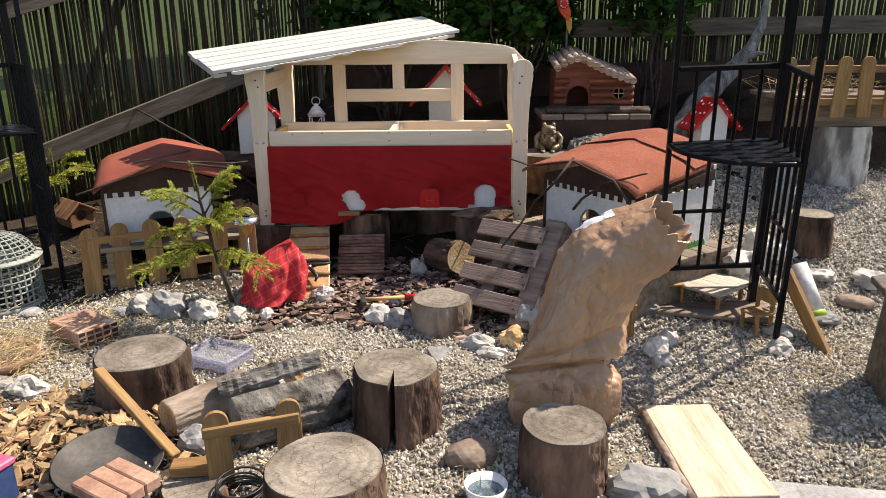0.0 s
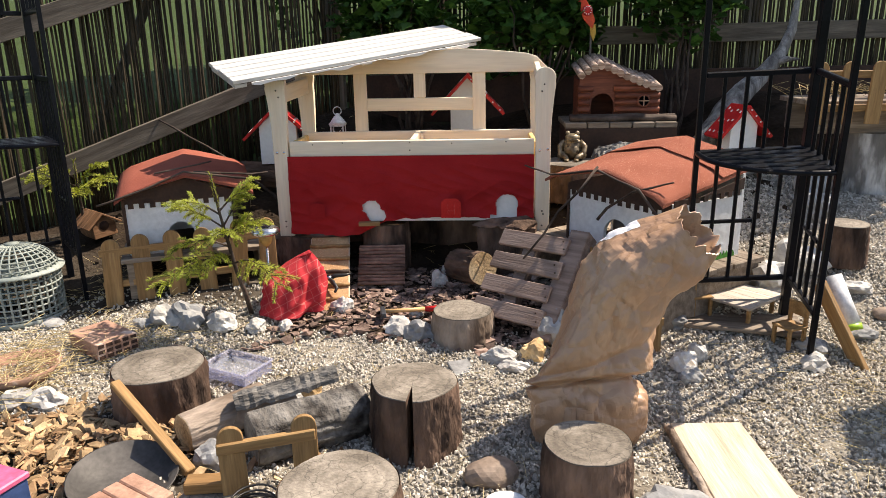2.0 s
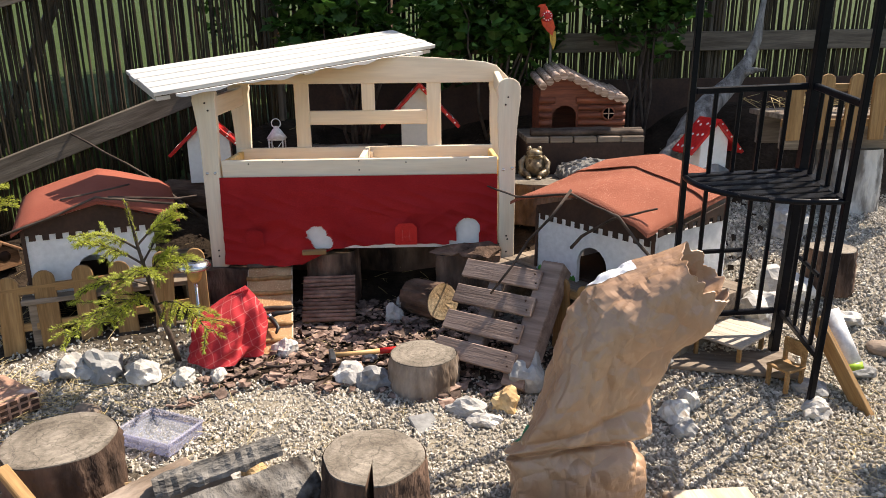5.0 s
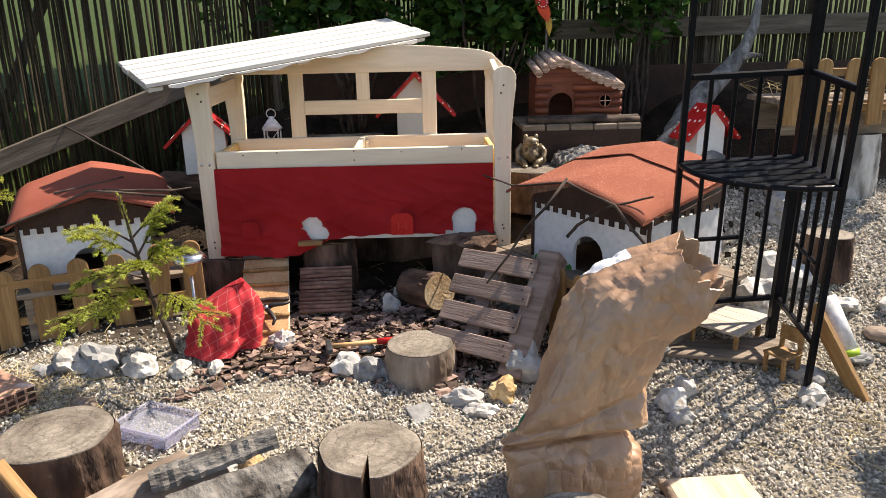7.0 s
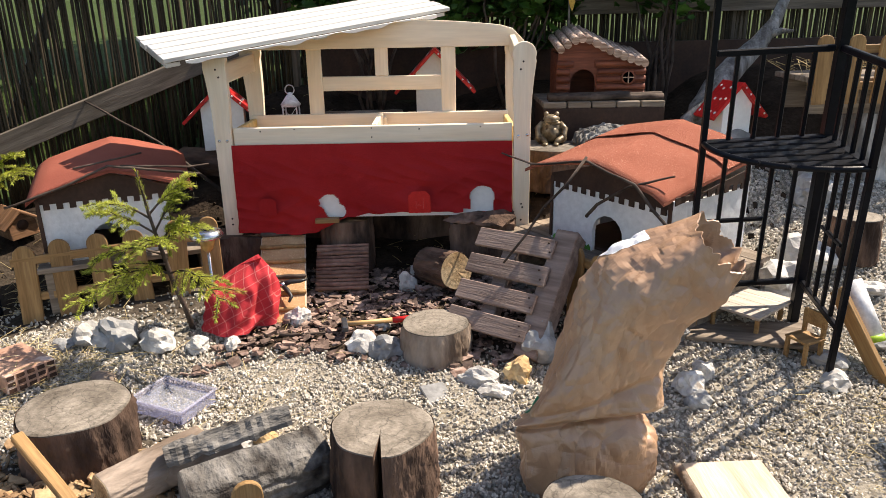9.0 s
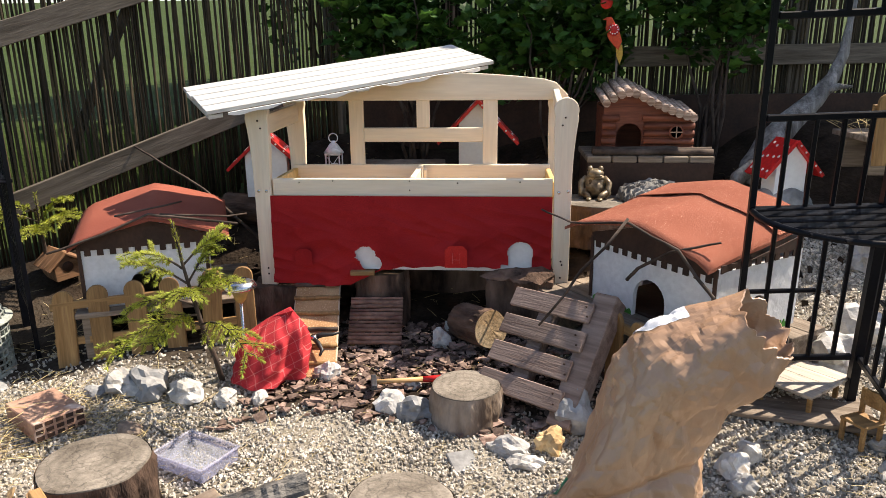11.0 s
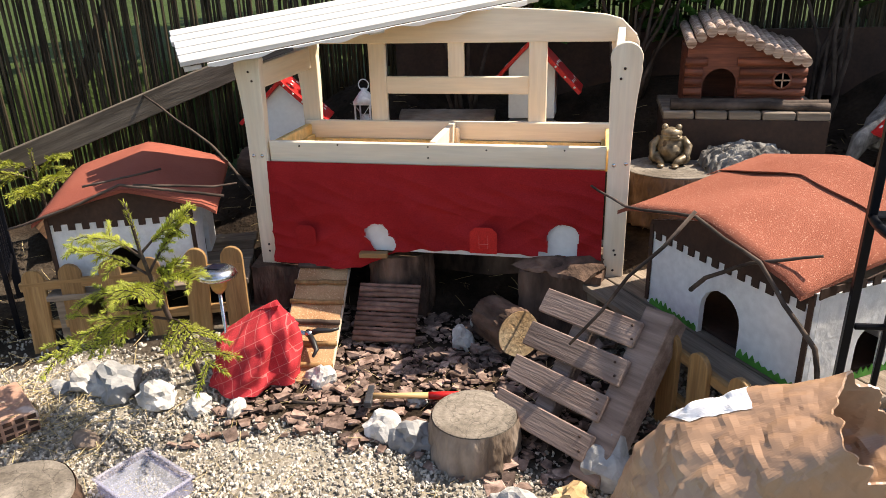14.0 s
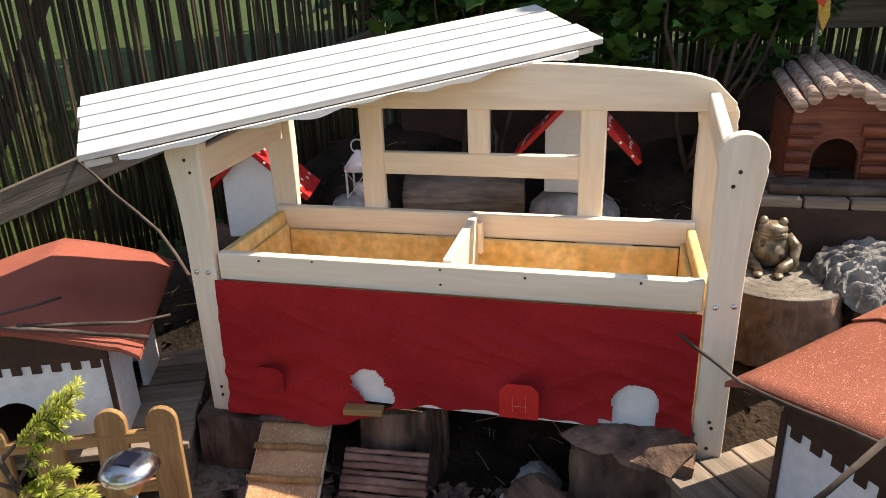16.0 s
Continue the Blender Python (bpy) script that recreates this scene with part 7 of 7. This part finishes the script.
def build_hammer():
    a, b2 = Vector((-0.335, 2.76, 0)), Vector((-0.060, 2.815, 0))
    a.z, b2.z = lift(a.x, a.y) + 0.040, lift(b2.x, b2.y) + 0.034
    h = place(new("hammer"), span(a, b2), "hammer with wooden handle and red painted grip end", "hammer")
    L = (b2 - a).length
    part("handle", tube([(-L / 2, 0, 0), (-L / 6, 0, 0), (L / 6, 0, 0)], [0.0095, 0.0085, 0.0105], 10), HANDLE_WOOD, h)
    part("grip", tube([(L / 6, 0, 0), (L / 3, 0, 0), (L / 2 - 0.004, 0, 0), (L / 2, 0, 0)], [0.011, 0.0125, 0.0125, 0.010], 10), RED_PAINT, h, "red painted grip")
    part("head", merge(moved(box(0.022, 0.060, 0.022, 0.003), pose(-L / 2 + 0.010, -0.02, 0)), moved(box(0.020, 0.050, 0.010, 0.003), pose(-L / 2 + 0.010, 0.028, 0, 0, 0, 0))), HAMMER_STEEL, h, "dark forged steel head")
    return h


build_hammer()
twig([on(-0.56, 2.725, 0.02), on(-0.395, 2.742, 0.018)], 0.010, 0.008, "flat brown stick lying on mulch", 31, name="stick")


def build_pruners():
    p = thing("pruning_shears", (-0.592, 2.965, 0.172), "black handled pruning shears lying on a ramp", "pruning shears", rx=27)
    part("handle", tube([(0, 0, 0.012), (0.03, 0.015, 0.014), (0.07, 0.020, 0.012), (0.095, 0.032, 0.010)], [0.010, 0.010, 0.007, 0.004], 8), BLACK_RUBBER, p)
    part("handle", tube([(0, 0, 0.012), (0.025, -0.03, 0.014), (0.045, -0.06, 0.012), (0.040, -0.085, 0.010)], [0.010, 0.010, 0.008, 0.005], 8), BLACK_RUBBER, p)
    part("pivot", lathe([(0.0, 0.012), (0.012, 0.010), (0.014, 0.0)], 12), STEEL, p, m=pose(0.0, 0, 0.012))
    part("blade", prism([(0, -0.008), (-0.045, 0.0), (-0.05, 0.012), (-0.01, 0.010)], 0.004), STEEL, p, m=pose(0, 0, 0.012, -90))
    return p


build_pruners()


def build_plastic_box():
    b = thing("plastic_box", (-0.815, 2.345, lift(-0.815, 2.345) + 0.003), "clear plastic food box with water on gravel", "box", rz=-24)
    W, D, H = 0.205, 0.15, 0.046
    part("bottom", box(W, D, 0.003, 0.001), CLEAR, b, m=pose(0, 0, 0.0015))
    for s in (-1, 1):
        part("wall", box(W, 0.003, H - 0.004, 0.001), CLEAR, b, m=pose(0, s * D / 2, H / 2))
        part("wall", box(0.003, D - 0.004, H - 0.004, 0.001), CLEAR, b, m=pose(s * W / 2, 0, H / 2))
        part("rim", box(W + 0.016, 0.010, 0.006, 0.002), CLEAR, b, m=pose(0, s * (D / 2 + 0.003), H))
        part("rim", box(0.010, D - 0.004, 0.006, 0.002), CLEAR, b, m=pose(s * (W / 2 + 0.003), 0, H))
    wat = clear_plastic("still_water", (0.80, 0.82, 0.88))
    part("water", box(W - 0.005, D - 0.005, 0.026, 0.0), wat, b, "shallow water", pose(0, 0, 0.0165))
    return b


build_plastic_box()


def build_table_set():
    pz = lift(1.11, 2.60) + 0.012
    board("panel", thing("floor_panel", (1.10, 2.66, pz), "grey board panel under toy table and chairs", "panel", rz=-14), (-0.21, 0, -0.006), (0.21, 0, -0.006), 0.36, 0.016, DECK_WOOD)
    top = 0.215
    t = thing("toy_table", (1.09, 2.675, pz + 0.002), "small pale wooden toy table under a metal shelf", "table", rz=-50)
    h = top - pz
    for i in range(4):
        part("top_slat", box(0.250, 0.061, 0.010, 0.001), TABLE_WOOD, t, m=pose(0, -0.0938 + 0.0625 * i, h - 0.005))
    for sx in (-1, 1):
        for sy in (-1, 1):
            part("leg", box(0.013, 0.013, h - 0.010, 0.001), PICKET_WOOD, t, m=pose(sx * 0.100, sy * 0.082, (h - 0.010) / 2))
    c = thing("toy_chair", (1.195, 2.43, lift(1.195, 2.43) + 0.008), "small varnished wooden toy chair on gravel", "chair", "toy chairs", rz=25)
    part("seat", box(0.085, 0.085, 0.009, 0.002), PICKET_WOOD, c, m=pose(0, 0, 0.075))
    for sx in (-1, 1):
        for sy in (-1, 1):
            part("leg", box(0.012, 0.012, 0.072, 0.001), PICKET_WOOD, c, m=pose(sx * 0.034, sy * 0.034, 0.036))
        part("back_post", box(0.012, 0.012, 0.075, 0.001), PICKET_WOOD, c, m=pose(0.036, sx * 0.034, 0.117))
    part("backrest", box(0.010, 0.085, 0.05, 0.002), PICKET_WOOD, c, m=pose(0.036, 0, 0.135))
    copy_thing(c, pose(0.935, 2.655, lift(0.935, 2.655) + 0.006, 0, 0, 190))


build_table_set()
lb = thing("leaning_board", (1.40, 2.29, 0.055), "worn yellow board leaning against a metal shelf", "board")
board("board", lb, (0, 0, 0), (-0.085, 0.215, 0.26), 0.058, 0.020, PICKET_WOOD, up=(0.9, 0.3, 0.1))
cup = thing("plastic_tumbler", (1.405, 2.42, 0.165), "white tapered plastic tumbler with lime base", "tumbler", rx=-28, ry=-12)
part("body", lathe([(0.040, 0.022), (0.026, 0.205), (0.023, 0.205), (0.036, 0.026), (0.0, 0.026)], 20), WHITE_ENAMEL, cup)
part("base", lathe([(0.0, 0), (0.040, 0.0), (0.041, 0.022), (0.0, 0.022)], 20), LIME_PLASTIC, cup, "lime green base")


def build_side_table():
    t = thing("low_wooden_stool", (1.625, 1.99, lift(1.625, 1.99)), "weathered wooden stool with slanted plank legs", "stool", rz=-14)
    for k in range(2):
        part("top_board", box(0.46, 0.125, 0.025, 0.003), RAIL_WOOD, t, m=pose(0, -0.064 + 0.128 * k, 0.345))
    for s in (-1, 1):
        part("leg_plank", box(0.024, 0.21, 0.34, 0.003), RAIL_WOOD, t, m=pose(s * 0.185, 0, 0.166, 0, -s * 4, 0))
    part("stretcher", box(0.33, 0.024, 0.07, 0.003), RAIL_WOOD, t, m=pose(0, 0, 0.27))


build_side_table()
solo("concrete_slab", box(0.34, 0.22, 0.04, 0.006), BLOCK_GREY, (1.06, 1.47, 0.012), "grey concrete slab lying in gravel", "slab", rz=-8)


def build_wicker_dome():
    d = thing("woven_dome", (-1.915, 2.80, lift(-1.915, 2.80)), "grey-green woven plastic dome shelter on gravel", "animal shelter")
    R, H = 0.165, 0.20
    base = part("base", lathe([(R, 0), (R + 0.006, 0.004), (R + 0.006, 0.022), (R, 0.024), (R - 0.008, 0.012)], 32, True), GREY_WICKER, d)
    for j in range(7):
        z = 0.03 + 0.026 * j
        part("hoop", tube([(R * math.cos(a), R * math.sin(a), z) for a in [2 * math.pi * i / 40 for i in range(41)]], 0.005, 4), GREY_WICKER, d)
    for k in range(36):
        a = 2 * math.pi * k / 36
        part("upright", box(0.008, 0.006, H, 0.0), GREY_WICKER, d, m=pose(R * math.cos(a), R * math.sin(a), H / 2 + 0.01, 0, 0, math.degrees(a) + 90))
    part("rim", lathe([(R - 0.012, 0), (R + 0.020, 0.0), (R + 0.022, 0.008), (R - 0.012, 0.016)], 36, True), GREY_WICKER, d, "wide flat rim", pose(0, 0, H + 0.012))
    def dome(f):
        return (R - 0.006) * math.cos(f * 1.42), H + 0.022 + 0.105 * math.sin(f * 1.42)
    for j in range(8):
        r, z = dome(j / 8)
        part("hoop", tube([(r * math.cos(a), r * math.sin(a), z) for a in [2 * math.pi * i / 36 for i in range(37)]], 0.0045, 4), GREY_WICKER, d)
    for k in range(28):
        a = 2 * math.pi * k / 28
        pts = [(dome(i / 6)[0] * math.cos(a), dome(i / 6)[0] * math.sin(a), dome(i / 6)[1]) for i in range(7)]
        part("rib", tube(pts, 0.0045, 4), GREY_WICKER, d)
    part("cap", lathe([(0.03, 0), (0.026, 0.01), (0.0, 0.013)], 16), GREY_WICKER, d, m=pose(0, 0, H + 0.125))
    return d


build_wicker_dome()


def build_small_hut():
    h = thing("bird_hut", (-1.92, 3.49, lift(-1.92, 3.49) + 0.004), "small brown wooden nest box tilted on the ground", "nest box", rz=52, ry=-6)
    wood = mat("reddish_nest_box_wood", (0.16, 0.075, 0.035), (0.30, 0.16, 0.085), 3, 0.7, 0.4, 12, ALONG, 0.1)
    part("body", prism([(-0.06, 0), (0.06, 0), (0.06, 0.07), (0, 0.115), (-0.06, 0.07)], 0.17, 0.002), wood, h, m=pose(0, -0.085, 0.0, 0, 0, 0))
    part("entrance", lathe([(0.0, 0.001), (0.024, 0.001), (0.024, -0.002)], 18), BROWN_TRIM, h, "dark round entrance", pose(0, -0.0865, 0.06, 90))
    for s in (-1, 1):
        m = span((0, 0, 0.124), (s * 0.085, 0, 0.062))
        for k in range(3):
            part("roof_slat", box(0.112, 0.066, 0.010, 0.002), wood, h, m=m @ pose(0, -0.068 + 0.068 * k, 0))
    return h


build_small_hut()

# straw nest bowl, enamel bowl, dish, coil, colourful box
nest = thing("straw_bowl", (-1.60, 2.26, lift(-1.60, 2.26)), "shallow clay bowl filled with straw", "bowl")
part("bowl", lathe([(0.0, 0.0), (0.11, 0.0), (0.15, 0.05), (0.145, 0.052), (0.105, 0.008), (0.0, 0.008)], 26), CLAY, nest)
bowl = thing("enamel_bowl", (0.155, 1.545, lift(0.155, 1.545)), "small white bowl with water on gravel", "bowl")
part("bowl", lathe([(0.0, 0.0), (0.046, 0.0), (0.058, 0.052), (0.055, 0.053), (0.043, 0.005), (0.0, 0.005)], 28), WHITE_ENAMEL, bowl)
part("water", lathe([(0.0, 0.030), (0.0495, 0.030)], 28), clear_plastic("bowl_water", (0.55, 0.62, 0.66)), bowl, "clear water")
dish = thing("round_dish", (-0.90, 1.655, 0.008), "dull dark metal dish leaning between stump and tile", "dish", rx=7, ry=6)
part("dish", lathe([(0.0, 0.004), (0.115, 0.004), (0.142, 0.045), (0.146, 0.045), (0.120, 0.0), (0.0, 0.0)], 32), GALV, dish)
sl = thing("wood_slice", (-0.62, 1.55, 0.004), "flat sawn wood slice lying on the ground", "wood slice")
log_parts(sl, 0.085, 0.035, 44, BARK, CUT_GREY)
solo("offcut", box(0.11, 0.05, 0.035, 0.004), PICKET_WOOD, (-0.64, 1.60, 0.060), "short brown wood offcut on a wood slice", "offcut", rz=8)
coil = thing("wire_coil", (-0.485, 1.525, 0.008), "coil of dark wire lying on the ground", "wire")
for k in range(7):
    pts = [((0.062 - 0.003 * (k % 3)) * math.cos(a), (0.062 - 0.003 * (k % 3)) * math.sin(a) + 0.004 * math.sin(k), 0.004 + 0.009 * k + 0.004 * math.sin(a + k)) for a in [2 * math.pi * i / 24 for i in range(25)]]
    part("winding", tube(pts, 0.0032, 5), BLACK_RUBBER, coil)
cb = thing("painted_box", (-1.165, 1.50, 0.0), "upright box with pink top and coloured stripes", "box", rz=-18)
part("body", box(0.13, 0.12, 0.11, 0.004), BLUE_PAINT, cb, m=pose(0, 0, 0.056))
part("lid", box(0.14, 0.13, 0.018, 0.004), PINK_PAINT, cb, "pink lid", pose(0, 0, 0.121))
for k, m2 in enumerate((RED_PAINT, YELLOW_PAINT, RED_PAINT)):
    part("stripe", box(0.022, 0.124, 0.10, 0.001), m2, cb, m=pose(-0.045 + 0.034 * k, -0.001, 0.057))


# ---------------------------------------------------------------- trees beyond the fence, whose shade lies on the bank
def shade_tree(x, y, zc, rx, ry, rz_, n, seed, label):
    r = random.Random(seed)
    gz = lift(x, y)
    t = thing("broadleaf_tree", (x, y, gz), label, "tree", "trees beyond the fence")
    h = zc - gz
    part("trunk", tube(wander((0, 0, -0.05), (0.05, 0.03, h), 8, 0.03, seed), [0.10, 0.095, 0.09, 0.08, 0.075, 0.07, 0.06, 0.05, 0.04], 10, 0.2, seed), BARK, t)
    clumps = []
    for k in range(26):
        while True:
            v = Vector((r.uniform(-1, 1), r.uniform(-1, 1), r.uniform(-1, 1)))
            if 0.2 < v.length < 1:
                break
        c = Vector((v.x * rx, v.y * ry, h + v.z * rz_))
        clumps.append(c)
        if k % 2:
            part("limb", tube(wander((0.04, 0.02, h * 0.8), c, 5, 0.05, seed + k), [0.035, 0.03, 0.024, 0.018, 0.012, 0.006], 6, 0.2, k), BARK, t)
    spots = []
    for _ in range(n):
        c = r.choice(clumps)
        p = c + Vector((r.gauss(0, 0.20), r.gauss(0, 0.18), r.gauss(0, 0.16)))
        spots.append((p.x, p.y, p.z, r.uniform(0.09, 0.15), r.uniform(-0.5, 1.2), r.uniform(-0.7, 0.7), r.uniform(0, 6.28), 1, 1, 1))
    scatter("crown", [LEAF_SHAPE], spots, LEAF, "dense green leaves", "", t)
    return t


shade_tree(1.9, 6.0, 3.3, 1.2, 0.85, 0.7, 4200, 71, "leafy tree out of view beyond the reed fence, shading the bank")
shade_tree(4.0, 5.7, 3.2, 1.2, 1.0, 0.7, 4200, 72, "leafy tree out of view beyond the reed fence, shading the bank")
# Unseen third tree, added only to cut sky light on the bank.
shade_tree(-0.3, 6.6, 3.4, 1.2, 0.9, 0.7, 3600, 73, "leafy tree out of view beyond the reed fence, shading the bank")
